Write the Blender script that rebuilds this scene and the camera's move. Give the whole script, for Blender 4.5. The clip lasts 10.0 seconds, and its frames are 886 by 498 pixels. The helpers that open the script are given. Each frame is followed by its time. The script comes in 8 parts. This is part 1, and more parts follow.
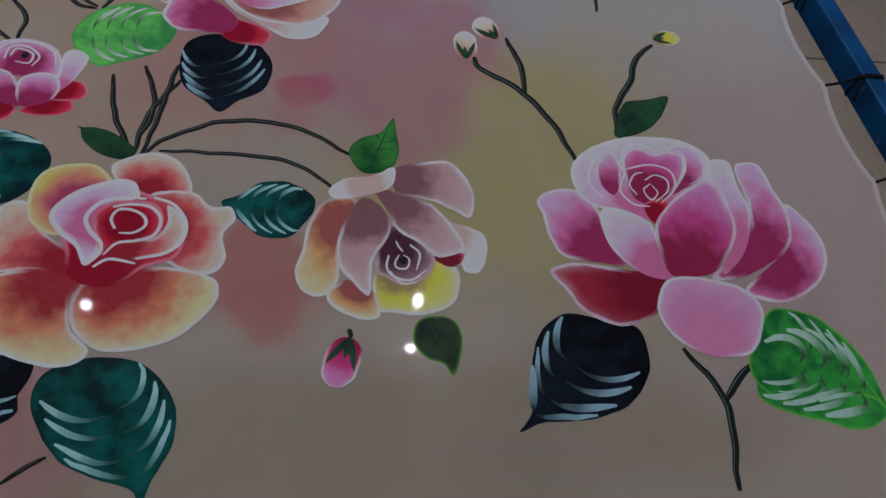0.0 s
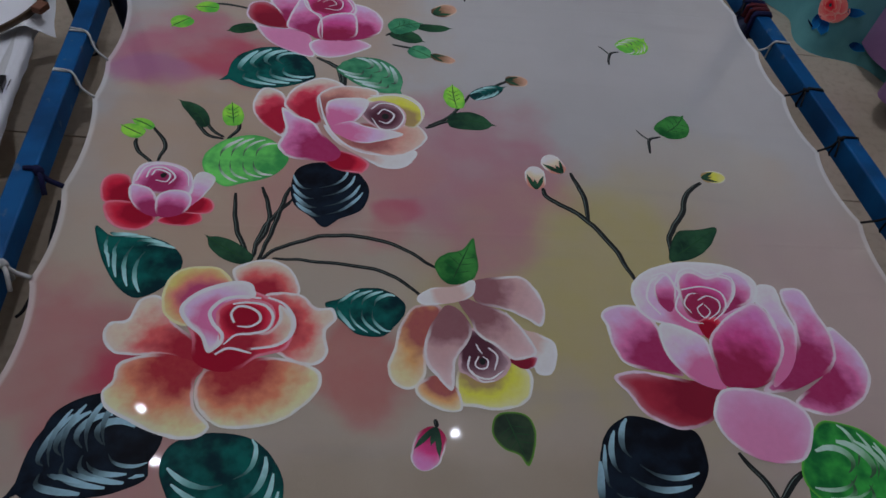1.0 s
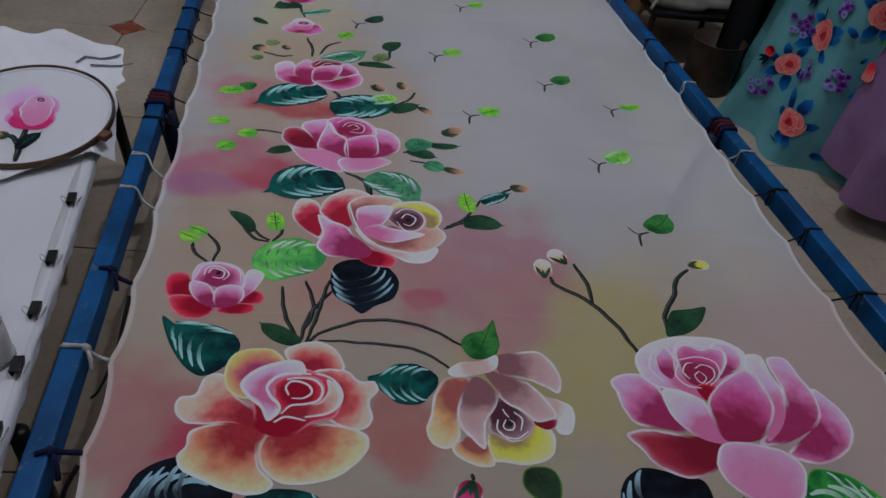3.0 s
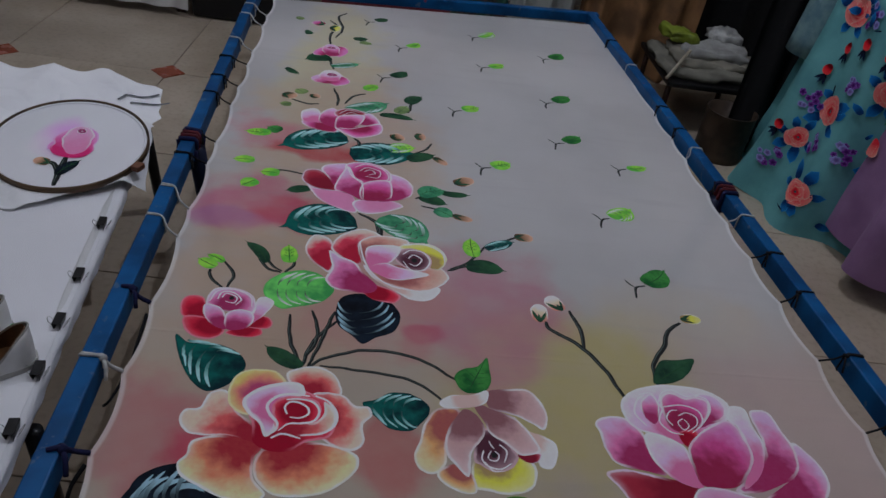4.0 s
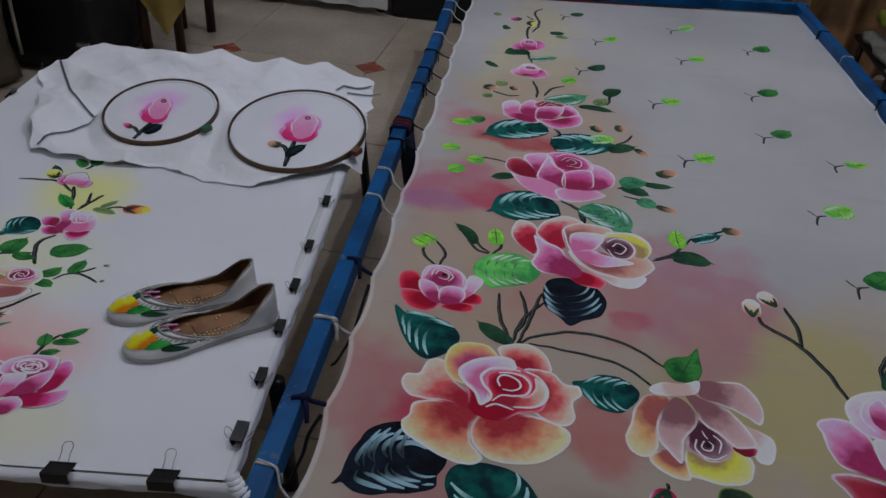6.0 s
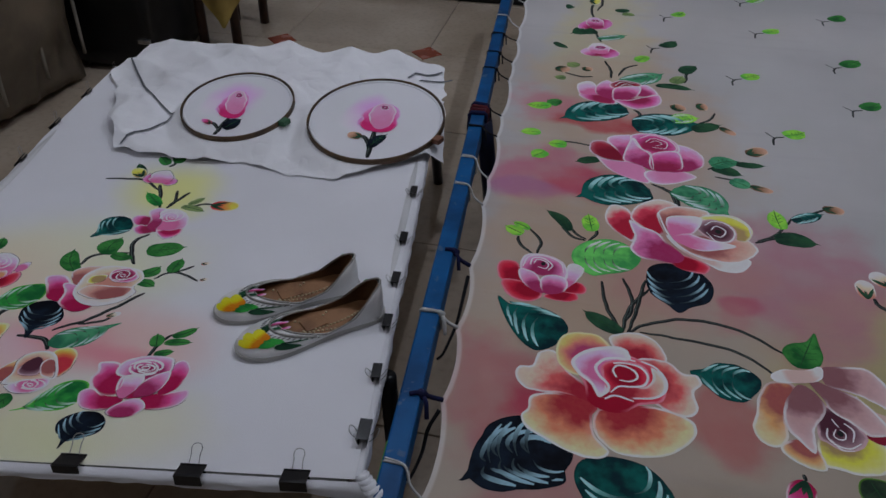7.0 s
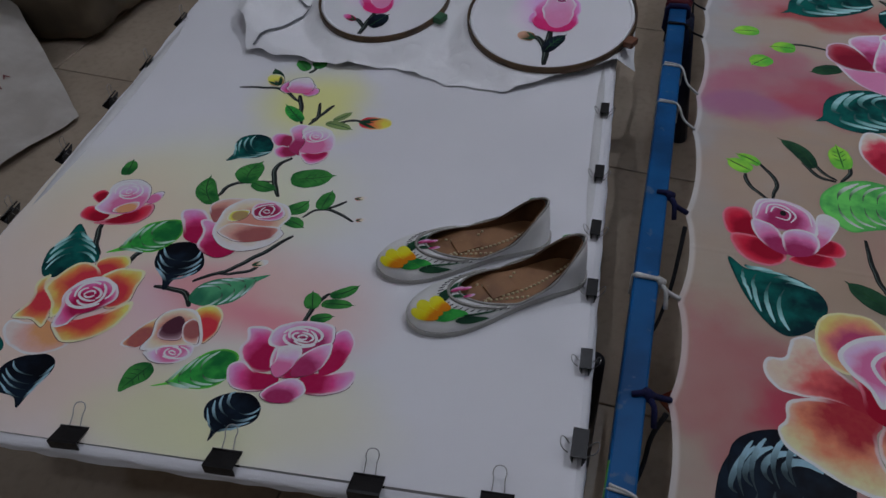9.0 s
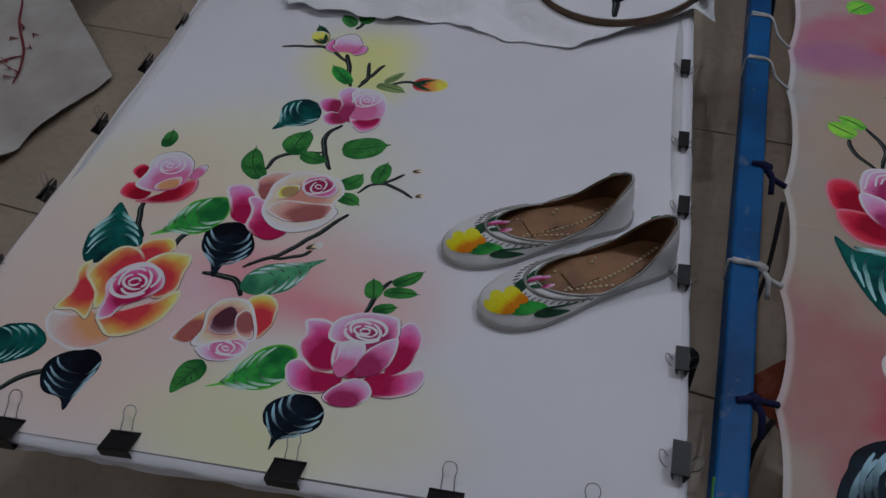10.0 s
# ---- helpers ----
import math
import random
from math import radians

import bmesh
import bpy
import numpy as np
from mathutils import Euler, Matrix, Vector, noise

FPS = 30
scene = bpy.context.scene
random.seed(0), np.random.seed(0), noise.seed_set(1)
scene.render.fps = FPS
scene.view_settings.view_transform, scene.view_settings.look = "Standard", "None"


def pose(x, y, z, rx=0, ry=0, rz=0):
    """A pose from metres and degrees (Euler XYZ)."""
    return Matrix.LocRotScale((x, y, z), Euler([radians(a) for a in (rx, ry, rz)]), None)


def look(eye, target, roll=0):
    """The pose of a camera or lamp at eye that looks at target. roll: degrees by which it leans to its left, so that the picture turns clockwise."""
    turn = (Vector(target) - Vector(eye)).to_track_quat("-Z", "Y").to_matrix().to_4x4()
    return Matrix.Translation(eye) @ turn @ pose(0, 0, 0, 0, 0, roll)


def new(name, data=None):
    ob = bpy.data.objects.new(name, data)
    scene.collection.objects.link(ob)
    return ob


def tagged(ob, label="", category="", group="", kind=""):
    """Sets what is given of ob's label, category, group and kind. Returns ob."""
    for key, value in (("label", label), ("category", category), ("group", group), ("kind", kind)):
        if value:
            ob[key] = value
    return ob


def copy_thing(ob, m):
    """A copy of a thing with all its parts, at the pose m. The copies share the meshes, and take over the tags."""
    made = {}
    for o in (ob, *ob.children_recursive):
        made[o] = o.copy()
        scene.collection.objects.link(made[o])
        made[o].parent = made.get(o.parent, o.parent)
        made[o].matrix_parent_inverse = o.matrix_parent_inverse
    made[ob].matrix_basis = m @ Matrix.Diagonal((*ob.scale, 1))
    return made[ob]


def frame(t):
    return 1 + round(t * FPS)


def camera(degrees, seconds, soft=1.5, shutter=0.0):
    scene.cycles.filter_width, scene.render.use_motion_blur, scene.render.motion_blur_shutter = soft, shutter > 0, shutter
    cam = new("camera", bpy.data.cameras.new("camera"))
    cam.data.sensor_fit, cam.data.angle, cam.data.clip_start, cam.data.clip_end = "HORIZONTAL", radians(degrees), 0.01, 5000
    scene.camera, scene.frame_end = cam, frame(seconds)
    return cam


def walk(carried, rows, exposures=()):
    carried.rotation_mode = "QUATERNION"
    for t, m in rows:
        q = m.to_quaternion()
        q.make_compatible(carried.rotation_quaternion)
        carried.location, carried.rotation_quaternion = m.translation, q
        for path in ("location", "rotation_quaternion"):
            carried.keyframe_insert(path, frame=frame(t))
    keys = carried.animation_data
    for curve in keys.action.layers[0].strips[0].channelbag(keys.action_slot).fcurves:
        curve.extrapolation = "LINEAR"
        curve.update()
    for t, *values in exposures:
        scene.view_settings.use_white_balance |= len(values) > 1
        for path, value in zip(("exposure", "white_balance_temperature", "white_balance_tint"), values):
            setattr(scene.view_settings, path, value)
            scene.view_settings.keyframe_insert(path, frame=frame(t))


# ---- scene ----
from mathutils import geometry

cam = camera(60.8, 10.0)
PATH = [
    (0, (0.529, 0.252, 0.992), (0.864, 1.275, -0.694), 14.5),
    (0.5, (0.505, 0.205, 1.023), (0.768, 1.414, -0.548), 12.9),
    (1, (0.458, 0.168, 1.057), (0.701, 1.48, -0.434), 10.5),
    (1.5, (0.422, 0.128, 1.075), (0.639, 1.499, -0.365), 8.3),
    (2, (0.408, 0.096, 1.089), (0.643, 1.534, -0.281), 7.8),
    (2.4, (0.398, 0.073, 1.097), (0.658, 1.569, -0.204), 7.5),
    (2.5, (0.397, 0.063, 1.1), (0.658, 1.568, -0.191), 7.2),
    (3, (0.388, 0.027, 1.109), (0.651, 1.568, -0.139), 8.3),
    (4.3, (0.419, -0.056, 1.134), (0.605, 1.592, 0.016), 10.0),
    (4.5, (0.416, -0.056, 1.131), (0.604, 1.592, 0.015), 10.1),
    (5, (0.394, -0.056, 1.121), (0.529, 1.593, -0.003), 9.1),
    (5.5, (0.352, -0.069, 1.114), (0.286, 1.567, -0.034), 6.9),
    (5.7, (0.342, -0.086, 1.113), (0.191, 1.54, -0.042), 6.0),
    (6.8, (0.265, -0.104, 1.116), (-0.038, 1.457, -0.097), 1.1),
    (7, (0.215, -0.094, 1.106), (-0.082, 1.471, -0.103), 0.6),
    (7.5, (0.101, -0.079, 1.07), (-0.228, 1.46, -0.164), -0.0),
    (8, (0.045, -0.066, 1.042), (-0.294, 1.423, -0.249), -0.4),
    (8.5, (0.016, -0.004, 1.036), (-0.412, 1.385, -0.339), -3.1),
    (9, (0.025, 0.111, 1.019), (-0.484, 1.411, -0.413), -4.7),
    (9.5, (0.018, 0.15, 1.016), (-0.555, 1.391, -0.445), -6.3),
    (10, (-0.052, 0.184, 0.99), (-0.608, 1.352, -0.535), -8.1),
]
walk(cam, [(t, look(eye, target, roll)) for t, eye, target, roll in PATH],
     exposures=((0, 0.0), (5.5, 0.0), (7.5, -0.08), (10.0, -0.16)))

# ---- light ----
world = bpy.data.worlds.new("world")
scene.world = world
world.use_nodes = True
world.node_tree.nodes["Background"].inputs[0].default_value = (0.75, 0.82, 1.0, 1)
world.node_tree.nodes["Background"].inputs[1].default_value = 0.03

# First two placed from their reflections; the third is an unseen, added fill lamp
BULBS_AND_FILL = (((-0.49, 1.97, 2.75), 19, 0.020), ((1.03, 1.90, 2.75), 37, 0.020), ((-0.95, -0.5, 2.60), 11, 0.05))
for place, power, size in BULBS_AND_FILL:
    lamp = new("bulb_light", bpy.data.lights.new("bulb_light", "POINT"))
    lamp.data.energy, lamp.data.shadow_soft_size, lamp.data.color = power, size, (0.90, 0.965, 1.15)
    lamp.location = place

ZS = 0.29          # height of the stretched sari over the floor


# ---- helpers for meshes and materials ----
def tone(r, g, b, k=2.6):
    """Paint colour from an 8-bit chip seen in the dim room, brought back to its albedo."""
    return tuple(min(0.88, k * (c / 255) ** 2.2) for c in (r, g, b)) + (1,)


class Nodes:
    """A short way to wire a node material."""

    def __init__(self, name, rough=0.6, metal=0.0):
        self.mat = bpy.data.materials.new(name)
        self.mat.use_nodes = True
        self.tree = self.mat.node_tree
        self.bsdf = self.tree.nodes["Principled BSDF"]
        self.bsdf.inputs["Roughness"].default_value = rough
        self.bsdf.inputs["Metallic"].default_value = metal
        self.bsdf.inputs["Specular IOR Level"].default_value = 0.35

    def node(self, kind, values=(), **attrs):
        n = self.tree.nodes.new(kind)
        for key, value in attrs.items():
            setattr(n, key, value)
        for key, value in dict(values).items():
            self.put(n.inputs[key], value)
        return n

    def put(self, socket, value):
        if isinstance(value, bpy.types.NodeSocket):
            self.tree.links.new(value, socket)
        else:
            socket.default_value = value

    def math(self, op, a, b=0.0, clamp=False):
        n = self.node("ShaderNodeMath", {0: a, 1: b}, operation=op)
        n.use_clamp = clamp
        return n.outputs[0]

    def mix(self, fac, a, b, blend="MIX"):
        n = self.node("ShaderNodeMix", data_type="RGBA", blend_type=blend)
        self.put(n.inputs[0], fac), self.put(n.inputs[6], a), self.put(n.inputs[7], b)
        return n.outputs[2]

    def place(self):
        return self.node("ShaderNodeNewGeometry").outputs["Position"]

    def noise(self, scale, detail=3.0, vector=None, stretch=None):
        v = vector or self.place()
        if stretch:
            v = self.node("ShaderNodeMapping", {"Vector": v, "Scale": stretch}).outputs[0]
        return self.node("ShaderNodeTexNoise", {"Vector": v, "Scale": scale, "Detail": detail}).outputs[0]

    def span(self, value, a, b, c=0.0, d=1.0):
        n = self.node("ShaderNodeMapRange", {0: value, 1: a, 2: b, 3: c, 4: d}, interpolation_type="SMOOTHSTEP")
        return n.outputs[0]

    def bump(self, height, strength=0.3, distance=0.002):
        n = self.node("ShaderNodeBump", {"Strength": strength, "Distance": distance, "Height": height})
        self.put(self.bsdf.inputs["Normal"], n.outputs[0])

    def gloss(self, weight=0.035, rough=0.035):
        """A thin clear film, as dried textile paint has."""
        self.bsdf.inputs["Coat Weight"].default_value = weight
        self.bsdf.inputs["Coat Roughness"].default_value = rough

    def colour(self, value):
        self.put(self.bsdf.inputs["Base Color"], value)
        return self


def surface(name, col, rough=0.6, metal=0.0, vary=0.25, scale=8.0, grain=200.0, bump=0.15, second=None):
    """A plain material with stains at one scale and grain at another."""
    n = Nodes(name, rough, metal)
    dark = second or tuple(c * (1 - vary) for c in col[:3]) + (1,)
    big = n.span(n.noise(scale, 4.0), 0.32, 0.68)
    fine = n.noise(grain, 2.0)
    c = n.mix(big, dark, (*col[:3], 1))
    c = n.mix(n.math("MULTIPLY", fine, 0.25), c, tuple(v * 0.6 for v in col[:3]) + (1,))
    n.colour(c)
    n.put(n.bsdf.inputs["Roughness"], n.math("ADD", n.math("MULTIPLY", big, 0.12), rough - 0.06))
    if bump:
        n.bump(fine, bump, 0.001)
    return n.mat


def mesh_part(name, verts, faces, mat, parent=None, label="", smooth=True, pt=None):
    me = bpy.data.meshes.new(name)
    me.from_pydata([tuple(v) for v in verts], [], faces)
    if pt is not None:
        at = me.attributes.new("pt", "FLOAT_COLOR", "POINT")
        at.data.foreach_set("color", np.asarray(pt, np.float32).ravel())
    if smooth:
        me.polygons.foreach_set("use_smooth", [True] * len(me.polygons))
    me.materials.append(mat)
    ob = new(name, me)
    if parent is not None:
        ob.parent = parent
        ob.matrix_parent_inverse = Matrix.Translation(-parent.location) if parent.type == "EMPTY" else Matrix()
    return tagged(ob, label) if label else ob


def part(name, bm, mat, parent=None, label="", smooth=False):
    """Links a bmesh as one mesh object under a thing or a part."""
    me = bpy.data.meshes.new(name)
    bm.to_mesh(me)
    bm.free()
    if smooth:
        me.polygons.foreach_set("use_smooth", [True] * len(me.polygons))
    me.materials.append(mat)
    ob = new(name, me)
    if parent is not None:
        ob.parent = parent
        ob.matrix_parent_inverse = Matrix.Translation(-parent.location) if parent.type == "EMPTY" else Matrix()
    return tagged(ob, label) if label else ob


def thing(name, label, category, at=(0, 0, 0), group="", kind=""):
    ob = new(name)
    ob.location = at
    ob.empty_display_size = 0.05
    return tagged(ob, label, category, group, kind)


def grid(rows, cols, fn):
    """Vertices and faces of a sheet from fn(i, j)."""
    verts = [fn(i, j) for i in range(rows) for j in range(cols)]
    faces = [(i * cols + j, i * cols + j + 1, (i + 1) * cols + j + 1, (i + 1) * cols + j)
             for i in range(rows - 1) for j in range(cols - 1)]
    return verts, faces


def spline(points, steps=8):
    """Catmull-Rom through a few points."""
    p = [Vector(q) for q in points]
    p = [2 * p[0] - p[1]] + p + [2 * p[-1] - p[-2]]
    out = []
    for a, b, c, d in zip(p, p[1:], p[2:], p[3:]):
        for k in range(steps):
            t = k / steps
            out.append(0.5 * (2 * b + (c - a) * t + (2 * a - 5 * b + 4 * c - d) * t * t + (3 * b - a - 3 * c + d) * t ** 3))
    return out + [p[-2]]


def tube(points, radius, sides=10, smooth_steps=0, taper=1.0):
    """Vertices and faces of a round bar along points, closed at both ends."""
    path = spline(points, smooth_steps) if smooth_steps else [Vector(p) for p in points]
    verts, faces, n = [], [], len(path)
    ref = Vector((0.13, 0.27, 0.95)).normalized()
    for i, p in enumerate(path):
        d = (path[min(i + 1, n - 1)] - path[max(i - 1, 0)]).normalized()
        u = d.cross(ref)
        if u.length < 0.1:
            u = d.cross(Vector((1, 0.1, 0)))
        u.normalize()
        w = d.cross(u)
        r = radius * (1 + (taper - 1) * i / (n - 1))
        verts += [p + r * (math.cos(a) * u + math.sin(a) * w) for a in (2 * math.pi * k / sides for k in range(sides))]
    for i in range(n - 1):
        faces += [(i * sides + k, i * sides + (k + 1) % sides, (i + 1) * sides + (k + 1) % sides, (i + 1) * sides + k) for k in range(sides)]
    faces += [tuple(range(sides))[::-1], tuple((n - 1) * sides + k for k in range(sides))]
    return verts, faces


def merged(*pieces):
    verts, faces = [], []
    for v, f in pieces:
        k = len(verts)
        verts += list(v)
        faces += [tuple(i + k for i in face) for face in f]
    return verts, faces


def box(bm, x0, y0, z0, x1, y1, z1, bevel=0.0, turn=0.0):
    """A bevelled block, turned about z round its middle."""
    m = Matrix.Translation(((x0 + x1) / 2, (y0 + y1) / 2, (z0 + z1) / 2)) @ pose(0, 0, 0, 0, 0, turn) @ Matrix.Diagonal((x1 - x0, y1 - y0, z1 - z0, 1))
    made = bmesh.ops.create_cube(bm, size=1.0, matrix=m)
    if bevel:
        edges = list({e for v in made["verts"] for e in v.link_edges})
        bmesh.ops.bevel(bm, geom=edges, offset=bevel, segments=2, affect="EDGES", profile=0.5)
    return bm


def wave(x, y, seed=0.0):
    return noise.noise((x + seed, y - seed, seed * 0.37))


# ---- materials of the painting ----
def petal_material(name, deep, middle, pale, rim):
    n = Nodes("paint_" + name, 0.75)
    n.bsdf.inputs["Specular IOR Level"].default_value = 0.12
    n.gloss()
    at = n.node("ShaderNodeAttribute", attribute_name="pt").outputs["Color"]
    sep = n.node("ShaderNodeSeparateColor", {0: at})
    s, edge = sep.outputs[0], sep.outputs[1]
    cloud = n.noise(45.0, 3.0)
    s2 = n.math("ADD", s, n.math("MULTIPLY", n.math("SUBTRACT", cloud, 0.5), 0.5))
    ramp = n.node("ShaderNodeValToRGB", {0: s2})
    els = ramp.color_ramp.elements
    els[0].position, els[0].color = 0.26, tone(*deep)
    els[1].position, els[1].color = 0.82, tone(*pale)
    els.new(0.52).color = tone(*middle)
    brush = n.noise(160.0, 2.0)
    c = n.mix(n.math("MULTIPLY", brush, 0.3), ramp.outputs[0], tone(*(v * 0.75 for v in middle)))
    soft = n.math("MULTIPLY", n.span(edge, 0.95, 0.0), n.span(s, 0.25, 0.8, 0.0, 0.36))
    c = n.mix(n.math("MULTIPLY", soft, n.span(n.noise(30.0, 3.0), 0.3, 0.65, 0.45, 1.0)), c, tone(*rim))
    jag = n.math("ADD", edge, n.math("MULTIPLY", n.math("SUBTRACT", n.noise(70.0, 3.0), 0.5), 0.30))
    line = n.math("MULTIPLY", n.math("MULTIPLY", n.span(jag, 0.30, 0.14), n.span(n.noise(26.0, 3.0), 0.3, 0.62, 0.6, 1.0)), n.span(s, 0.12, 0.45, 0.0, 0.92))
    c = n.mix(line, c, tone(*rim))
    n.colour(c)
    n.bump(brush, 0.2, 0.0006)
    return n.mat


PETALS = {name: petal_material(name, *cols) for name, cols in {
    "coral": ((112, 22, 38), (170, 70, 70), (202, 146, 128), (218, 190, 198)),
    "sunset": ((114, 24, 40), (180, 96, 74), (206, 166, 116), (218, 196, 200)),
    "dusty": ((96, 62, 66), (142, 112, 112), (152, 126, 126), (205, 190, 188)),
    "orangecream": ((112, 58, 60), (182, 118, 78), (196, 150, 112), (216, 196, 186)),
    "yellow": ((116, 96, 70), (178, 158, 58), (178, 164, 92), (206, 200, 186)),
    "palecream": ((150, 128, 122), (178, 162, 154), (200, 188, 186), (222, 212, 212)),
    "pink": ((112, 28, 62), (162, 84, 122), (190, 130, 162), (226, 194, 212)),
    "pinkpale": ((152, 78, 112), (186, 132, 160), (204, 166, 190), (228, 208, 220)),
    "magenta": ((106, 26, 50), (150, 58, 102), (174, 94, 138), (214, 160, 194)),
    "darkred": ((92, 22, 36), (116, 32, 46), (128, 40, 52), (196, 146, 160)),
    "red": ((108, 14, 32), (148, 26, 46), (160, 38, 54), (184, 96, 108)),
    "redcream": ((122, 22, 40), (164, 50, 66), (202, 150, 138), (220, 198, 194)),
    "tan": ((112, 62, 62), (150, 106, 96), (166, 134, 120), (212, 190, 182)),
    "gold": ((144, 36, 52), (196, 88, 52), (214, 162, 62), (222, 198, 132)),
    "creamtan": ((146, 96, 86), (186, 148, 126), (206, 184, 164), (224, 208, 202)),
    "pinkflat": ((170, 98, 128), (174, 104, 134), (182, 116, 144), (220, 188, 206)),
    "orangeplum": ((128, 46, 78), (178, 96, 84), (208, 148, 78), (216, 172, 126)),
    "lemon": ((150, 84, 20), (196, 150, 24), (212, 182, 44), (206, 176, 60)),
    "rosebud": ((70, 52, 40), (112, 84, 66), (150, 116, 98), (166, 140, 124)),
    "bloompink": ((150, 30, 78), (188, 74, 122), (200, 104, 148), (206, 128, 166)),
    "plum": ((58, 30, 40), (84, 58, 66), (112, 88, 94), (150, 126, 130)),
    "blush": ((186, 112, 74), (178, 126, 118), (188, 148, 142), (198, 168, 164)),
    "hotpink": ((118, 16, 50), (168, 52, 98), (192, 100, 142), (228, 196, 212)),
}.items()}
RING = {name: petal_material("ring_" + name, c, c, c, c) for name, c in {"light": (216, 194, 206), "dim": (208, 160, 184)}.items()}
HEART = {name: surface("heart_" + name, tone(*c), 0.55, vary=0.35, scale=50) for name, c in {
    "red": (140, 30, 46), "grey": (84, 66, 72), "magenta": (124, 40, 84), "pink": (176, 92, 140)}.items()}


def leaf_material(name, light, dark, edge_col=None):
    n = Nodes("leaf_" + name, 0.75)
    n.bsdf.inputs["Specular IOR Level"].default_value = 0.12
    n.gloss()
    at = n.node("ShaderNodeAttribute", attribute_name="pt").outputs["Color"]
    sep = n.node("ShaderNodeSeparateColor", {0: at})
    fac = n.span(n.math("ADD", n.noise(38.0, 3.0), n.math("MULTIPLY", sep.outputs[0], 0.3)), 0.38, 0.85)
    c = n.mix(fac, tone(*dark), tone(*light))
    c = n.mix(n.span(sep.outputs[1], 0.0, 0.25, 0.55, 0.0), c, tone(*(edge_col or dark)))
    n.colour(c)
    n.bump(n.noise(150.0, 2.0), 0.2, 0.0006)
    return n.mat


LEAF = {name: (leaf_material(name, *cols[:3]), cols[3]) for name, cols in {
    "teal": ((12, 68, 62), (7, 30, 34), None, (122, 188, 182)),
    "black": ((17, 25, 34), (8, 10, 16), None, (112, 140, 150)),
    "green": ((44, 122, 52), (20, 72, 38), (84, 150, 50), (134, 200, 146)),
    "lime": ((110, 168, 56), (62, 128, 48), None, (166, 214, 160)),
    "leafgreen": ((78, 148, 72), (44, 104, 56), None, (172, 216, 174)),
    "midgreen": ((58, 112, 80), (32, 78, 58), None, (140, 184, 156)),
    "plain": ((48, 100, 48), (20, 62, 32), None, None),
    "dark": ((34, 62, 44), (20, 38, 30), None, None),
    "olive": ((96, 112, 70), (66, 82, 52), None, None),
    "limeedge": ((38, 52, 38), (24, 34, 28), (84, 130, 40), None),
}.items()}
STROKE = {name: petal_material("stroke_" + name, *((tuple(v * 0.30 for v in cols[1]),) * 1 + (tuple(v * 0.62 for v in cols[1]), cols[1], cols[1])))
          for name, cols in LEAF.items() if cols[1]}
STEM = surface("paint_stem", tone(20, 23, 23), 0.8, vary=0.5, scale=60)
VEIN = {name: surface("thin_paint_" + name, tone(*c), 0.8, vary=0.4, scale=60) for name, c in {"green": (22, 58, 30), "plum": (74, 40, 50)}.items()}
STEM_LIGHT = surface("paint_stem_highlight", tone(72, 82, 78), 0.8, vary=0.3, scale=60)
BUD = {"white": "creamtan", "orange": "gold", "gold": "yellow", "pink": "hotpink", "peach": "rosebud", "magenta": "magenta"}


# ---- shapes of the painting ----
def sari_z(x, y):
    return ZS + 0.0008 * math.sin(9 * x + 2 * y) * math.sin(7 * y + 1.3) + 0.0003 * math.sin(23 * y + 4 * x)


def sheet_z(x, y):
    return 0.32 - 0.042 * (y - 0.4) - 0.038 * math.exp(-((x + 0.5) / 0.3) ** 2 - ((y - 1.02) / 0.28) ** 2)


class Paint:
    """The cloth that is painted on: its thing, its height and the next layer of paint."""

    def __init__(self, owner, height):
        self.owner, self.height, self.layer, self.outline = owner, height, 0.0, False

    def start(self, level):
        """Begin a painted thing: stems lie lowest, then leaves, buds and roses."""
        self.layer = {"stem": 0.00010, "leaf": 0.00020, "bud": 0.00034, "rose": 0.00045}[level] + 0.00002 * random.random()

    def lift(self, step=0.00003):
        self.layer += step
        return self.layer


def leaf_width(s):
    """Half width along a leaf, full and round with a thin drip tip."""
    if not 0 < s < 1:
        return 0.0
    body = math.sqrt(max(0.0, 1 - ((s - 0.42) / 0.46) ** 2)) * min(1.0, s / 0.04)
    tail = 0.30 * max(0.0, 1 - s) / 0.26 if s > 0.6 else 0.0
    return (body ** 4 + tail ** 4) ** 0.25


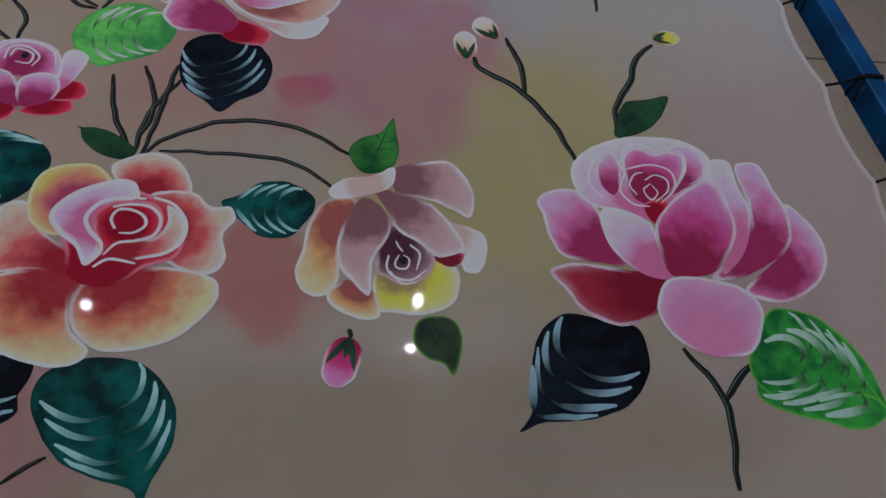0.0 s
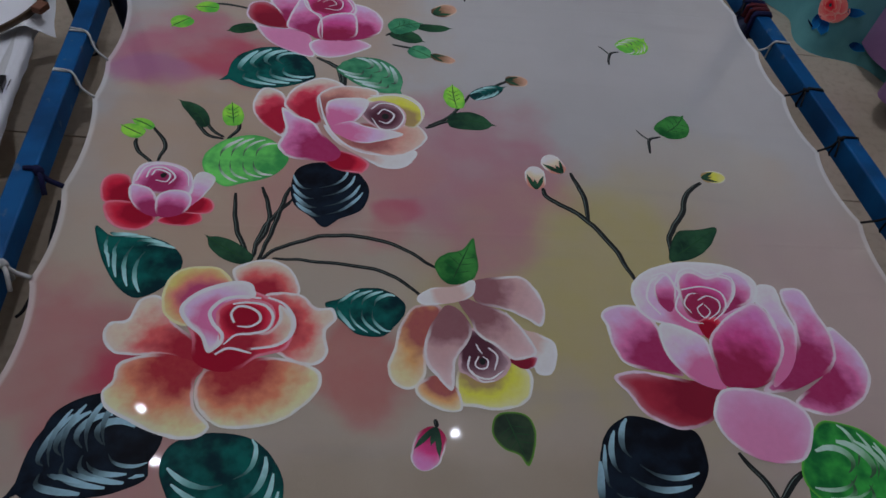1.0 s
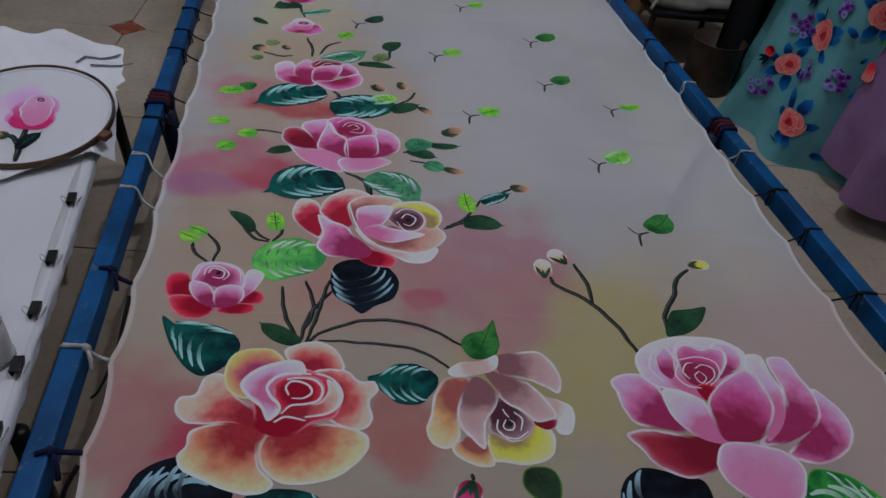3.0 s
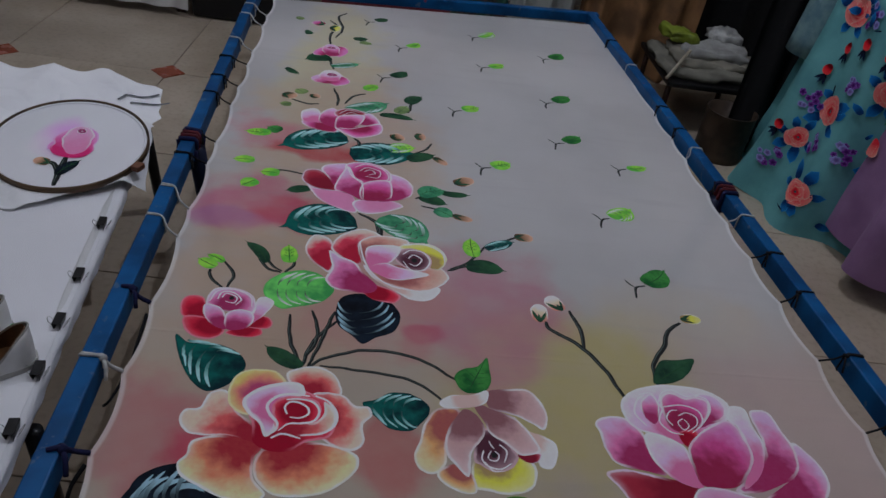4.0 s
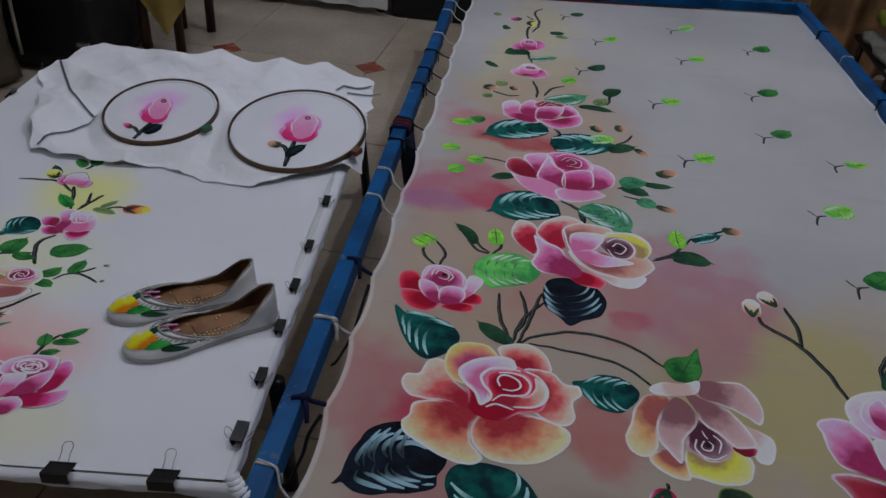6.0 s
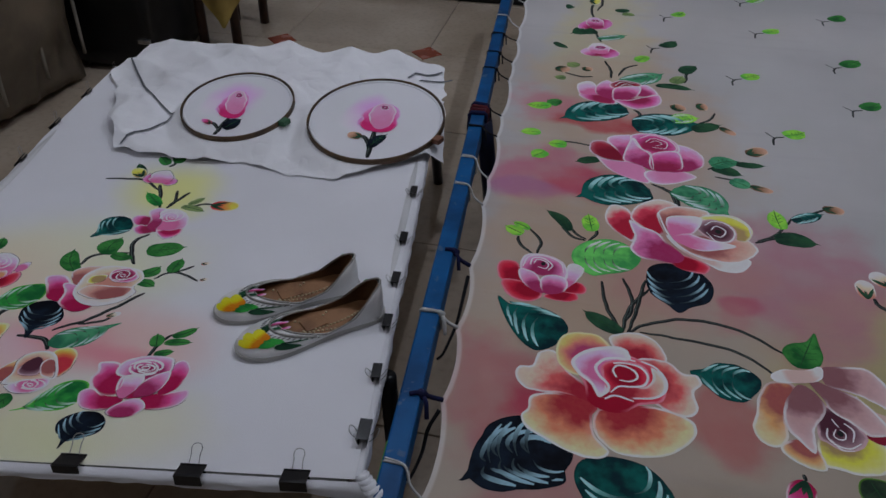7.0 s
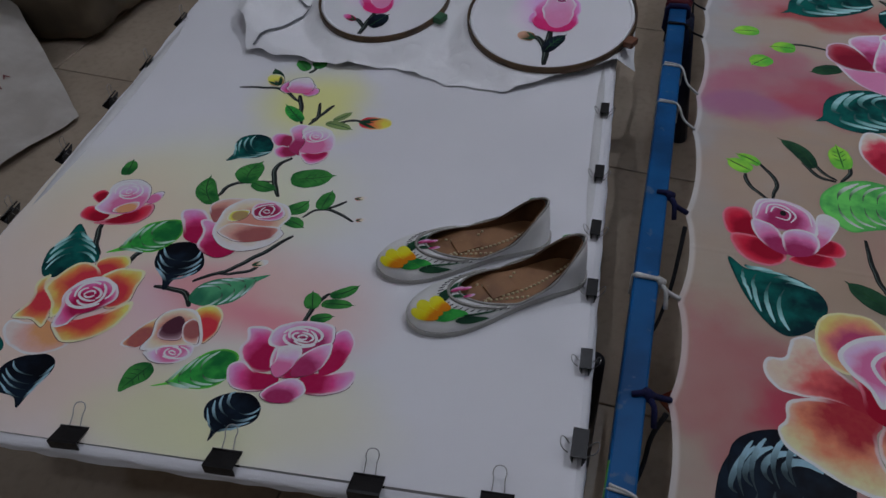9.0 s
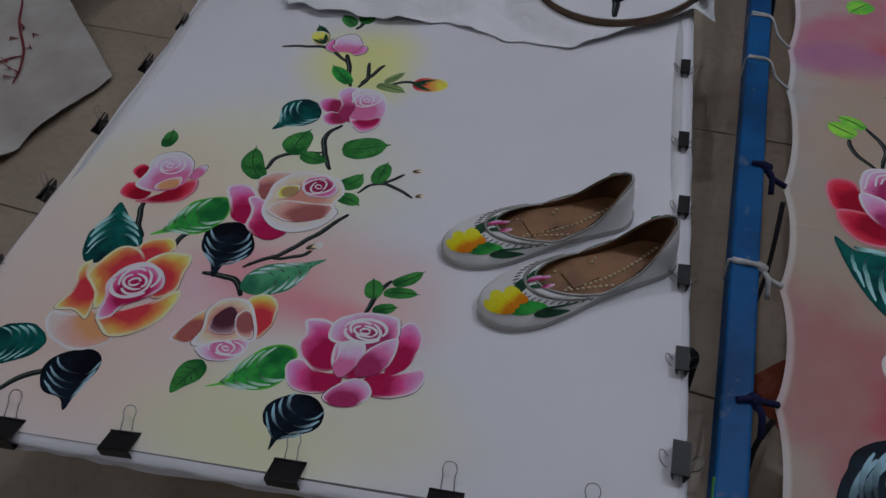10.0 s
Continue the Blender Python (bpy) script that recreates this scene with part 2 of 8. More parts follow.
def blade(paint, bx, by, tx, ty, wl, wr, belly, pointed, wobble, rows=25, cols=11, bend=0.0, seed=0.0, arch=0.0):
    """A petal or leaf from its foot to its tip, with its half widths and the place of its belly."""
    a, b = Vector((bx, by)), Vector((tx, ty))
    d = b - a
    length = d.length
    d.normalize()
    n = Vector((-d.y, d.x))
    up = paint.lift()
    power = math.log(0.5) / math.log(belly)
    verts, pts = [], []
    for i in range(rows):
        s = (1 - math.cos(math.pi * i / (rows - 1))) / 2
        if pointed:
            f = leaf_width(s)
        else:
            f = max(0.0, 1 - abs(2 * s ** power - 1) ** 2.5) ** 0.5
        for j in range(cols):
            v = 2 * j / (cols - 1) - 1
            w = (wl if v > 0 else wr) * f * (1 + wobble * math.sin(11 * s + seed * 7 + (2 if v > 0 else 0)) + 0.6 * wobble * math.sin(23 * s + seed * 5 + v))
            reach = s + (wobble * 0.6 * math.sin(5 * v + seed * 9) * s ** 3 * (1 - s ** 9) if not pointed else 0)
            q2 = a + d * reach * length + n * (v * w + bend * length * s * s + arch * 4 * s * max(0.0, 0.96 - s))
            verts.append((q2.x, q2.y, paint.height(q2.x, q2.y) + up))
            pts.append((s, min(1.0, (1 - abs(v)) * max(wl, wr) * f / min(0.017, max(0.004, 0.5 * max(wl, wr)))), 0.5 + 0.5 * v, 1))
    faces = [(i * cols + j + 1, i * cols + j, (i + 1) * cols + j, (i + 1) * cols + j + 1) for i in range(rows - 1) for j in range(cols - 1)]
    return verts, faces, pts


def ribbon(paint, points, half, ends=0.25, up=None):
    """A brush stroke along points in the cloth's plane, thinner towards its ends."""
    up = up or paint.lift()
    verts, pts, n = [], [], len(points)
    for i, p in enumerate(points):
        d = (Vector(points[min(i + 1, n - 1)]) - Vector(points[max(i - 1, 0)])).normalized()
        u = Vector((-d.y, d.x))
        t = i / (n - 1)
        w = half(t) if callable(half) else half * (ends + (1 - ends) * math.sin(math.pi * t) ** 0.5)
        for k in (-1, 0, 1):
            x, y = p[0] + u.x * k * w, p[1] + u.y * k * w
            verts.append((x, y, paint.height(x, y) + up))
            pts.append((t, 1.0, 0.5, 1))
    faces = [(i * 3 + k + 1, i * 3 + k, i * 3 + k + 3, i * 3 + k + 4) for i in range(n - 1) for k in (0, 1)]
    return verts, faces, pts


def strokes_mesh(name, pieces, mat, parent, label=""):
    verts, faces = merged(*[(v, f) for v, f, _ in pieces])
    return mesh_part(name, verts, faces, mat, parent, label, pt=[q for *_, p in pieces for q in p])


def painted_rose(paint, label, petals, rings):
    """A rose: its heart with spiral strokes is one part, and each petal a part of it."""
    made = []
    paint.start("rose")
    xs, ys = [p[1] for p in petals] + [p[3] for p in petals], [p[2] for p in petals] + [p[4] for p in petals]
    mx, my, sx, sy = (max(xs) + min(xs)) / 2, (max(ys) + min(ys)) / 2, max(xs) - min(xs), max(ys) - min(ys)
    made.append((petals[-1][0], blade(paint, mx, my - 0.36 * sy, mx, my + 0.34 * sy, 0.36 * sx, 0.36 * sx, 0.5, False, 0.05, seed=mx)))
    for k, (scheme, *numbers) in enumerate(petals):
        if paint.outline:
            bx, by, tx, ty, wl, wr, belly = numbers
            d = Vector((tx - bx, ty - by)).normalized() * 0.0011
            made.append((None, blade(paint, bx, by, tx + d.x, ty + d.y, wl + 0.0010, wr + 0.0010, belly, pointed=False, wobble=0.06, seed=k + bx * 10)))
        made.append((scheme, blade(paint, *numbers, pointed=False, wobble=0.06, seed=k + numbers[0] * 10)))
    if rings:
        cx, cy, rx, ry, count, heart = rings
        v, f, p = blade(paint, cx, cy - 0.72 * ry, cx, cy + 0.72 * ry, 0.72 * rx, 0.72 * rx, 0.5, False, 0.06, seed=cx)
        rose = mesh_part("painted_rose", v, f, HEART[heart], paint.owner, label, pt=p)
        arcs, dim = [], []
        for k in range(count):
            r = 0.13 + 0.62 * k / max(1, count - 1)
            for start, turn in ((0.4 + 1.9 * k, 3.6), (3.9 + 1.9 * k, 2.5)):
                pts = []
                for i in range(33):
                    a = start + turn * i / 32
                    rr = r * (1 + 0.11 * math.sin(2 * a + 2.1 * k + cx * 20) + 0.03 * math.sin(5 * a + k)) * (1 + 0.12 * (i / 32 - 0.5))
                    pts.append((cx + rx * rr * math.cos(a), cy + ry * rr * math.sin(a) - 0.08 * ry * (1 - r)))
                arcs.append(ribbon(paint, pts, rx * (0.026 + 0.040 * r), up=paint.lift(0.00001)))
        strokes_mesh("spiral_stroke", arcs, RING["dim" if paint.outline else "light"], rose, "white spiral brush strokes")
    else:
        scheme, (v, f, p) = made.pop()
        rose = mesh_part("painted_rose", v, f, PETALS[scheme], paint.owner, label, pt=p)
    for scheme, (v, f, p) in made:
        mesh_part("petal" if scheme else "petal_outline", v, f, PETALS[scheme] if scheme else STEM, rose, pt=p)


def closed_curve(points):
    """A smooth closed brush line through a few points."""
    loop = [Vector(q) for q in points]
    k, ring = len(loop), []
    for i in range(k):
        a, b, c, d = loop[i - 1], loop[i], loop[(i + 1) % k], loop[(i + 2) % k]
        for q in range(6):
            t = q / 6
            ring.append(0.5 * (2 * b + (c - a) * t + (2 * a - 5 * b + 4 * c - d) * t * t + (3 * b - a - 3 * c + d) * t ** 3))
    return [p + 0.0008 * Vector((wave(p.x * 90, p.y * 90, 2.0), wave(p.x * 90, p.y * 90, 6.0))) for p in ring]


def filled(paint, ring):
    """The area inside a closed line, with each vertex's nearness to the rim (0 on it)."""
    x0, x1 = min(p.x for p in ring), max(p.x for p in ring)
    y0, y1 = min(p.y for p in ring), max(p.y for p in ring)
    step = max(0.0022, max(x1 - x0, y1 - y0) / 24)
    field = [Vector((x0 + i * step, y0 + j * step)) for i in range(1, int((x1 - x0) / step) + 1) for j in range(1, int((y1 - y0) / step) + 1)]
    ends = np.array([tuple(p) for p in ring + ring[:1]])
    a, ab = ends[:-1], ends[1:] - ends[:-1]

    def rim_distance(p):
        q = np.array((p[0], p[1])) - a
        t = np.clip((q * ab).sum(1) / np.maximum((ab * ab).sum(1), 1e-12), 0, 1)
        return float(np.sqrt(((q - ab * t[:, None]) ** 2).sum(1).min()))
    field = [p for p in field if rim_distance(p) > 0.3 * step]
    n = len(ring)
    flat, _, tris, *_ = geometry.delaunay_2d_cdt(ring + field, [(i, (i + 1) % n) for i in range(n)], [], 1, 1e-6)
    up = paint.lift()
    wide = min(0.017, 0.28 * min(x1 - x0, y1 - y0))
    faces = []
    for tri in tris:
        u, v, w = (flat[i] for i in tri)
        faces.append(tuple(tri) if (v - u).cross(w - u) > 0 else tuple(tri)[::-1])
    return [(p.x, p.y, paint.height(p.x, p.y) + up) for p in flat], faces, [min(1.0, rim_distance(p) / wide) for p in flat]


class Bloom:
    """A painted rose put together petal by petal, the hindmost first."""

    def __init__(self, paint, label):
        self.paint, self.label, self.root = paint, label, None
        paint.start("rose")

    def shape(self, name, mat, verts, faces, pts, label=""):
        if self.root is None:
            self.root = mesh_part("painted_rose", verts, faces, mat, self.paint.owner, self.label, pt=pts)
        else:
            mesh_part(name, verts, faces, mat, self.root, label, pt=pts)

    def petal(self, scheme, deep, *outline):
        """A petal inside a closed brush line; its colour deepens towards the point deep."""
        ring = closed_curve(outline)
        deep = Vector(deep)
        far = max((p - deep).length for p in ring)
        near = min(0.010, 0.4 * far)
        verts, faces, rim = filled(self.paint, ring)
        shade = [min(1.0, max(0.0, ((Vector(v[:2]) - deep).length - near) / (far - near)) ** 0.95) for v in verts]
        if self.paint.outline:
            start = int(len(ring) * (0.5 + 0.5 * wave(deep.x * 70, deep.y * 70)))
            arc = [tuple(ring[(start + q) % len(ring)]) for q in range(int(len(ring) * 0.45))]
            v, f, p = ribbon(self.paint, arc, 0.00045, up=self.paint.lift(0.00002))
            if self.root is not None:
                self.shape("petal_outline", VEIN["plum"], v, f, p)
        pts = [(a, b, 0.5, 1) for a, b in zip(shade, rim)]
        self.shape("petal", PETALS[scheme], verts, faces, pts)

    def stroke(self, half, *points):
        """A white brush stroke inside the flower."""
        path = [(p.x, p.y) for p in spline([(x, y, 0) for x, y in points], 7)]
        v, f, p = ribbon(self.paint, path, lambda t: half * (0.35 + 0.65 * math.sin(math.pi * min(1, 0.08 + 0.9 * t)) ** 0.6) * (1 + 0.25 * wave(t * 5, half * 900)), up=self.paint.lift(0.00003))
        self.shape("spiral_stroke", RING["light"], v, f, p, "white brush stroke")

    def eye(self, at, radius):
        """The dark dot in the middle of the heart."""
        v, f, p = blade(self.paint, at[0], at[1] - radius, at[0], at[1] + radius, radius * 0.8, radius * 0.8, 0.5, False, 0.05, 11, 7)
        self.shape("heart", STEM, v, f, p, "dark painted heart")

    def rings(self, cx, cy, rx, ry, count):
        """Spiral strokes of a heart."""
        for k in range(count):
            r = 0.2 + 0.66 * k / max(1, count - 1)
            for start, turn in ((0.4 + 1.9 * k, 3.4), (3.9 + 1.9 * k, 2.4)):
                pts = []
                for i in range(9):
                    a = start + turn * i / 8
                    rr = r * (1 + 0.12 * math.sin(2 * a + 2.1 * k + cx * 20)) * (1 + 0.14 * (i / 8 - 0.5))
                    pts.append((cx + rx * rr * math.cos(a), cy + ry * rr * math.sin(a) - 0.08 * ry * (1 - r)))
                self.stroke(rx * (0.045 + 0.030 * r), *pts)


def painted_leaf(paint, kind, bx, by, tx, ty, wl, wr, belly):
    mat, light = LEAF[kind]
    paint.start("leaf")
    belly = 0.41
    tx, ty = tx + 0.08 * (tx - bx), ty + 0.08 * (ty - by)
    length = math.hypot(tx - bx, ty - by)
    arch, wl = 0.5 * (wl - wr), 0.5 * (wl + wr)
    wr, bend = wl, 0.03 * math.sin(40 * bx + 17 * by)

    def sway(s):
        """Sideways run of the midrib, which leans over to the fuller side."""
        return bend * length * s * s + arch * 4 * s * max(0.0, 0.96 - s)
    v, f, p = blade(paint, bx, by, tx, ty, wl, wr, belly, True, 0.02, bend=bend, seed=bx * 9, arch=arch)
    leaf = mesh_part("painted_leaf", v, f, mat, paint.owner, {"teal": "dark teal painted leaf with pale brush strokes", "black": "near-black painted leaf with pale brush strokes",
                     "lime": "lime green painted leaf", "green": "bright green painted leaf with pale strokes"}.get(kind, "green painted leaf"), pt=p)
    d, n = Vector((tx - bx, ty - by)) / length, Vector((by - ty, tx - bx)) / length
    if light and length > 0.07:
        pieces, count = [], 4
        for side, w in ((1, wl), (-1, wr)):
            if w < 0.006:
                continue
            for k in range(count):
                s0 = 0.30 + 0.56 * k / count + 0.03 * wave(k * 5.3, by * 40, side)
                pts = []
                for i in range(11):
                    t = i / 10
                    s = max(0.03, s0 - 0.24 * t ** 2.2 + 0.06 * math.sin(math.pi * t))
                    off = side * w * leaf_width(s) * (0.08 + 0.78 * t) + sway(s)
                    c = Vector((bx, by)) + d * s * length + n * off
                    pts.append((c.x, c.y))
                size = 0.040 * length * (0.85 + 0.5 * wave(k * 3.1, bx * 50, side))
                pieces.append(ribbon(paint, pts, up=paint.lift(0.00001), half=lambda t, size=size: size * (0.06 + (0.2 + 0.8 * t) * math.sin(math.pi * (0.04 + 0.93 * t)) ** 0.6)))
        if pieces:
            strokes_mesh("leaf_stroke", pieces, STROKE[kind], leaf, "pale curved brush strokes")
    elif length > 0.03:
        rib = ribbon(paint, [(bx + d.x * length * s + n.x * sway(s), by + d.y * length * s + n.y * sway(s)) for s in (0.02, 0.2, 0.4, 0.6, 0.8, 0.95)], 0.0009)
        veins = [rib]
        for s in (0.3, 0.45, 0.6) if length > 0.055 else ():
            for side, w in ((1, wl), (-1, wr)):
                c = Vector((bx, by)) + d * s * length + n * sway(s)
                e = c + d * 0.14 * length + n * side * w * 0.6
                veins.append(ribbon(paint, [(c.x, c.y), ((c.x + e.x) / 2 + d.x * 0.002, (c.y + e.y) / 2), (e.x, e.y)], 0.0006))
        strokes_mesh("leaf_vein", veins, VEIN["green"], leaf, "thin dark painted veins")


def outlined_leaf(paint, kind, foot, tip, *outline):
    """A large leaf inside a closed brush line, with crescent strokes or veins along its midrib."""
    mat, light = LEAF[kind]
    paint.start("leaf")
    foot, tip = Vector(foot), Vector(tip)
    ring = closed_curve(outline)
    axis = tip - foot
    length = axis.length
    d = axis / length
    n = Vector((-d.y, d.x))
    verts, faces, rim = filled(paint, ring)
    pts = [(min(1.0, max(0.0, (Vector(v[:2]) - foot).dot(d) / length)), r, 0.5, 1) for v, r in zip(verts, rim)]
    label = {"teal": "dark teal painted leaf with pale brush strokes", "black": "near-black painted leaf with pale brush strokes",
             "green": "bright green painted leaf with pale strokes"}.get(kind, "green painted leaf")
    leaf = mesh_part("painted_leaf", verts, faces, mat, paint.owner, label, pt=pts)

    def reach(s, side):
        near = [side * (p - foot).dot(n) for p in ring if abs((p - foot).dot(d) / length - s) < 0.07]
        return max([0.0] + near)
    pieces = []
    for side in (1, -1):
        for k in range(4):
            s0 = 0.34 + 0.145 * k + 0.03 * wave(k * 5.3, foot.y * 40, side)
            if light:
                path = []
                for i in range(11):
                    t = i / 10
                    s = max(0.02, s0 + 0.05 - 0.25 * t ** 2.4)
                    c = foot + axis * s + n * side * reach(s, side) * (0.10 + 0.76 * t ** 0.9)
                    path.append((c.x, c.y))
                size = 0.036 * length * (0.85 + 0.5 * wave(k * 3.1, foot.x * 50, side))
                pieces.append(ribbon(paint, path, up=paint.lift(0.00001), half=lambda t, size=size: size * (0.05 + (0.15 + 0.85 * t) * math.sin(math.pi * (0.04 + 0.93 * t)) ** 0.7)))
            elif k < 3:
                c = foot + axis * (s0 - 0.08)
                e = c + d * 0.12 * length + n * side * reach(s0, side) * 0.7
                pieces.append(ribbon(paint, [(c.x, c.y), ((c.x + e.x) / 2 + d.x * 0.002, (c.y + e.y) / 2), (e.x, e.y)], 0.0006))
    if not light:
        pieces.append(ribbon(paint, [tuple(foot + axis * s) for s in (0.02, 0.3, 0.6, 0.92)], 0.0009))
    strokes_mesh("leaf_stroke" if light else "leaf_vein", pieces, STROKE[kind] if light else VEIN["green"], leaf, "pale curved brush strokes" if light else "thin dark painted veins")


def painted_stem(paint, half, points):
    paint.start("stem")
    half *= 1.75
    path = [(p.x, p.y) for p in spline([(x, y, 0) for x, y in points], 7)]
    path = [(x + 0.003 * wave(x * 42, y * 42, 1.7), y + 0.003 * wave(x * 42, y * 42, 5.1)) for x, y in path]
    stem = strokes_mesh("painted_stem", [ribbon(paint, path, half, 0.5)], STEM, paint.owner, "thin dark painted stem")
    if half > 0.0014:
        strokes_mesh("stem_highlight", [ribbon(paint, [(x - half * 0.35, y + half * 0.2) for x, y in path[1:-2]], half * 0.14)], STEM_LIGHT, stem)


def painted_bud(paint, kind, bx, by, tx, ty, wl, wr, belly):
    paint.start("bud")
    v, f, p = blade(paint, bx, by, tx, ty, wl, wr, 0.5, False, 0.03, seed=bx)
    bud = mesh_part("painted_bud", v, f, PETALS[BUD[kind]], paint.owner, kind.replace("gold", "yellow") + " painted rosebud with green sepals", pt=p)
    d = Vector((tx - bx, ty - by))
    n = Vector((-d.y, d.x)).normalized()
    for side, w in ((1, wl), (-1, wr), (0.1, (wl + wr) / 2)):
        tip = Vector((bx, by)) + d * (0.62 if abs(side) == 1 else 0.45) + n * side * w
        v, f, p = blade(paint, bx, by, tip.x, tip.y, w * 0.2, w * 0.2, 0.4, True, 0.02, rows=9, cols=5, bend=-0.08 * side)
        mesh_part("sepal", v, f, LEAF["dark"][0], bud, pt=p)


# ---- the room ----
def floor_material():
    n = Nodes("floor_tile", 0.12)
    pos = n.place()
    rnd = n.node("ShaderNodeObjectInfo").outputs["Random"]
    veins = n.noise(3.0, 6.0)
    fine = n.noise(60.0, 3.0)
    c = n.mix(n.span(veins, 0.3, 0.7), (0.41, 0.33, 0.245, 1), (0.54, 0.445, 0.34, 1))
    c = n.mix(n.math("MULTIPLY", rnd, 0.35), c, (0.31, 0.255, 0.20, 1))
    c = n.mix(n.math("MULTIPLY", n.span(fine, 0.45, 0.75), 0.25), c, (0.2, 0.17, 0.14, 1))
    n.colour(c)
    n.put(n.bsdf.inputs["Roughness"], n.math("ADD", 0.02, n.math("MULTIPLY", n.span(n.noise(5.0, 4.0), 0.45, 0.9), 0.07)))
    n.bsdf.inputs["Specular IOR Level"].default_value = 0.8
    return n.mat


FLOOR_TILE = floor_material()
GROUT = surface("grout", (0.22, 0.185, 0.15), 0.85, scale=20)
RUST_TILE = surface("rust_inset", (0.34, 0.075, 0.035), 0.25, vary=0.3, scale=15)
WALL = surface("wall_paint", (0.42, 0.39, 0.35), 0.8, vary=0.2, scale=1.5, grain=120)
CEIL = surface("ceiling_paint", (0.7, 0.69, 0.66), 0.85, vary=0.1, scale=1.0)

bm = bmesh.new()
box(bm, -2.6, -2.6, -0.06, 2.9, 4.1, -0.004)
floor = tagged(part("floor", bm, GROUT), "beige glazed tile floor with dark joints and rust insets", "floor", kind="structure")
TILE, TILT = 0.565, radians(-2.0)
tile_mesh = None
for i in range(-5, 6):
    for j in range(-6, 5):
        x, y = (i + 0.5) * TILE, (j + 0.5) * TILE
        cx = -0.345 + x * math.cos(TILT) - y * math.sin(TILT)
        cy = 2.49 + x * math.sin(TILT) + y * math.cos(TILT)
        if not (-2.4 < cx < 2.7 and -2.4 < cy < 3.9):
            continue
        if tile_mesh is None:
            bm = bmesh.new()
            h = TILE / 2 - 0.0015
            box(bm, -h, -h, -0.02, h, h, 0.0, 0.0015)
            tile_mesh = bpy.data.meshes.new("floor_tile")
            bm.to_mesh(tile_mesh)
            bm.free()
            tile_mesh.materials.append(FLOOR_TILE)
        ob = new("floor_tile", tile_mesh)
        ob.parent = floor
        ob.matrix_basis = pose(cx, cy, 0.0008 * wave(cx, cy, 3), 0, 0, -2.0)
for x, y in ((-0.345, 2.492), (-0.909, 2.505), (0.142, 0.814)):
    bm = bmesh.new()
    box(bm, x - 0.041, y - 0.041, -0.01, x + 0.041, y + 0.041, 0.003, 0.0012, 45)
    part("rust_inset", bm, RUST_TILE, floor, "rust-red diamond inset tile")

# Walls and ceiling are out of view, added to bounce soft fill light
for name, b in (("wall_far", (-2.7, 4.0, 0, 3.0, 4.15, 3.0)), ("wall_near", (-2.7, -2.65, 0, 3.0, -2.5, 3.0)),
                ("wall_left", (-2.65, -2.5, 0, -2.5, 4.0, 3.0)), ("wall_right", (2.75, -2.5, 0, 2.9, 4.0, 3.0))):
    tagged(part(name, box(bmesh.new(), *b), WALL), "unseen dull beige wall added to bounce light", "wall", kind="structure")
tagged(part("ceiling", box(bmesh.new(), -2.7, -2.65, 3.0, 3.0, 4.15, 3.1), CEIL), "unseen off-white ceiling added to bounce light", "ceiling", kind="structure")

# ---- ceiling bulbs and the added fill lamp ----
GLASS = Nodes("clear_bulb", 0.1)
clear = GLASS.node("ShaderNodeBsdfTransparent")
mixer = GLASS.node("ShaderNodeMixShader", {0: 0.06})
GLASS.tree.links.new(clear.outputs[0], mixer.inputs[1])
GLASS.tree.links.new(GLASS.bsdf.outputs[0], mixer.inputs[2])
GLASS.tree.links.new(mixer.outputs[0], GLASS.tree.nodes["Material Output"].inputs[0])
CORD = surface("cord_black", (0.02, 0.02, 0.02), 0.5)
BRASS = surface("bulb_cap", (0.5, 0.42, 0.3), 0.35, 0.9)
for place, power, size in BULBS_AND_FILL:
    x, y, z = place
    bulb = thing("hanging_bulb", "round bulb on a black cord, out of view; the third is an added fill lamp", "lamp", (x, y, z), "hanging bulbs")
    bm = bmesh.new()
    bmesh.ops.create_uvsphere(bm, u_segments=16, v_segments=10, radius=size * 1.15, matrix=Matrix.Translation(place))
    globe = part("globe", bm, GLASS.mat, bulb, "clear glass globe", True)
    globe.visible_shadow = False
    v, f = tube([(x, y, z + size), (x, y, z + size + 0.05)], 0.014, 12)
    mesh_part("cap", v, f, BRASS, bulb)
    v, f = tube([(x, y, z + size + 0.05), (x, y, 3.0)], 0.003, 6)
    mesh_part("cord", v, f, CORD, bulb)

# ---- frame of the sari ----
def pipe_material():
    n = Nodes("blue_enamel", 0.42)
    n.bsdf.inputs["Specular IOR Level"].default_value = 0.15
    chips = n.span(n.noise(40.0, 5.0), 0.64, 0.70)
    stain = n.span(n.noise(9.0, 4.0), 0.35, 0.65)
    c = n.mix(stain, (0.004, 0.055, 0.165, 1), (0.005, 0.105, 0.30, 1))
    c = n.mix(n.math("MULTIPLY", chips, 0.6), c, (0.10, 0.16, 0.24, 1))
    spots = n.span(n.noise(14.0, 2.0, stretch=(1, 0.5, 1)), 0.72, 0.75)
    c = n.mix(n.math("MULTIPLY", spots, 0.8), c, (0.30, 0.03, 0.04, 1))
    n.colour(c)
    n.bump(n.noise(60.0, 3.0), 0.25, 0.001)
    return n.mat


BLUE = pipe_material()
NAVY = surface("navy_cloth", (0.008, 0.010, 0.06), 0.9, scale=90)
BLACK_CLOTH = surface("black_cloth", (0.008, 0.008, 0.010), 0.9, scale=90)
WHITE_TAPE = surface("white_tape", (0.62, 0.62, 0.60), 0.8, scale=120)
RED_CLOTH = surface("dark_red_cloth", (0.10, 0.012, 0.02), 0.9, scale=90)
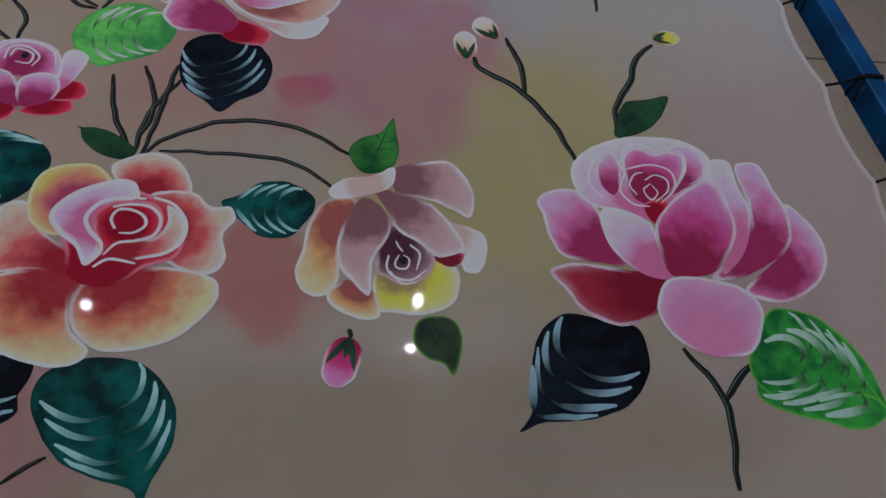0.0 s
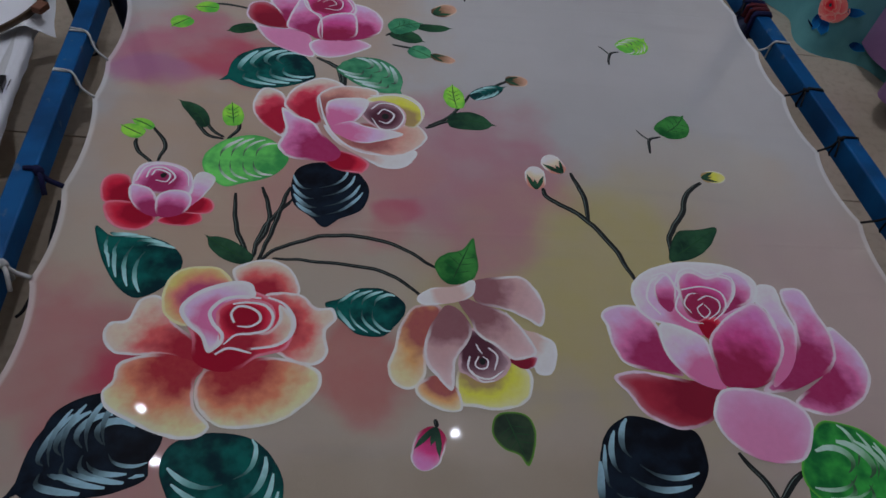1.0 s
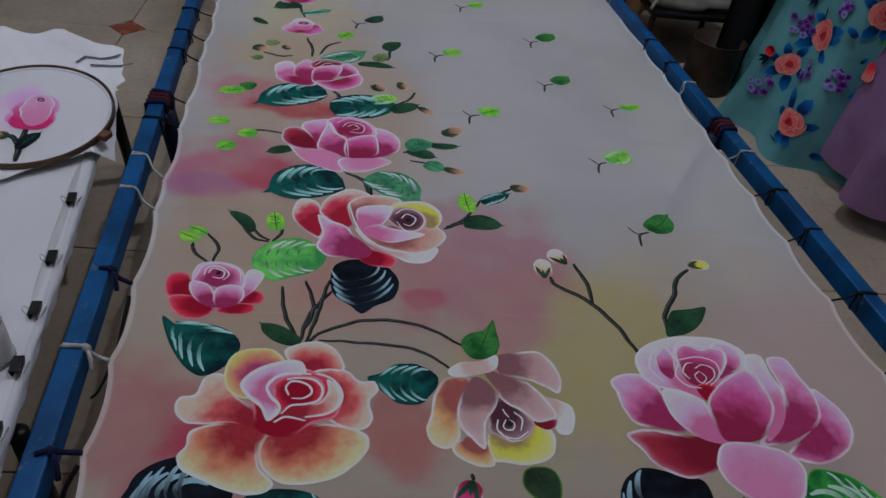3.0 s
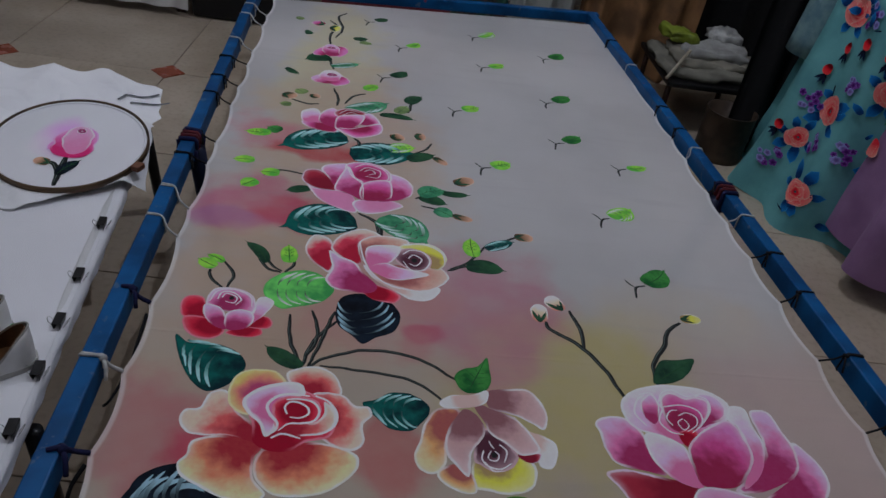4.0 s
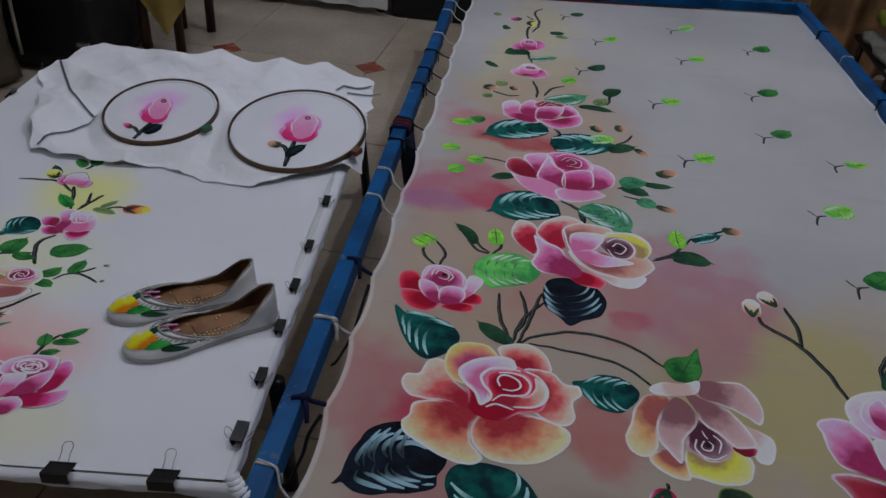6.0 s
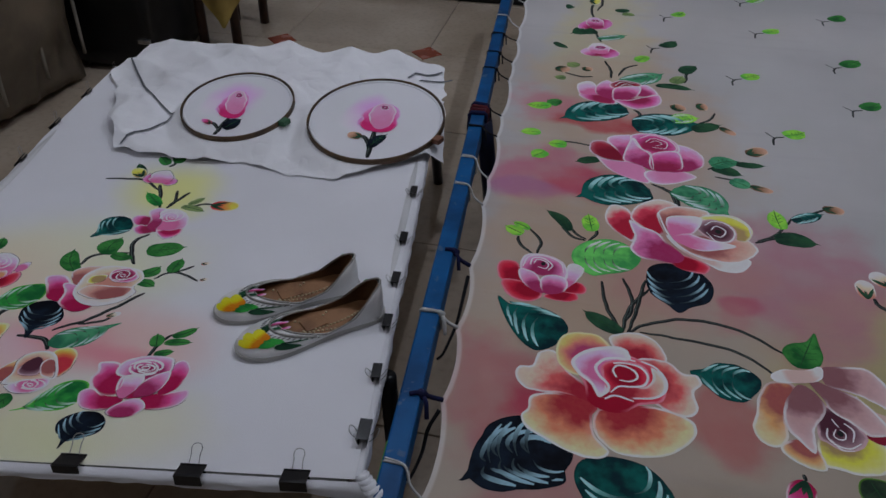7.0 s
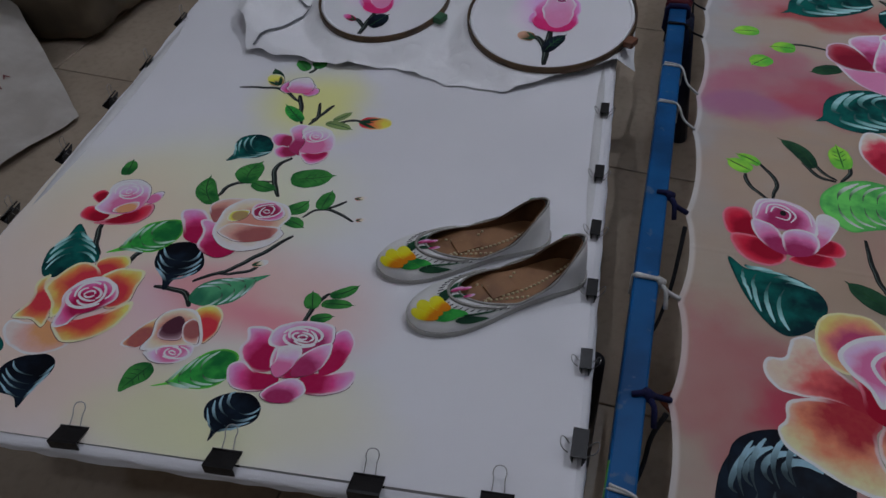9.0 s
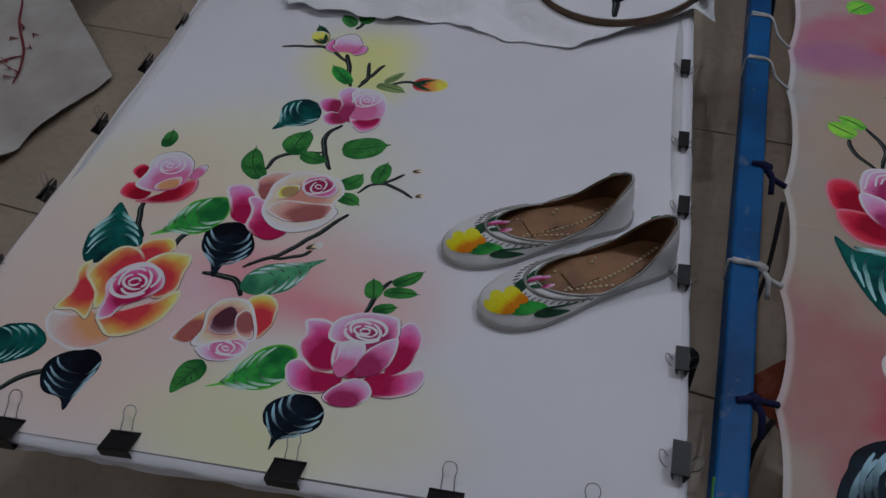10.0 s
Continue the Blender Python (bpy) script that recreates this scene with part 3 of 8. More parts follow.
DARK_STEEL = surface("dark_blue_steel", (0.008, 0.014, 0.045), 0.45, 0.3, scale=20)
LIME_PAINT = surface("lime_paint", (0.10, 0.36, 0.05), 0.5, scale=40)

BAR_W, BAR_H = 0.0152, 0.021          # half width and half height of the box section


def left_pipe(y):
    return 0.045 - 0.046 * (y - 0.5)


def right_pipe(y):
    return 1.262 - 0.074 * (y - 1.369)


def box_bar(a, b, w, h, bevel=0.003, n=24):
    """A slightly uneven box-section bar from a to b."""
    a, b = Vector(a), Vector(b)
    u = (b - a).cross(Vector((0, 0, 1))).normalized()
    profile = []
    for sx, sz in ((1, 1), (-1, 1), (-1, -1), (1, -1)):
        first, second = (sx * w, sz * (h - bevel)), (sx * (w - bevel), sz * h)
        mid = (sx * (w - 0.3 * bevel), sz * (h - 0.3 * bevel))
        profile += [first, mid, second] if sx * sz > 0 else [second, mid, first]
    k = len(profile)
    verts, faces = [], []
    for i in range(n + 1):
        c = a.lerp(b, i / n) + Vector((0.001 * wave(i * 0.4, 2), 0, 0.001 * wave(i * 0.4, 7)))
        verts += [c + u * x + Vector((0, 0, z)) for x, z in profile]
    for i in range(n):
        faces += [(i * k + q, i * k + (q + 1) % k, (i + 1) * k + (q + 1) % k, (i + 1) * k + q) for q in range(k)]
    faces += [tuple(range(k))[::-1], tuple(n * k + q for q in range(k))]
    return verts, faces


def wound(px, y, slack, twist=0.002):
    """A loop of string or rag wound once round the box bar at (px, y)."""
    w, h = BAR_W + slack, BAR_H + slack
    return [(px + x, y + twist * q, pz + z) for q, (x, z) in enumerate(((w, 0), (w, h * 0.8), (w * 0.8, h), (0, h), (-w * 0.8, h), (-w, h * 0.8), (-w, 0), (-w, -h * 0.8), (-w * 0.8, -h), (w * 0.8, -h), (w, -h * 0.8), (w, 0)))]


frame_thing = thing("stretching_rack", "blue-painted box-section steel stretching rack on low dark legs", "rack", (0.65, 1.3, 0))
pz = ZS + 0.006
far_l, far_r = (left_pipe(2.62), 2.62, pz), (right_pipe(2.80), 2.80, pz)
for name, a, b, label in (("side_bar", (left_pipe(-0.3), -0.3, pz), far_l, "chipped blue side bar"),
                          ("side_bar", (right_pipe(-0.3), -0.3, pz), far_r, "chipped blue side bar"),
                          ("cross_bar", (far_l[0] - 0.03, 2.615, pz), (far_r[0] + 0.03, 2.805, pz), "blue far cross bar"),
                          ("cross_bar", (left_pipe(-0.3) - 0.03, -0.3, pz), (right_pipe(-0.3) + 0.03, -0.3, pz), "blue near cross bar")):
    v, f = box_bar(a, b, BAR_W, BAR_H if name == "side_bar" else BAR_H - 0.003)
    mesh_part(name, v, f, BLUE, frame_thing, label, smooth=False)
for side, x0, y0 in ((1, left_pipe(1.46), 1.46), (-1, right_pipe(1.50), 1.50), (1, left_pipe(0.1), 0.1), (-1, right_pipe(0.1), 0.1)):
    v, f = tube([(x0 + side * 0.012, y0, ZS), (x0 + side * 0.045, y0 + 0.02, 0.0)], 0.02, 12)
    mesh_part("leg", v, f, DARK_STEEL, frame_thing, "dark steel leg")
    for k in range(4):
        v, f = tube(wound(x0, y0 + 0.011 * (k - 1.5), 0.003, 0.0012 * (k - 1)), 0.0052, 6)
        mesh_part("knot_cloth", v, f, RED_CLOTH if k % 3 else NAVY, frame_thing, "dark red rag wound round the bar")
v, f = tube([(left_pipe(y) - BAR_W + 0.001, y, pz + BAR_H - 0.003 - 0.03 * (0.51 - y)) for y in (0.44, 0.46, 0.49, 0.51)], 0.0024, 8, 3)
mesh_part("paint_smear", v, f, LIME_PAINT, frame_thing, "lime green paint smear")

# ---- the sari ----
LEFT_TIES = (0.15, 0.31, 0.45, 0.614, 0.764, 0.922, 1.114, 1.21, 1.39, 1.49, 1.69, 1.80, 1.95, 2.05, 2.26, 2.36, 2.53)
RIGHT_TIES = (0.15, 0.31, 0.47, 0.62, 0.767, 0.935, 1.10, 1.25, 1.39, 1.52, 1.69, 1.81, 1.97, 2.26, 2.50, 2.72)


def sag(y, ties, depth):
    for a, b in zip(ties, ties[1:]):
        if a <= y <= b:
            t = (y - a) / (b - a)
            return depth * min(1.0, ((b - a) / 0.15) ** 1.5) * (4 * t * (1 - t)) ** 0.8
    return 0.0


def sari_left(y):
    return 0.079 - 0.038 * (y - 0.6) + sag(y, LEFT_TIES, 0.011)


def sari_right(y):
    return 1.250 - 0.034 * (y - 0.7) - 0.02 * max(0, y - 2.3) - sag(y, RIGHT_TIES, 0.013)


def sari_material():
    n = Nodes("sheer_organza", 0.55)
    n.gloss()
    pos = n.place()
    warp = n.node("ShaderNodeTexNoise", {"Vector": pos, "Scale": 5.0, "Detail": 4.0})
    off = n.node("ShaderNodeVectorMath", {0: warp.outputs["Color"], 1: (0.5, 0.5, 0.5)}, operation="SUBTRACT").outputs[0]
    off = n.node("ShaderNodeVectorMath", {0: off, 3: 0.19}, operation="SCALE").outputs[0]
    p = n.node("ShaderNodeVectorMath", {0: pos, 1: off}, operation="ADD").outputs[0]
    c = n.mix(n.span(n.noise(2.2, 4.0), 0.3, 0.7), tone(140, 139, 139), tone(150, 149, 149))
    sp = n.node("ShaderNodeSeparateXYZ", {0: p})
    near = n.span(sp.outputs[1], 1.12, 0.80)
    near = n.math("MULTIPLY", near, 0.95)
    c = n.mix(near, c, tone(143, 132, 119))
    edge_noise = n.noise(9.0, 5.0)
    bleed = n.span(n.noise(16.0, 5.0), 0.2, 0.75, 0.72, 1.0)
    washes = (  # middle x, y, radius x, y, colour, strength
        (0.26, 2.05, 0.14, 0.60, (158, 150, 120), 0.8), (0.33, 1.40, 0.28, 0.62, (150, 132, 116), 0.9), (0.25, 1.00, 0.20, 0.28, (148, 128, 110), 0.8),
        (0.80, 0.80, 0.26, 0.24, (148, 138, 92), 0.85), (1.12, 0.72, 0.20, 0.34, (146, 128, 126), 0.8), (0.63, 1.00, 0.17, 0.22, (146, 102, 112), 0.9),
        (0.42, 0.98, 0.16, 0.16, (152, 112, 108), 0.7), (0.17, 1.25, 0.15, 0.11, (152, 80, 104), 0.8), (0.27, 1.24, 0.10, 0.06, (158, 50, 72), 0.7),
        (0.13, 1.20, 0.10, 0.05, (136, 92, 124), 0.7), (0.14, 1.58, 0.11, 0.10, (164, 96, 106), 0.8), (0.27, 1.51, 0.14, 0.05, (150, 48, 58), 0.9),
        (0.52, 0.90, 0.05, 0.03, (150, 66, 88), 0.7), (0.15, 0.66, 0.09, 0.15, (146, 80, 88), 0.75), (0.21, 0.62, 0.06, 0.06, (152, 40, 66), 0.8),
        (0.47, 0.655, 0.07, 0.08, (150, 78, 80), 0.75), (0.22, 0.50, 0.12, 0.10, (146, 80, 90), 0.6), (0.50, 0.86, 0.05, 0.05, (150, 104, 104), 0.6),
        (0.98, 1.02, 0.20, 0.10, (148, 140, 128), 0.6), (0.62, 0.47, 0.40, 0.10, (126, 114, 98), 0.6))
    for x, y, rx, ry, col, strength in washes:
        q = n.node("ShaderNodeVectorMath", {0: p, 1: (x, y, ZS)}, operation="SUBTRACT").outputs[0]
        q = n.node("ShaderNodeVectorMath", {0: q, 1: (1 / rx, 1 / ry, 0)}, operation="MULTIPLY").outputs[0]
        r = n.node("ShaderNodeVectorMath", {0: q}, operation="LENGTH").outputs["Value"]
        r = n.math("ADD", r, n.math("MULTIPLY", n.math("SUBTRACT", edge_noise, 0.5), 0.9))
        fac = n.math("MULTIPLY", n.span(r, 1.15, 0.55, 0.0, strength), bleed)
        c = n.mix(fac, c, tone(*col))
    at = n.node("ShaderNodeAttribute", attribute_name="pt").outputs["Color"]
    edge = n.node("ShaderNodeSeparateColor", {0: at}).outputs[1]
    hem = n.span(edge, 0.20, 0.10)
    c = n.mix(n.math("MULTIPLY", hem, 0.5), c, tone(166, 160, 158))
    weave = n.node("ShaderNodeTexWave", {"Vector": pos, "Scale": 260.0, "Distortion": 6.0, "Detail": 2.0, "Detail Scale": 4.0}).outputs["Fac"]
    crease = n.noise(7.0, 3.0, stretch=(0.5, 4.0, 1.0))
    # Crease shading is put into the colour too, as a slight darker grey
    n.colour(n.mix(n.math("MULTIPLY", n.span(crease, 0.55, 0.75), 0.12), c, tone(120, 116, 120)))
    sx = n.node("ShaderNodeSeparateXYZ", {0: pos})
    folds = n.math("MULTIPLY", weave, 0.15)
    for y0, slope in ((1.42, 0.07), (0.86, 0.02), (1.98, 0.05)):
        run = n.math("SUBTRACT", n.math("SUBTRACT", sx.outputs[1], y0), n.math("MULTIPLY", sx.outputs[0], slope))
        folds = n.math("ADD", folds, n.span(n.math("ABSOLUTE", run), 0.006, 0.0, 0.0, 0.35))
    n.bump(n.math("ADD", folds, crease), 0.55, 0.006)
    n.bsdf.inputs["Specular IOR Level"].default_value = 0.12
    clear = n.node("ShaderNodeBsdfTransparent")
    mixer = n.node("ShaderNodeMixShader")
    n.put(mixer.inputs[0], n.math("ADD", 0.74, n.math("MULTIPLY", hem, 0.16)))
    n.tree.links.new(clear.outputs[0], mixer.inputs[1])
    n.tree.links.new(n.bsdf.outputs[0], mixer.inputs[2])
    n.tree.links.new(mixer.outputs[0], n.tree.nodes["Material Output"].inputs[0])
    return n.mat


sari = thing("sari", "sheer grey organza sari painted with roses, laced to a frame", "sari", (0.65, 1.3, ZS))
SARI_MAT = sari_material()
ROWS, COLS = 260, 60


def sari_point(i, j):
    a, b = j / (COLS - 1), i / (ROWS - 1)
    y = 0.15 + b * (2.545 + 0.19 * a - 0.15)
    x0, x1 = sari_left(min(y, 2.52)), sari_right(y)
    x = x0 + (x1 - x0) * a
    return (x, y, sari_z(x, y))


v, f = grid(ROWS, COLS, sari_point)
tags = [(0.5, min(1.0, min(j / (COLS - 1), 1 - j / (COLS - 1)) * 1.2 / 0.05), 0.5, 1) for i in range(ROWS) for j in range(COLS)]
mesh_part("cloth", v, f, SARI_MAT, sari, "sheer organza with pink, olive and beige colour washes", pt=tags)
sari_paint = Paint(sari, sari_z)

# ties between cloth and pipe
for side, ties, edge_x, pipe_x in ((1, LEFT_TIES, sari_left, left_pipe), (-1, RIGHT_TIES, sari_right, right_pipe)):
    for k, y in enumerate(ties[1:-1]):
        if side > 0:
            kind = {0.614: "navy", 0.922: "navy", 1.39: "black", 1.49: "black", 1.69: "black", 1.80: "black", 1.95: "black"}.get(y, "white")
        else:
            kind = {1.39: "white", 1.69: "white", 2.26: "white"}.get(y, "black")
        mat = {"navy": NAVY, "black": BLACK_CLOTH, "white": WHITE_TAPE}[kind]
        ex, px = edge_x(y), pipe_x(y)
        wide = 0.0029 if y == 0.764 else 0.0019 if kind != "navy" else 0.0036
        dy = 0.03 * wave(y * 9, 1.0, side) + (0.02 if kind == "white" and side > 0 else 0.0)
        loop = wound(px, y + dy, 0.0012, 0.0008)
        lead = spline([(px - side * BAR_W * (0.0 if kind == "navy" else 0.9), y + dy * 1.3, pz + BAR_H + 0.001), (px + side * BAR_W * 0.9, y + dy, pz + BAR_H + 0.0015), ((px + ex) / 2 + side * 0.006, y + dy * 0.4, pz + 0.006), (ex + side * 0.004, y, ZS + 0.002)], 6)
        tie = mesh_part("tie", *tube(lead, wide, 6), mat, frame_thing, kind + " cloth tie knotted to the cloth edge")
        if kind != "navy":
            mesh_part("loop", *tube(loop, wide * 0.9, 6), mat, tie)
        if kind == "white" and y != 0.764:
            continue
        end = Vector((px + side * BAR_W * 1.1, y + dy, pz + BAR_H * 0.7))
        mesh_part("loose_end", *tube([end, end + Vector((side * 0.008, -0.012, 0.004)), end + Vector((side * 0.012, -0.026, -0.014))], wide, 6, 3), mat, tie)
        mesh_part("knot", *tube([end + Vector((-0.004, 0.004, 0.003)), end + Vector((0.004, -0.003, 0.006))], wide * 1.9, 8), mat, tie)
for y0, y1, x1 in ((0.90, 0.76, 0.056), (0.60, 0.52, 0.058)):
    bow = [(sari_left(y0) - 0.003, y0, ZS - 0.004), (0.069, y0 - 0.3 * (y0 - y1), ZS - 0.020), (0.066, y0 - 0.6 * (y0 - y1), ZS - 0.040), (x1, y1, ZS - 0.052), (x1 - 0.008, y1 - 0.015, ZS - 0.055)]
    mesh_part("loose_rag", *tube(bow, 0.0032, 8, 6, 0.6), BLACK_CLOTH, frame_thing, "black rag strip hanging from the lacing")
rose = Bloom(sari_paint, "coral-red and orange painted rose with white-rimmed petals")
rose.petal("coral", (0.351, 0.749), (0.310, 0.788), (0.325, 0.803), (0.355, 0.811), (0.380, 0.799), (0.394, 0.776), (0.395, 0.754), (0.363, 0.744), (0.332, 0.754))
rose.petal("coral", (0.364, 0.705), (0.351, 0.749), (0.374, 0.758), (0.401, 0.754), (0.420, 0.736), (0.439, 0.736), (0.445, 0.719), (0.433, 0.700), (0.437, 0.672), (0.427, 0.654), (0.402, 0.653), (0.373, 0.669), (0.351, 0.669), (0.334, 0.706))
rose.petal("coral", (0.292, 0.657), (0.231, 0.745), (0.207, 0.738), (0.200, 0.710), (0.180, 0.703), (0.178, 0.681), (0.194, 0.662), (0.215, 0.659), (0.253, 0.660), (0.296, 0.648), (0.286, 0.679), (0.254, 0.707))
rose.petal("orangeplum", (0.281, 0.743), (0.313, 0.773), (0.294, 0.793), (0.267, 0.794), (0.242, 0.784), (0.232, 0.755), (0.238, 0.721), (0.258, 0.704), (0.276, 0.707), (0.287, 0.745), (0.310, 0.763))
rose.petal("sunset", (0.272, 0.649), (0.253, 0.662), (0.219, 0.657), (0.202, 0.646), (0.202, 0.626), (0.194, 0.610), (0.203, 0.590), (0.228, 0.576), (0.265, 0.559), (0.298, 0.555), (0.315, 0.570), (0.295, 0.595), (0.291, 0.628), (0.296, 0.646))
rose.petal("sunset", (0.334, 0.652), (0.300, 0.642), (0.292, 0.619), (0.295, 0.599), (0.309, 0.580), (0.329, 0.569), (0.362, 0.570), (0.395, 0.581), (0.423, 0.608), (0.432, 0.628), (0.427, 0.646), (0.394, 0.659), (0.358, 0.660), (0.324, 0.648))
rose.petal("red", (0.303, 0.644), (0.278, 0.684), (0.285, 0.653), (0.310, 0.640), (0.335, 0.643), (0.355, 0.660), (0.387, 0.673), (0.395, 0.705), (0.386, 0.734), (0.362, 0.749), (0.316, 0.765), (0.272, 0.745), (0.269, 0.707))
rose.petal("pinkpale", (0.301, 0.716), (0.343, 0.749), (0.339, 0.764), (0.323, 0.773), (0.293, 0.763), (0.265, 0.745), (0.258, 0.726), (0.269, 0.707), (0.285, 0.693), (0.297, 0.666), (0.308, 0.674), (0.314, 0.706), (0.321, 0.737))
rose.petal("red", (0.334, 0.715), (0.351, 0.744), (0.317, 0.743), (0.300, 0.725), (0.306, 0.697), (0.315, 0.674), (0.332, 0.687), (0.364, 0.696), (0.371, 0.715), (0.367, 0.734))
rose.petal("coral", (0.322, 0.674), (0.312, 0.670), (0.321, 0.688), (0.342, 0.695), (0.364, 0.698), (0.375, 0.715), (0.374, 0.739), (0.392, 0.719), (0.392, 0.691), (0.372, 0.676), (0.344, 0.670), (0.329, 0.672))
rose.stroke(0.0019, (0.323, 0.709), (0.318, 0.722), (0.324, 0.733), (0.337, 0.733), (0.350, 0.725), (0.353, 0.713), (0.342, 0.704), (0.327, 0.704))
rose.stroke(0.0020, (0.318, 0.737), (0.336, 0.740), (0.357, 0.736), (0.368, 0.720), (0.363, 0.701), (0.346, 0.694), (0.327, 0.691), (0.315, 0.677))
rose.stroke(0.0021, (0.359, 0.749), (0.380, 0.739), (0.394, 0.716), (0.392, 0.694), (0.376, 0.678), (0.347, 0.672))
rose.stroke(0.0024, (0.351, 0.747), (0.328, 0.749), (0.306, 0.743), (0.293, 0.725), (0.298, 0.708), (0.311, 0.692), (0.311, 0.679), (0.303, 0.668))
rose.stroke(0.0027, (0.342, 0.754), (0.335, 0.768), (0.315, 0.770), (0.279, 0.755), (0.259, 0.730), (0.269, 0.707), (0.289, 0.688), (0.299, 0.666))
rose.stroke(0.0019, (0.307, 0.663), (0.322, 0.672), (0.348, 0.666))
rose = Bloom(sari_paint, "dusty mauve drooping painted rose with yellow heart")
rose.petal("dusty", (0.623, 0.779), (0.622, 0.788), (0.651, 0.796), (0.685, 0.799), (0.703, 0.780), (0.712, 0.751), (0.704, 0.719), (0.684, 0.730), (0.659, 0.743), (0.627, 0.751), (0.619, 0.763))
rose.petal("orangecream", (0.568, 0.710), (0.557, 0.748), (0.538, 0.740), (0.522, 0.710), (0.516, 0.681), (0.508, 0.654), (0.513, 0.633), (0.527, 0.623), (0.542, 0.626), (0.554, 0.646), (0.555, 0.681), (0.572, 0.717), (0.576, 0.744))
rose.petal("yellow", (0.618, 0.658), (0.593, 0.652), (0.588, 0.618), (0.593, 0.604), (0.611, 0.601), (0.640, 0.598), (0.671, 0.609), (0.683, 0.635), (0.677, 0.660), (0.647, 0.675), (0.616, 0.672))
rose.petal("orangecream", (0.574, 0.635), (0.545, 0.632), (0.540, 0.619), (0.553, 0.605), (0.575, 0.595), (0.594, 0.598), (0.591, 0.624), (0.566, 0.642))
rose.petal("palecream", (0.675, 0.704), (0.659, 0.739), (0.676, 0.716), (0.701, 0.706), (0.718, 0.693), (0.717, 0.670), (0.707, 0.649), (0.691, 0.648), (0.686, 0.660), (0.679, 0.686))
rose.petal("darkred", (0.671, 0.664), (0.656, 0.668), (0.678, 0.673), (0.693, 0.672), (0.686, 0.658), (0.670, 0.656))
rose.petal("plum", (0.616, 0.680), (0.612, 0.713), (0.642, 0.690), (0.658, 0.666), (0.647, 0.643), (0.622, 0.634), (0.602, 0.645), (0.593, 0.652), (0.598, 0.687))
rose.petal("dusty", (0.615, 0.751), (0.596, 0.763), (0.627, 0.751), (0.659, 0.738), (0.682, 0.708), (0.693, 0.680), (0.681, 0.671), (0.662, 0.668), (0.642, 0.686), (0.618, 0.705), (0.613, 0.724), (0.601, 0.748))
rose.petal("dusty", (0.588, 0.736), (0.582, 0.746), (0.601, 0.738), (0.613, 0.713), (0.607, 0.691), (0.591, 0.666), (0.585, 0.623), (0.568, 0.639), (0.554, 0.660), (0.553, 0.688), (0.563, 0.717))
rose.petal("palecream", (0.589, 0.763), (0.545, 0.757), (0.564, 0.773), (0.597, 0.778), (0.617, 0.789), (0.623, 0.784), (0.619, 0.765), (0.602, 0.754), (0.576, 0.748), (0.554, 0.746))
rose.stroke(0.0011, (0.617, 0.689), (0.620, 0.681), (0.624, 0.675))
rose.stroke(0.0015, (0.608, 0.671), (0.605, 0.655), (0.614, 0.643), (0.631, 0.640), (0.648, 0.652))
rose.stroke(0.0012, (0.619, 0.671), (0.614, 0.660), (0.618, 0.654), (0.627, 0.655), (0.630, 0.665), (0.624, 0.671))
rose.stroke(0.0014, (0.632, 0.684), (0.642, 0.672), (0.637, 0.652))
rose.stroke(0.0011, (0.608, 0.651), (0.620, 0.636), (0.636, 0.637))
rose.eye((0.623, 0.664), 0.0050)
rose = Bloom(sari_paint, "large pink painted rose with pale rims")
rose.petal("pink", (1.055, 0.648), (1.100, 0.732), (1.120, 0.715), (1.132, 0.686), (1.129, 0.654), (1.107, 0.624), (1.070, 0.603), (1.034, 0.601), (1.013, 0.619), (1.071, 0.663))
rose.petal("pink", (1.037, 0.660), (1.053, 0.789), (1.073, 0.800), (1.090, 0.793), (1.096, 0.753), (1.102, 0.728), (1.097, 0.695), (1.080, 0.667), (1.034, 0.641), (1.002, 0.631), (0.976, 0.635), (1.033, 0.680), (1.053, 0.728))
rose.petal("pinkpale", (1.015, 0.668), (1.010, 0.771), (1.015, 0.793), (1.031, 0.805), (1.049, 0.798), (1.049, 0.762), (1.053, 0.728), (1.039, 0.687), (1.018, 0.657), (0.991, 0.638), (1.011, 0.680), (1.023, 0.728), (1.021, 0.758))
rose.petal("pink", (0.852, 0.675), (0.786, 0.740), (0.803, 0.755), (0.838, 0.756), (0.860, 0.726), (0.861, 0.683), (0.877, 0.652), (0.845, 0.657), (0.806, 0.665), (0.793, 0.691), (0.790, 0.722))
rose.petal("darkred", (0.897, 0.623), (0.785, 0.647), (0.812, 0.657), (0.844, 0.653), (0.882, 0.645), (0.918, 0.637), (0.900, 0.594), (0.866, 0.578), (0.841, 0.581), (0.813, 0.599), (0.799, 0.625))
rose.petal("pinkpale", (0.929, 0.721), (0.837, 0.788), (0.857, 0.814), (0.890, 0.831), (0.930, 0.840), (0.990, 0.836), (1.022, 0.811), (1.016, 0.780), (0.990, 0.754), (0.946, 0.729), (0.920, 0.713), (0.888, 0.725), (0.854, 0.734), (0.838, 0.754))
rose.petal("pink", (0.879, 0.750), (0.870, 0.788), (0.881, 0.806), (0.895, 0.813), (0.901, 0.788), (0.886, 0.750), (0.872, 0.763))
rose.petal("pink", (0.962, 0.762), (0.970, 0.820), (1.002, 0.823), (1.015, 0.802), (1.007, 0.775), (0.976, 0.758), (0.956, 0.754))
rose.petal("magenta", (0.930, 0.750), (0.904, 0.793), (0.915, 0.817), (0.933, 0.822), (0.950, 0.813), (0.970, 0.817), (0.987, 0.811), (0.985, 0.788), (0.965, 0.758), (0.933, 0.736), (0.907, 0.746))
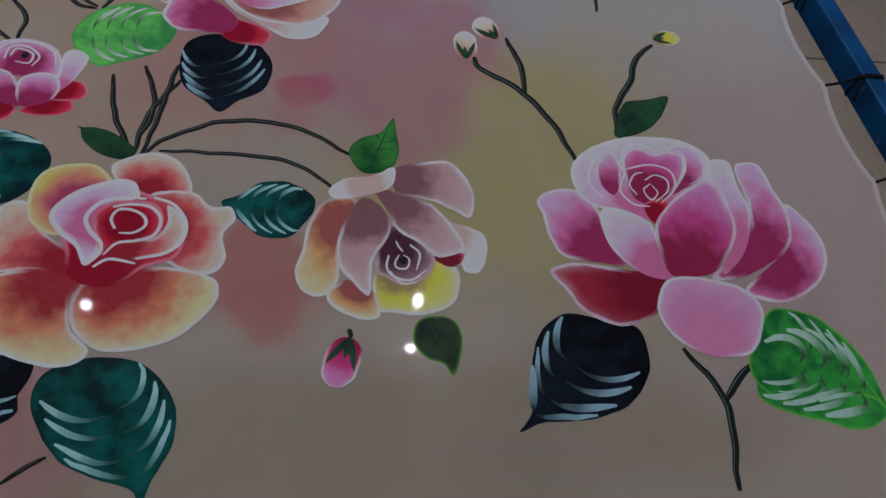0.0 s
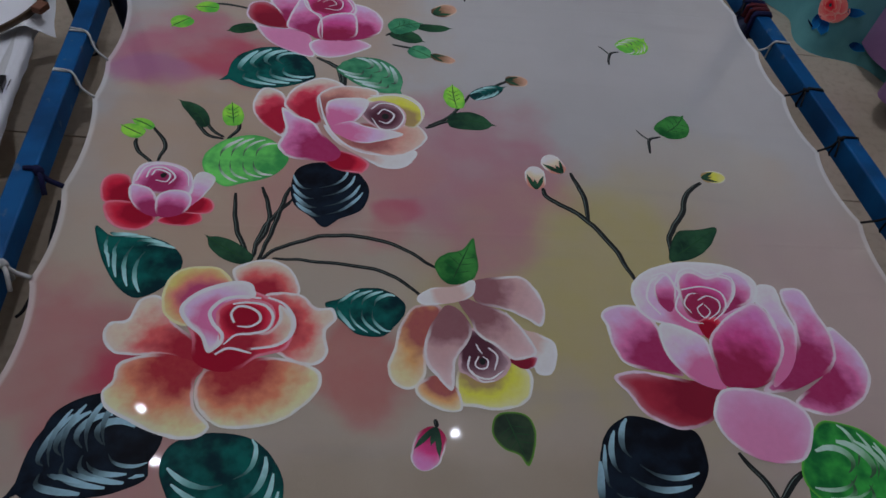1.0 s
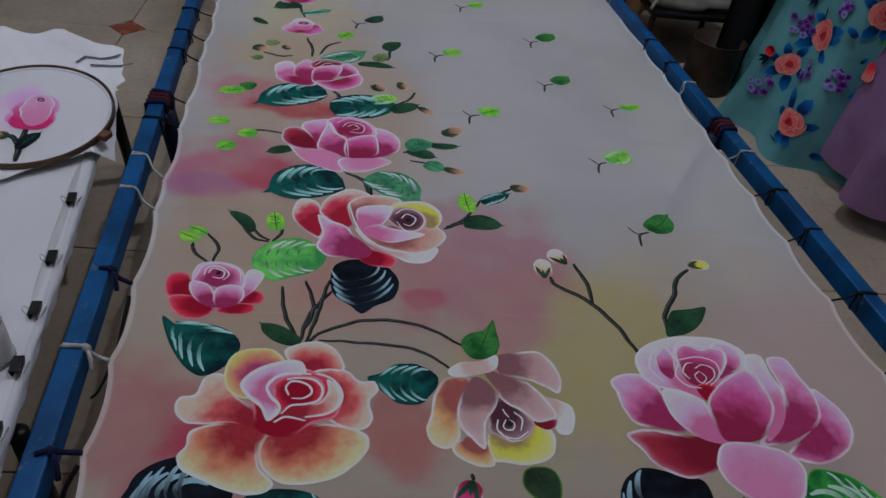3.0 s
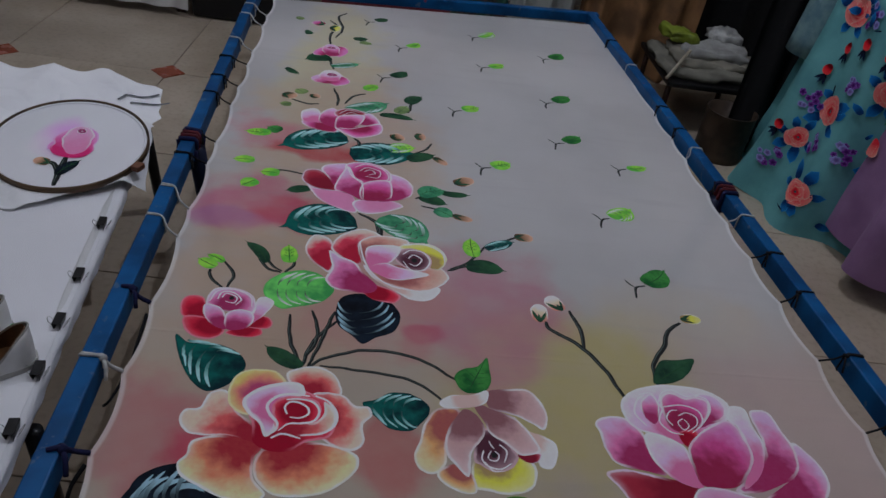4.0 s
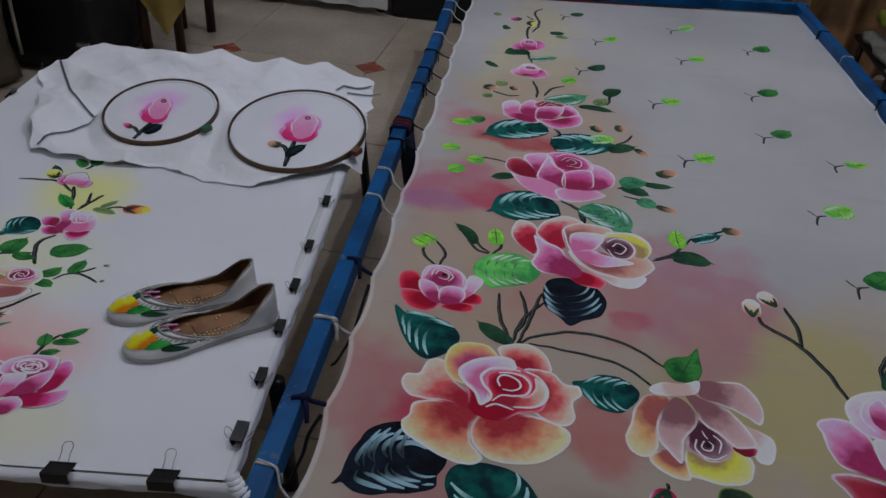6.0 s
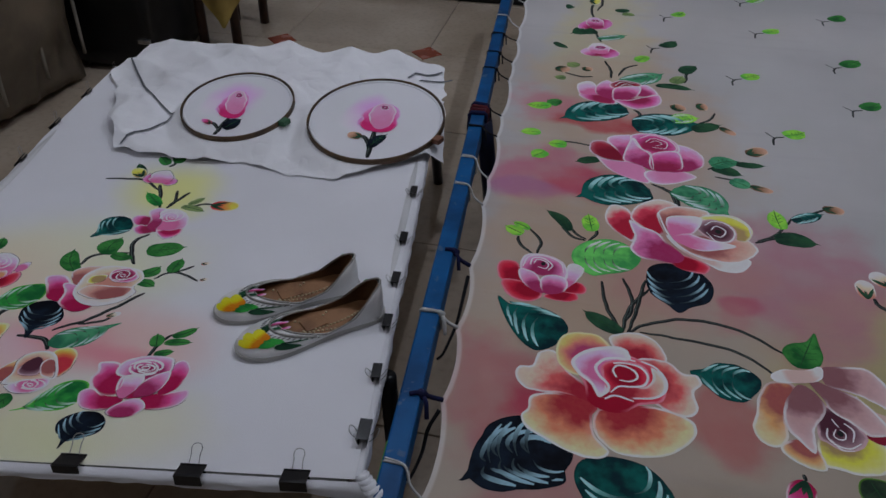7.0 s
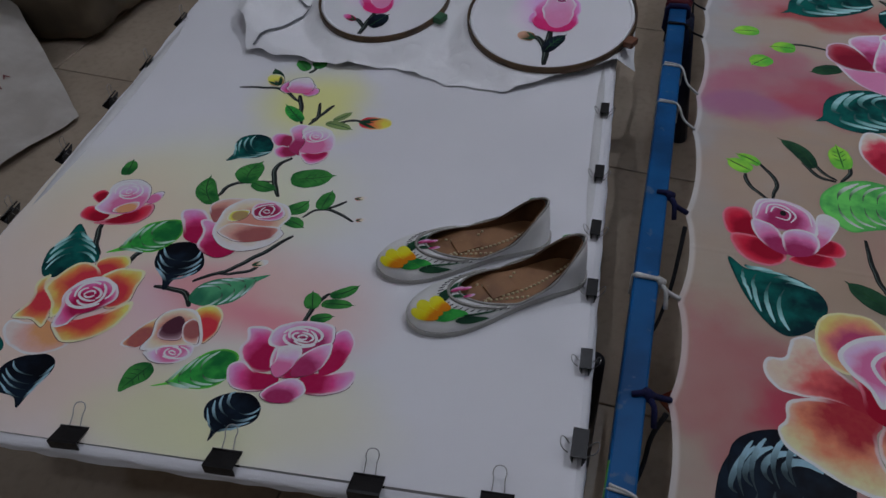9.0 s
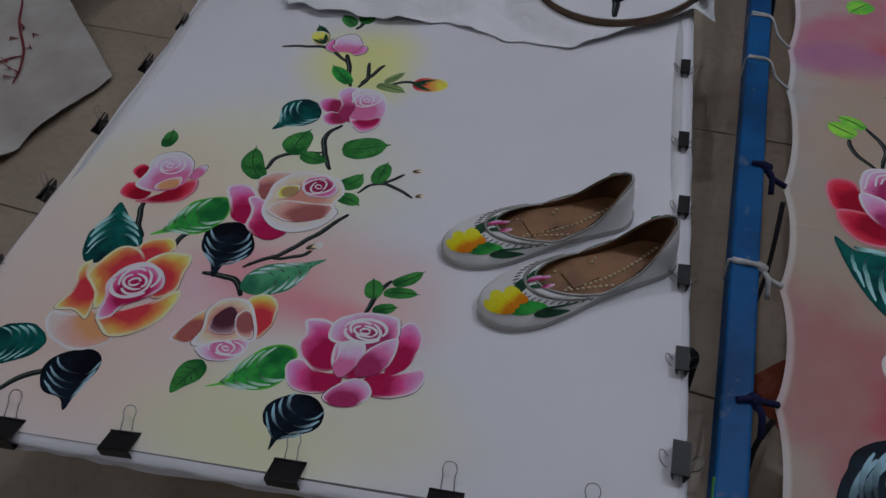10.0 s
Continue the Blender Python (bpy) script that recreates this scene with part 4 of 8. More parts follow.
rose.petal("pinkpale", (0.917, 0.640), (0.861, 0.726), (0.888, 0.728), (0.919, 0.709), (0.923, 0.682), (0.928, 0.636), (0.901, 0.637), (0.878, 0.654), (0.861, 0.683))
rose.petal("red", (0.929, 0.721), (0.917, 0.733), (0.943, 0.744), (0.949, 0.731), (0.926, 0.707))
rose.petal("magenta", (0.953, 0.642), (1.002, 0.769), (1.018, 0.762), (1.027, 0.728), (1.025, 0.696), (1.006, 0.665), (0.977, 0.639), (0.931, 0.636), (0.922, 0.666), (0.925, 0.705), (0.947, 0.733), (0.970, 0.751))
rose.petal("pinkflat", (0.952, 0.558), (0.916, 0.629), (0.941, 0.636), (0.975, 0.631), (1.006, 0.620), (1.023, 0.597), (1.016, 0.569), (0.993, 0.540), (0.952, 0.537), (0.918, 0.553), (0.902, 0.577), (0.900, 0.601))
rose.stroke(0.0012, (0.913, 0.749), (0.907, 0.764), (0.917, 0.780), (0.929, 0.783))
rose.stroke(0.0012, (0.928, 0.771), (0.943, 0.779), (0.957, 0.771), (0.953, 0.754), (0.934, 0.739))
rose.stroke(0.0011, (0.934, 0.766), (0.923, 0.756), (0.929, 0.742), (0.940, 0.752), (0.935, 0.764))
rose.stroke(0.0015, (0.904, 0.781), (0.893, 0.756), (0.905, 0.736), (0.925, 0.732))
rose.stroke(0.0015, (0.908, 0.788), (0.940, 0.795), (0.965, 0.785), (0.964, 0.759), (0.941, 0.737))
rose.stroke(0.0016, (0.871, 0.810), (0.893, 0.816), (0.901, 0.795), (0.904, 0.783))
rose.stroke(0.0016, (0.902, 0.797), (0.914, 0.820), (0.934, 0.828), (0.951, 0.817), (0.967, 0.819))
rose.stroke(0.0016, (0.869, 0.744), (0.856, 0.769), (0.866, 0.797), (0.881, 0.811))
rose.stroke(0.0014, (0.968, 0.821), (0.988, 0.813), (0.986, 0.788), (0.966, 0.759))
rose = Bloom(sari_paint, "pink painted rose with cream and yellow petals")
rose.petal("redcream", (0.345, 1.096), (0.340, 1.158), (0.308, 1.168), (0.296, 1.126), (0.307, 1.092), (0.332, 1.065), (0.350, 1.056), (0.351, 1.109))
rose.petal("redcream", (0.398, 1.119), (0.344, 1.133), (0.357, 1.175), (0.392, 1.205), (0.418, 1.203), (0.436, 1.187), (0.409, 1.169), (0.395, 1.143), (0.403, 1.092), (0.388, 1.087), (0.359, 1.109))
rose.petal("red", (0.435, 1.006), (0.399, 1.027), (0.445, 1.028), (0.479, 1.007), (0.472, 0.986), (0.458, 0.983), (0.426, 0.992))
rose.petal("pink", (0.419, 1.027), (0.341, 1.121), (0.364, 1.106), (0.393, 1.091), (0.408, 1.064), (0.436, 1.028), (0.426, 1.006), (0.390, 1.005), (0.362, 1.009), (0.343, 1.033), (0.351, 1.070))
rose.petal("palecream", (0.464, 1.043), (0.408, 1.087), (0.427, 1.050), (0.473, 1.014), (0.500, 0.997), (0.533, 1.001), (0.552, 1.035), (0.522, 1.043), (0.474, 1.051), (0.436, 1.068))
rose.petal("tan", (0.475, 1.069), (0.486, 1.098), (0.525, 1.099), (0.550, 1.103), (0.569, 1.073), (0.550, 1.041), (0.516, 1.022), (0.473, 1.029), (0.436, 1.047), (0.417, 1.080), (0.456, 1.097))
rose.petal("tan", (0.427, 1.125), (0.406, 1.098), (0.394, 1.151), (0.413, 1.181), (0.448, 1.190), (0.491, 1.181), (0.478, 1.146), (0.427, 1.128))
rose.petal("yellow", (0.526, 1.112), (0.473, 1.155), (0.489, 1.169), (0.530, 1.177), (0.558, 1.158), (0.566, 1.125), (0.550, 1.093), (0.530, 1.102), (0.522, 1.131), (0.498, 1.144))
rose.petal("plum", (0.501, 1.114), (0.471, 1.143), (0.498, 1.156), (0.530, 1.140), (0.535, 1.102), (0.509, 1.079), (0.478, 1.097), (0.463, 1.123))
rose.petal("pinkpale", (0.427, 1.093), (0.410, 1.140), (0.438, 1.157), (0.476, 1.155), (0.464, 1.110), (0.441, 1.088), (0.417, 1.086))
rose.petal("pinkpale", (0.427, 1.062), (0.417, 1.080), (0.447, 1.099), (0.476, 1.089), (0.531, 1.077), (0.503, 1.059), (0.465, 1.049), (0.432, 1.065))
rose.stroke(0.0017, (0.481, 1.133), (0.496, 1.149), (0.520, 1.145), (0.533, 1.118), (0.521, 1.089), (0.497, 1.085), (0.482, 1.110))
rose.stroke(0.0016, (0.491, 1.120), (0.501, 1.134), (0.517, 1.121), (0.507, 1.100), (0.493, 1.104))
rose.stroke(0.0019, (0.396, 1.160), (0.408, 1.103), (0.427, 1.062), (0.464, 1.030), (0.520, 1.022))
rose.stroke(0.0017, (0.478, 1.167), (0.525, 1.172), (0.557, 1.149), (0.562, 1.113))
rose.eye((0.503, 1.116), 0.0070)
rose = Bloom(sari_paint, "small pink painted rose with red outer petals")
rose.petal("red", (0.154, 0.915), (0.150, 0.949), (0.125, 0.952), (0.116, 0.934), (0.124, 0.903), (0.143, 0.895), (0.163, 0.897))
rose.petal("red", (0.177, 0.885), (0.130, 0.899), (0.138, 0.868), (0.162, 0.851), (0.186, 0.853), (0.199, 0.874), (0.166, 0.900))
rose.petal("red", (0.226, 0.883), (0.202, 0.868), (0.236, 0.862), (0.259, 0.874), (0.249, 0.892), (0.225, 0.888))
rose.petal("red", (0.239, 0.904), (0.236, 0.916), (0.259, 0.917), (0.271, 0.904), (0.266, 0.888), (0.242, 0.886), (0.224, 0.892))
rose.petal("pinkpale", (0.232, 0.895), (0.235, 0.933), (0.237, 0.961), (0.250, 0.968), (0.265, 0.955), (0.258, 0.929), (0.244, 0.904), (0.229, 0.889))
rose.petal("pink", (0.195, 0.941), (0.157, 0.932), (0.155, 0.960), (0.166, 0.980), (0.196, 0.983), (0.223, 0.972), (0.236, 0.948), (0.236, 0.920), (0.204, 0.920), (0.171, 0.922))
rose.petal("pink", (0.195, 0.880), (0.155, 0.934), (0.178, 0.931), (0.194, 0.910), (0.201, 0.877), (0.177, 0.885), (0.158, 0.909))
rose.petal("pink", (0.216, 0.880), (0.193, 0.910), (0.207, 0.928), (0.233, 0.925), (0.240, 0.904), (0.230, 0.883), (0.202, 0.877))
rose.stroke(0.0016, (0.172, 0.950), (0.176, 0.969), (0.194, 0.971), (0.210, 0.955), (0.204, 0.939))
rose.stroke(0.0014, (0.178, 0.955), (0.184, 0.967), (0.202, 0.959), (0.200, 0.944), (0.185, 0.946))
rose.stroke(0.0014, (0.160, 0.942), (0.168, 0.972), (0.196, 0.979), (0.224, 0.964), (0.231, 0.938))
rose.eye((0.194, 0.956), 0.0051)
rose = Bloom(sari_paint, "bright pink painted rose with white-edged petals")
rose.petal("pinkflat", (0.344, 1.310), (0.258, 1.378), (0.287, 1.343), (0.335, 1.347), (0.370, 1.325), (0.382, 1.264), (0.342, 1.273), (0.298, 1.304))
rose.petal("darkred", (0.303, 1.364), (0.257, 1.373), (0.260, 1.411), (0.283, 1.422), (0.311, 1.403), (0.337, 1.343), (0.299, 1.339), (0.274, 1.350))
rose.petal("pinkflat", (0.422, 1.309), (0.374, 1.307), (0.433, 1.328), (0.477, 1.310), (0.459, 1.288), (0.413, 1.264), (0.382, 1.271))
rose.petal("pink", (0.445, 1.337), (0.438, 1.434), (0.472, 1.430), (0.496, 1.398), (0.494, 1.353), (0.463, 1.327), (0.421, 1.318), (0.445, 1.373))
rose.petal("pink", (0.331, 1.359), (0.293, 1.424), (0.306, 1.449), (0.352, 1.460), (0.350, 1.408), (0.339, 1.344), (0.312, 1.391))
rose.petal("magenta", (0.396, 1.424), (0.344, 1.458), (0.399, 1.478), (0.442, 1.448), (0.446, 1.401), (0.393, 1.376), (0.365, 1.386))
rose.petal("pink", (0.385, 1.328), (0.330, 1.373), (0.350, 1.449), (0.369, 1.405), (0.389, 1.385), (0.394, 1.316), (0.360, 1.332), (0.332, 1.342))
rose.petal("magenta", (0.419, 1.322), (0.388, 1.382), (0.442, 1.407), (0.453, 1.363), (0.445, 1.328), (0.390, 1.316))
rose.stroke(0.0013, (0.377, 1.435), (0.393, 1.455), (0.422, 1.443), (0.418, 1.414), (0.391, 1.415))
rose.stroke(0.0011, (0.387, 1.435), (0.400, 1.446), (0.412, 1.433), (0.398, 1.422))
rose.stroke(0.0013, (0.365, 1.450), (0.390, 1.470), (0.427, 1.455), (0.443, 1.423), (0.434, 1.400))
rose.stroke(0.0014, (0.347, 1.454), (0.361, 1.410), (0.386, 1.379), (0.392, 1.321))
rose = Bloom(sari_paint, "pink painted rose with pale rims in the upper spray")
rose.petal("magenta", (0.279, 1.632), (0.221, 1.650), (0.262, 1.656), (0.309, 1.634), (0.303, 1.608), (0.260, 1.614), (0.231, 1.628))
rose.petal("pinkpale", (0.251, 1.656), (0.221, 1.653), (0.214, 1.704), (0.239, 1.729), (0.258, 1.714), (0.268, 1.657), (0.242, 1.650))
rose.petal("pink", (0.293, 1.655), (0.262, 1.659), (0.263, 1.712), (0.288, 1.744), (0.306, 1.711), (0.306, 1.636))
rose.petal("darkred", (0.333, 1.726), (0.294, 1.725), (0.324, 1.751), (0.364, 1.742), (0.373, 1.718), (0.328, 1.698), (0.300, 1.700))
rose.petal("pink", (0.366, 1.676), (0.348, 1.681), (0.376, 1.736), (0.404, 1.710), (0.410, 1.670), (0.374, 1.665))
rose.petal("magenta", (0.361, 1.649), (0.304, 1.642), (0.360, 1.652), (0.411, 1.683), (0.415, 1.630), (0.365, 1.594), (0.330, 1.606))
rose.petal("pink", (0.332, 1.654), (0.304, 1.630), (0.303, 1.694), (0.334, 1.716), (0.370, 1.717), (0.361, 1.665), (0.333, 1.641))
rose.stroke(0.0013, (0.307, 1.715), (0.325, 1.741), (0.357, 1.737))
rose.stroke(0.0013, (0.316, 1.708), (0.334, 1.730), (0.355, 1.719))
rose.stroke(0.0013, (0.312, 1.635), (0.341, 1.637), (0.374, 1.659), (0.409, 1.682))
painted_rose(sari_paint, "small magenta painted rose near the far end", [
    ("pink", 0.267, 1.895, 0.214, 1.930, 0.022, 0.042, 0.64),
    ("magenta", 0.263, 1.934, 0.313, 1.909, 0.029, 0.041, 0.42),
    ("pinkpale", 0.266, 1.910, 0.261, 1.987, 0.033, 0.026, 0.46),
], (0.264, 1.955, 0.020, 0.016, 2, "magenta"))
painted_rose(sari_paint, "tiny crimson painted rose near the far end", [
    ("magenta", 0.237, 2.108, 0.198, 2.122, 0.030, 0.043, 0.60),
    ("magenta", 0.241, 2.148, 0.293, 2.138, 0.036, 0.055, 0.42),
    ("pink", 0.250, 2.094, 0.240, 2.186, 0.028, 0.024, 0.49),
], (0.243, 2.158, 0.018, 0.014, 2, "magenta"))
outlined_leaf(sari_paint, "black", (0.829, 0.583), (0.723, 0.468), (0.806, 0.594), (0.783, 0.591), (0.761, 0.572), (0.748, 0.541), (0.743, 0.505), (0.737, 0.484), (0.723, 0.468), (0.747, 0.476), (0.776, 0.476), (0.812, 0.479), (0.846, 0.493), (0.871, 0.523), (0.876, 0.555), (0.869, 0.576), (0.841, 0.583))
outlined_leaf(sari_paint, "green", (1.011, 0.563), (1.127, 0.474), (1.034, 0.591), (1.013, 0.57), (0.986, 0.53), (0.99, 0.501), (1.018, 0.481), (1.052, 0.483), (1.087, 0.487), (1.112, 0.483), (1.126, 0.472), (1.115, 0.505), (1.111, 0.545), (1.089, 0.577), (1.059, 0.59))
outlined_leaf(sari_paint, "teal", (0.323, 0.562), (0.376, 0.423), (0.313, 0.563), (0.28, 0.55), (0.272, 0.523), (0.285, 0.491), (0.307, 0.464), (0.337, 0.448), (0.367, 0.437), (0.377, 0.421), (0.383, 0.442), (0.399, 0.474), (0.4, 0.506), (0.387, 0.534), (0.359, 0.558))
outlined_leaf(sari_paint, "teal", (0.529, 0.736), (0.429, 0.742), (0.429, 0.742), (0.449, 0.752), (0.47, 0.768), (0.501, 0.769), (0.526, 0.752), (0.53, 0.733), (0.516, 0.71), (0.501, 0.696), (0.471, 0.698), (0.453, 0.715))
outlined_leaf(sari_paint, "plain", (0.59, 0.781), (0.625, 0.864), (0.59, 0.781), (0.575, 0.796), (0.571, 0.817), (0.586, 0.834), (0.61, 0.843), (0.626, 0.865), (0.628, 0.839), (0.629, 0.809), (0.617, 0.788))
outlined_leaf(sari_paint, "limeedge", (0.643, 0.596), (0.665, 0.53), (0.643, 0.596), (0.63, 0.587), (0.627, 0.568), (0.636, 0.552), (0.655, 0.542), (0.665, 0.53), (0.676, 0.557), (0.677, 0.579), (0.667, 0.594))
outlined_leaf(sari_paint, "dark", (0.908, 0.842), (0.996, 0.91), (0.906, 0.842), (0.92, 0.88), (0.936, 0.9), (0.965, 0.904), (0.996, 0.91), (0.978, 0.876), (0.952, 0.852), (0.927, 0.842))
outlined_leaf(sari_paint, "black", (0.389, 0.995), (0.422, 0.872), (0.376, 0.985), (0.37, 0.951), (0.377, 0.914), (0.402, 0.89), (0.422, 0.872), (0.441, 0.89), (0.47, 0.908), (0.481, 0.945), (0.468, 0.979), (0.437, 0.998), (0.402, 1.001))
outlined_leaf(sari_paint, "leafgreen", (0.359, 1.002), (0.243, 0.999), (0.244, 1.009), (0.245, 0.975), (0.275, 0.943), (0.306, 0.951), (0.343, 0.969), (0.362, 1.005), (0.341, 1.039), (0.309, 1.053), (0.269, 1.041))
outlined_leaf(sari_paint, "teal", (0.246, 0.801), (0.128, 0.854), (0.128, 0.855), (0.153, 0.839), (0.191, 0.842), (0.228, 0.828), (0.247, 0.801), (0.236, 0.765), (0.203, 0.741), (0.174, 0.761), (0.148, 0.802))
outlined_leaf(sari_paint, "black", (0.262, 0.562), (0.143, 0.507), (0.152, 0.584), (0.147, 0.547), (0.159, 0.519), (0.142, 0.506), (0.177, 0.51), (0.218, 0.504), (0.251, 0.517), (0.269, 0.555), (0.252, 0.587), (0.209, 0.608), (0.18, 0.605))
painted_leaf(sari_paint, "black", 0.259, 0.540, 0.136, 0.495, 0.028, 0.080, 0.40)
painted_leaf(sari_paint, "green", 0.989, 0.521, 1.129, 0.465, 0.085, 0.033, 0.33)
painted_leaf(sari_paint, "dark", 0.331, 0.806, 0.272, 0.848, 0.018, 0.013, 0.47)
painted_leaf(sari_paint, "teal", 0.383, 1.239, 0.249, 1.182, 0.042, 0.072, 0.43)
painted_leaf(sari_paint, "midgreen", 0.430, 1.255, 0.524, 1.177, 0.056, 0.028, 0.42)
painted_leaf(sari_paint, "teal", 0.336, 1.595, 0.192, 1.516, 0.042, 0.061, 0.49)
painted_leaf(sari_paint, "teal", 0.347, 1.510, 0.499, 1.542, 0.057, 0.049, 0.48)
painted_leaf(sari_paint, "midgreen", 0.321, 1.741, 0.422, 1.813, 0.025, 0.040, 0.47)
painted_leaf(sari_paint, "dark", 0.406, 1.738, 0.496, 1.726, 0.023, 0.008, 0.46)
painted_leaf(sari_paint, "dark", 0.252, 2.076, 0.180, 2.047, 0.015, 0.045, 0.43)
painted_leaf(sari_paint, "midgreen", 0.254, 2.019, 0.333, 2.060, 0.014, 0.022, 0.48)
painted_leaf(sari_paint, "dark", 0.136, 1.970, 0.174, 1.933, 0.009, 0.015, 0.48)
painted_leaf(sari_paint, "plain", 0.179, 1.580, 0.147, 1.599, 0.016, 0.023, 0.57)
painted_leaf(sari_paint, "lime", 0.160, 1.572, 0.102, 1.568, 0.021, 0.016, 0.33)
painted_leaf(sari_paint, "lime", 0.147, 1.432, 0.102, 1.426, 0.014, 0.019, 0.46)
painted_leaf(sari_paint, "lime", 0.208, 1.385, 0.167, 1.385, 0.015, 0.020, 0.52)
painted_leaf(sari_paint, "lime", 0.165, 1.350, 0.140, 1.320, 0.018, 0.020, 0.42)
painted_leaf(sari_paint, "dark", 0.280, 1.338, 0.232, 1.320, 0.013, 0.016, 0.41)
painted_leaf(sari_paint, "dark", 0.235, 1.064, 0.188, 1.123, 0.005, 0.020, 0.48)
painted_leaf(sari_paint, "lime", 0.275, 1.071, 0.264, 1.125, 0.016, 0.016, 0.55)
painted_leaf(sari_paint, "lime", 0.150, 1.038, 0.115, 1.056, 0.014, 0.014, 0.45)
painted_leaf(sari_paint, "lime", 0.161, 1.054, 0.127, 1.071, 0.006, 0.012, 0.55)
painted_leaf(sari_paint, "midgreen", 0.511, 1.360, 0.567, 1.392, 0.032, 0.016, 0.58)
painted_leaf(sari_paint, "dark", 0.511, 1.355, 0.570, 1.335, 0.021, 0.017, 0.41)
painted_leaf(sari_paint, "dark", 0.558, 1.381, 0.622, 1.382, 0.010, 0.015, 0.40)
painted_leaf(sari_paint, "midgreen", 0.545, 1.311, 0.581, 1.287, 0.022, 0.017, 0.52)
painted_leaf(sari_paint, "lime", 0.621, 1.149, 0.617, 1.212, 0.020, 0.015, 0.46)
painted_leaf(sari_paint, "dark", 0.602, 1.115, 0.677, 1.114, 0.029, 0.017, 0.41)
painted_leaf(sari_paint, "teal", 0.645, 1.181, 0.706, 1.215, 0.017, 0.014, 0.51)
painted_leaf(sari_paint, "lime", 0.438, 1.553, 0.499, 1.577, 0.030, 0.018, 0.54)
painted_leaf(sari_paint, "dark", 0.482, 1.515, 0.547, 1.551, 0.022, 0.018, 0.49)
painted_leaf(sari_paint, "lime", 0.362, 1.878, 0.393, 1.919, 0.021, 0.016, 0.56)
painted_leaf(sari_paint, "olive", 0.451, 1.758, 0.475, 1.807, 0.018, 0.019, 0.50)
painted_leaf(sari_paint, "dark", 0.478, 1.823, 0.514, 1.879, 0.027, 0.015, 0.63)
painted_leaf(sari_paint, "dark", 0.300, 2.259, 0.344, 2.276, 0.015, 0.019, 0.59)
painted_leaf(sari_paint, "olive", 0.320, 2.236, 0.359, 2.231, 0.019, 0.011, 0.42)
painted_leaf(sari_paint, "olive", 0.107, 2.378, 0.133, 2.389, 0.016, 0.015, 0.54)
painted_leaf(sari_paint, "dark", 0.151, 2.254, 0.176, 2.263, 0.029, 0.010, 0.55)
painted_leaf(sari_paint, "olive", 0.183, 1.738, 0.154, 1.737, 0.014, 0.014, 0.50)
painted_leaf(sari_paint, "olive", 0.209, 1.815, 0.183, 1.837, 0.018, 0.018, 0.50)
painted_leaf(sari_paint, "plain", 0.959, 1.118, 1.012, 1.169, 0.019, 0.033, 0.49)
painted_leaf(sari_paint, "lime", 0.938, 1.356, 0.993, 1.401, 0.020, 0.034, 0.40)
painted_leaf(sari_paint, "lime", 1.032, 1.600, 1.086, 1.619, 0.011, 0.019, 0.46)
painted_leaf(sari_paint, "lime", 0.683, 1.531, 0.730, 1.556, 0.018, 0.026, 0.48)
painted_leaf(sari_paint, "plain", 0.888, 1.710, 0.937, 1.749, 0.019, 0.024, 0.46)
painted_leaf(sari_paint, "plain", 0.896, 1.964, 0.947, 2.011, 0.020, 0.026, 0.45)
painted_leaf(sari_paint, "lime", 0.626, 1.830, 0.671, 1.858, 0.019, 0.022, 0.51)
painted_leaf(sari_paint, "dark", 0.427, 1.996, 0.470, 2.045, 0.014, 0.026, 0.40)
painted_leaf(sari_paint, "lime", 0.723, 2.167, 0.769, 2.201, 0.014, 0.024, 0.48)
painted_leaf(sari_paint, "plain", 0.935, 2.313, 0.980, 2.366, 0.016, 0.030, 0.40)
painted_leaf(sari_paint, "lime", 0.710, 2.427, 0.757, 2.491, 0.016, 0.030, 0.40)
painted_leaf(sari_paint, "lime", 0.470, 2.252, 0.504, 2.295, 0.011, 0.026, 0.39)
painted_leaf(sari_paint, "dark", 0.359, 2.453, 0.397, 2.487, 0.016, 0.020, 0.49)
painted_stem(sari_paint, 0.0020, [(0.327, 0.800), (0.319, 0.831), (0.301, 0.881), (0.297, 0.930)])
painted_stem(sari_paint, 0.0020, [(0.330, 0.804), (0.341, 0.863), (0.374, 0.924)])
painted_stem(sari_paint, 0.0020, [(0.340, 0.810), (0.354, 0.863), (0.363, 0.918), (0.369, 0.947)])
painted_stem(sari_paint, 0.0020, [(0.334, 0.830), (0.348, 0.879), (0.332, 0.944)])
painted_stem(sari_paint, 0.0020, [(0.334, 0.800), (0.370, 0.834), (0.436, 0.859), (0.513, 0.848), (0.575, 0.805)])
painted_stem(sari_paint, 0.0017, [(0.358, 0.813), (0.416, 0.811), (0.476, 0.805), (0.520, 0.788), (0.551, 0.759)])
painted_stem(sari_paint, 0.0026, [(0.848, 0.799), (0.832, 0.849), (0.801, 0.908), (0.748, 0.951), (0.740, 0.973)])
painted_stem(sari_paint, 0.0024, [(0.801, 0.908), (0.800, 0.961), (0.788, 1.010)])
painted_stem(sari_paint, 0.0026, [(0.911, 0.830), (0.917, 0.887), (0.949, 0.935), (0.969, 0.979), (1.001, 1.007)])
painted_stem(sari_paint, 0.0024, [(0.931, 0.398), (0.943, 0.458), (0.944, 0.497), (0.916, 0.550)])
painted_stem(sari_paint, 0.0024, [(0.945, 0.490), (0.967, 0.509), (0.989, 0.527)])
painted_stem(sari_paint, 0.0014, [(0.293, 0.470), (0.260, 0.450)])
painted_stem(sari_paint, 0.0031, [(0.405, 1.255), (0.433, 1.224), (0.435, 1.183)])
painted_stem(sari_paint, 0.0018, [(0.218, 1.075), (0.238, 1.050), (0.262, 1.039)])
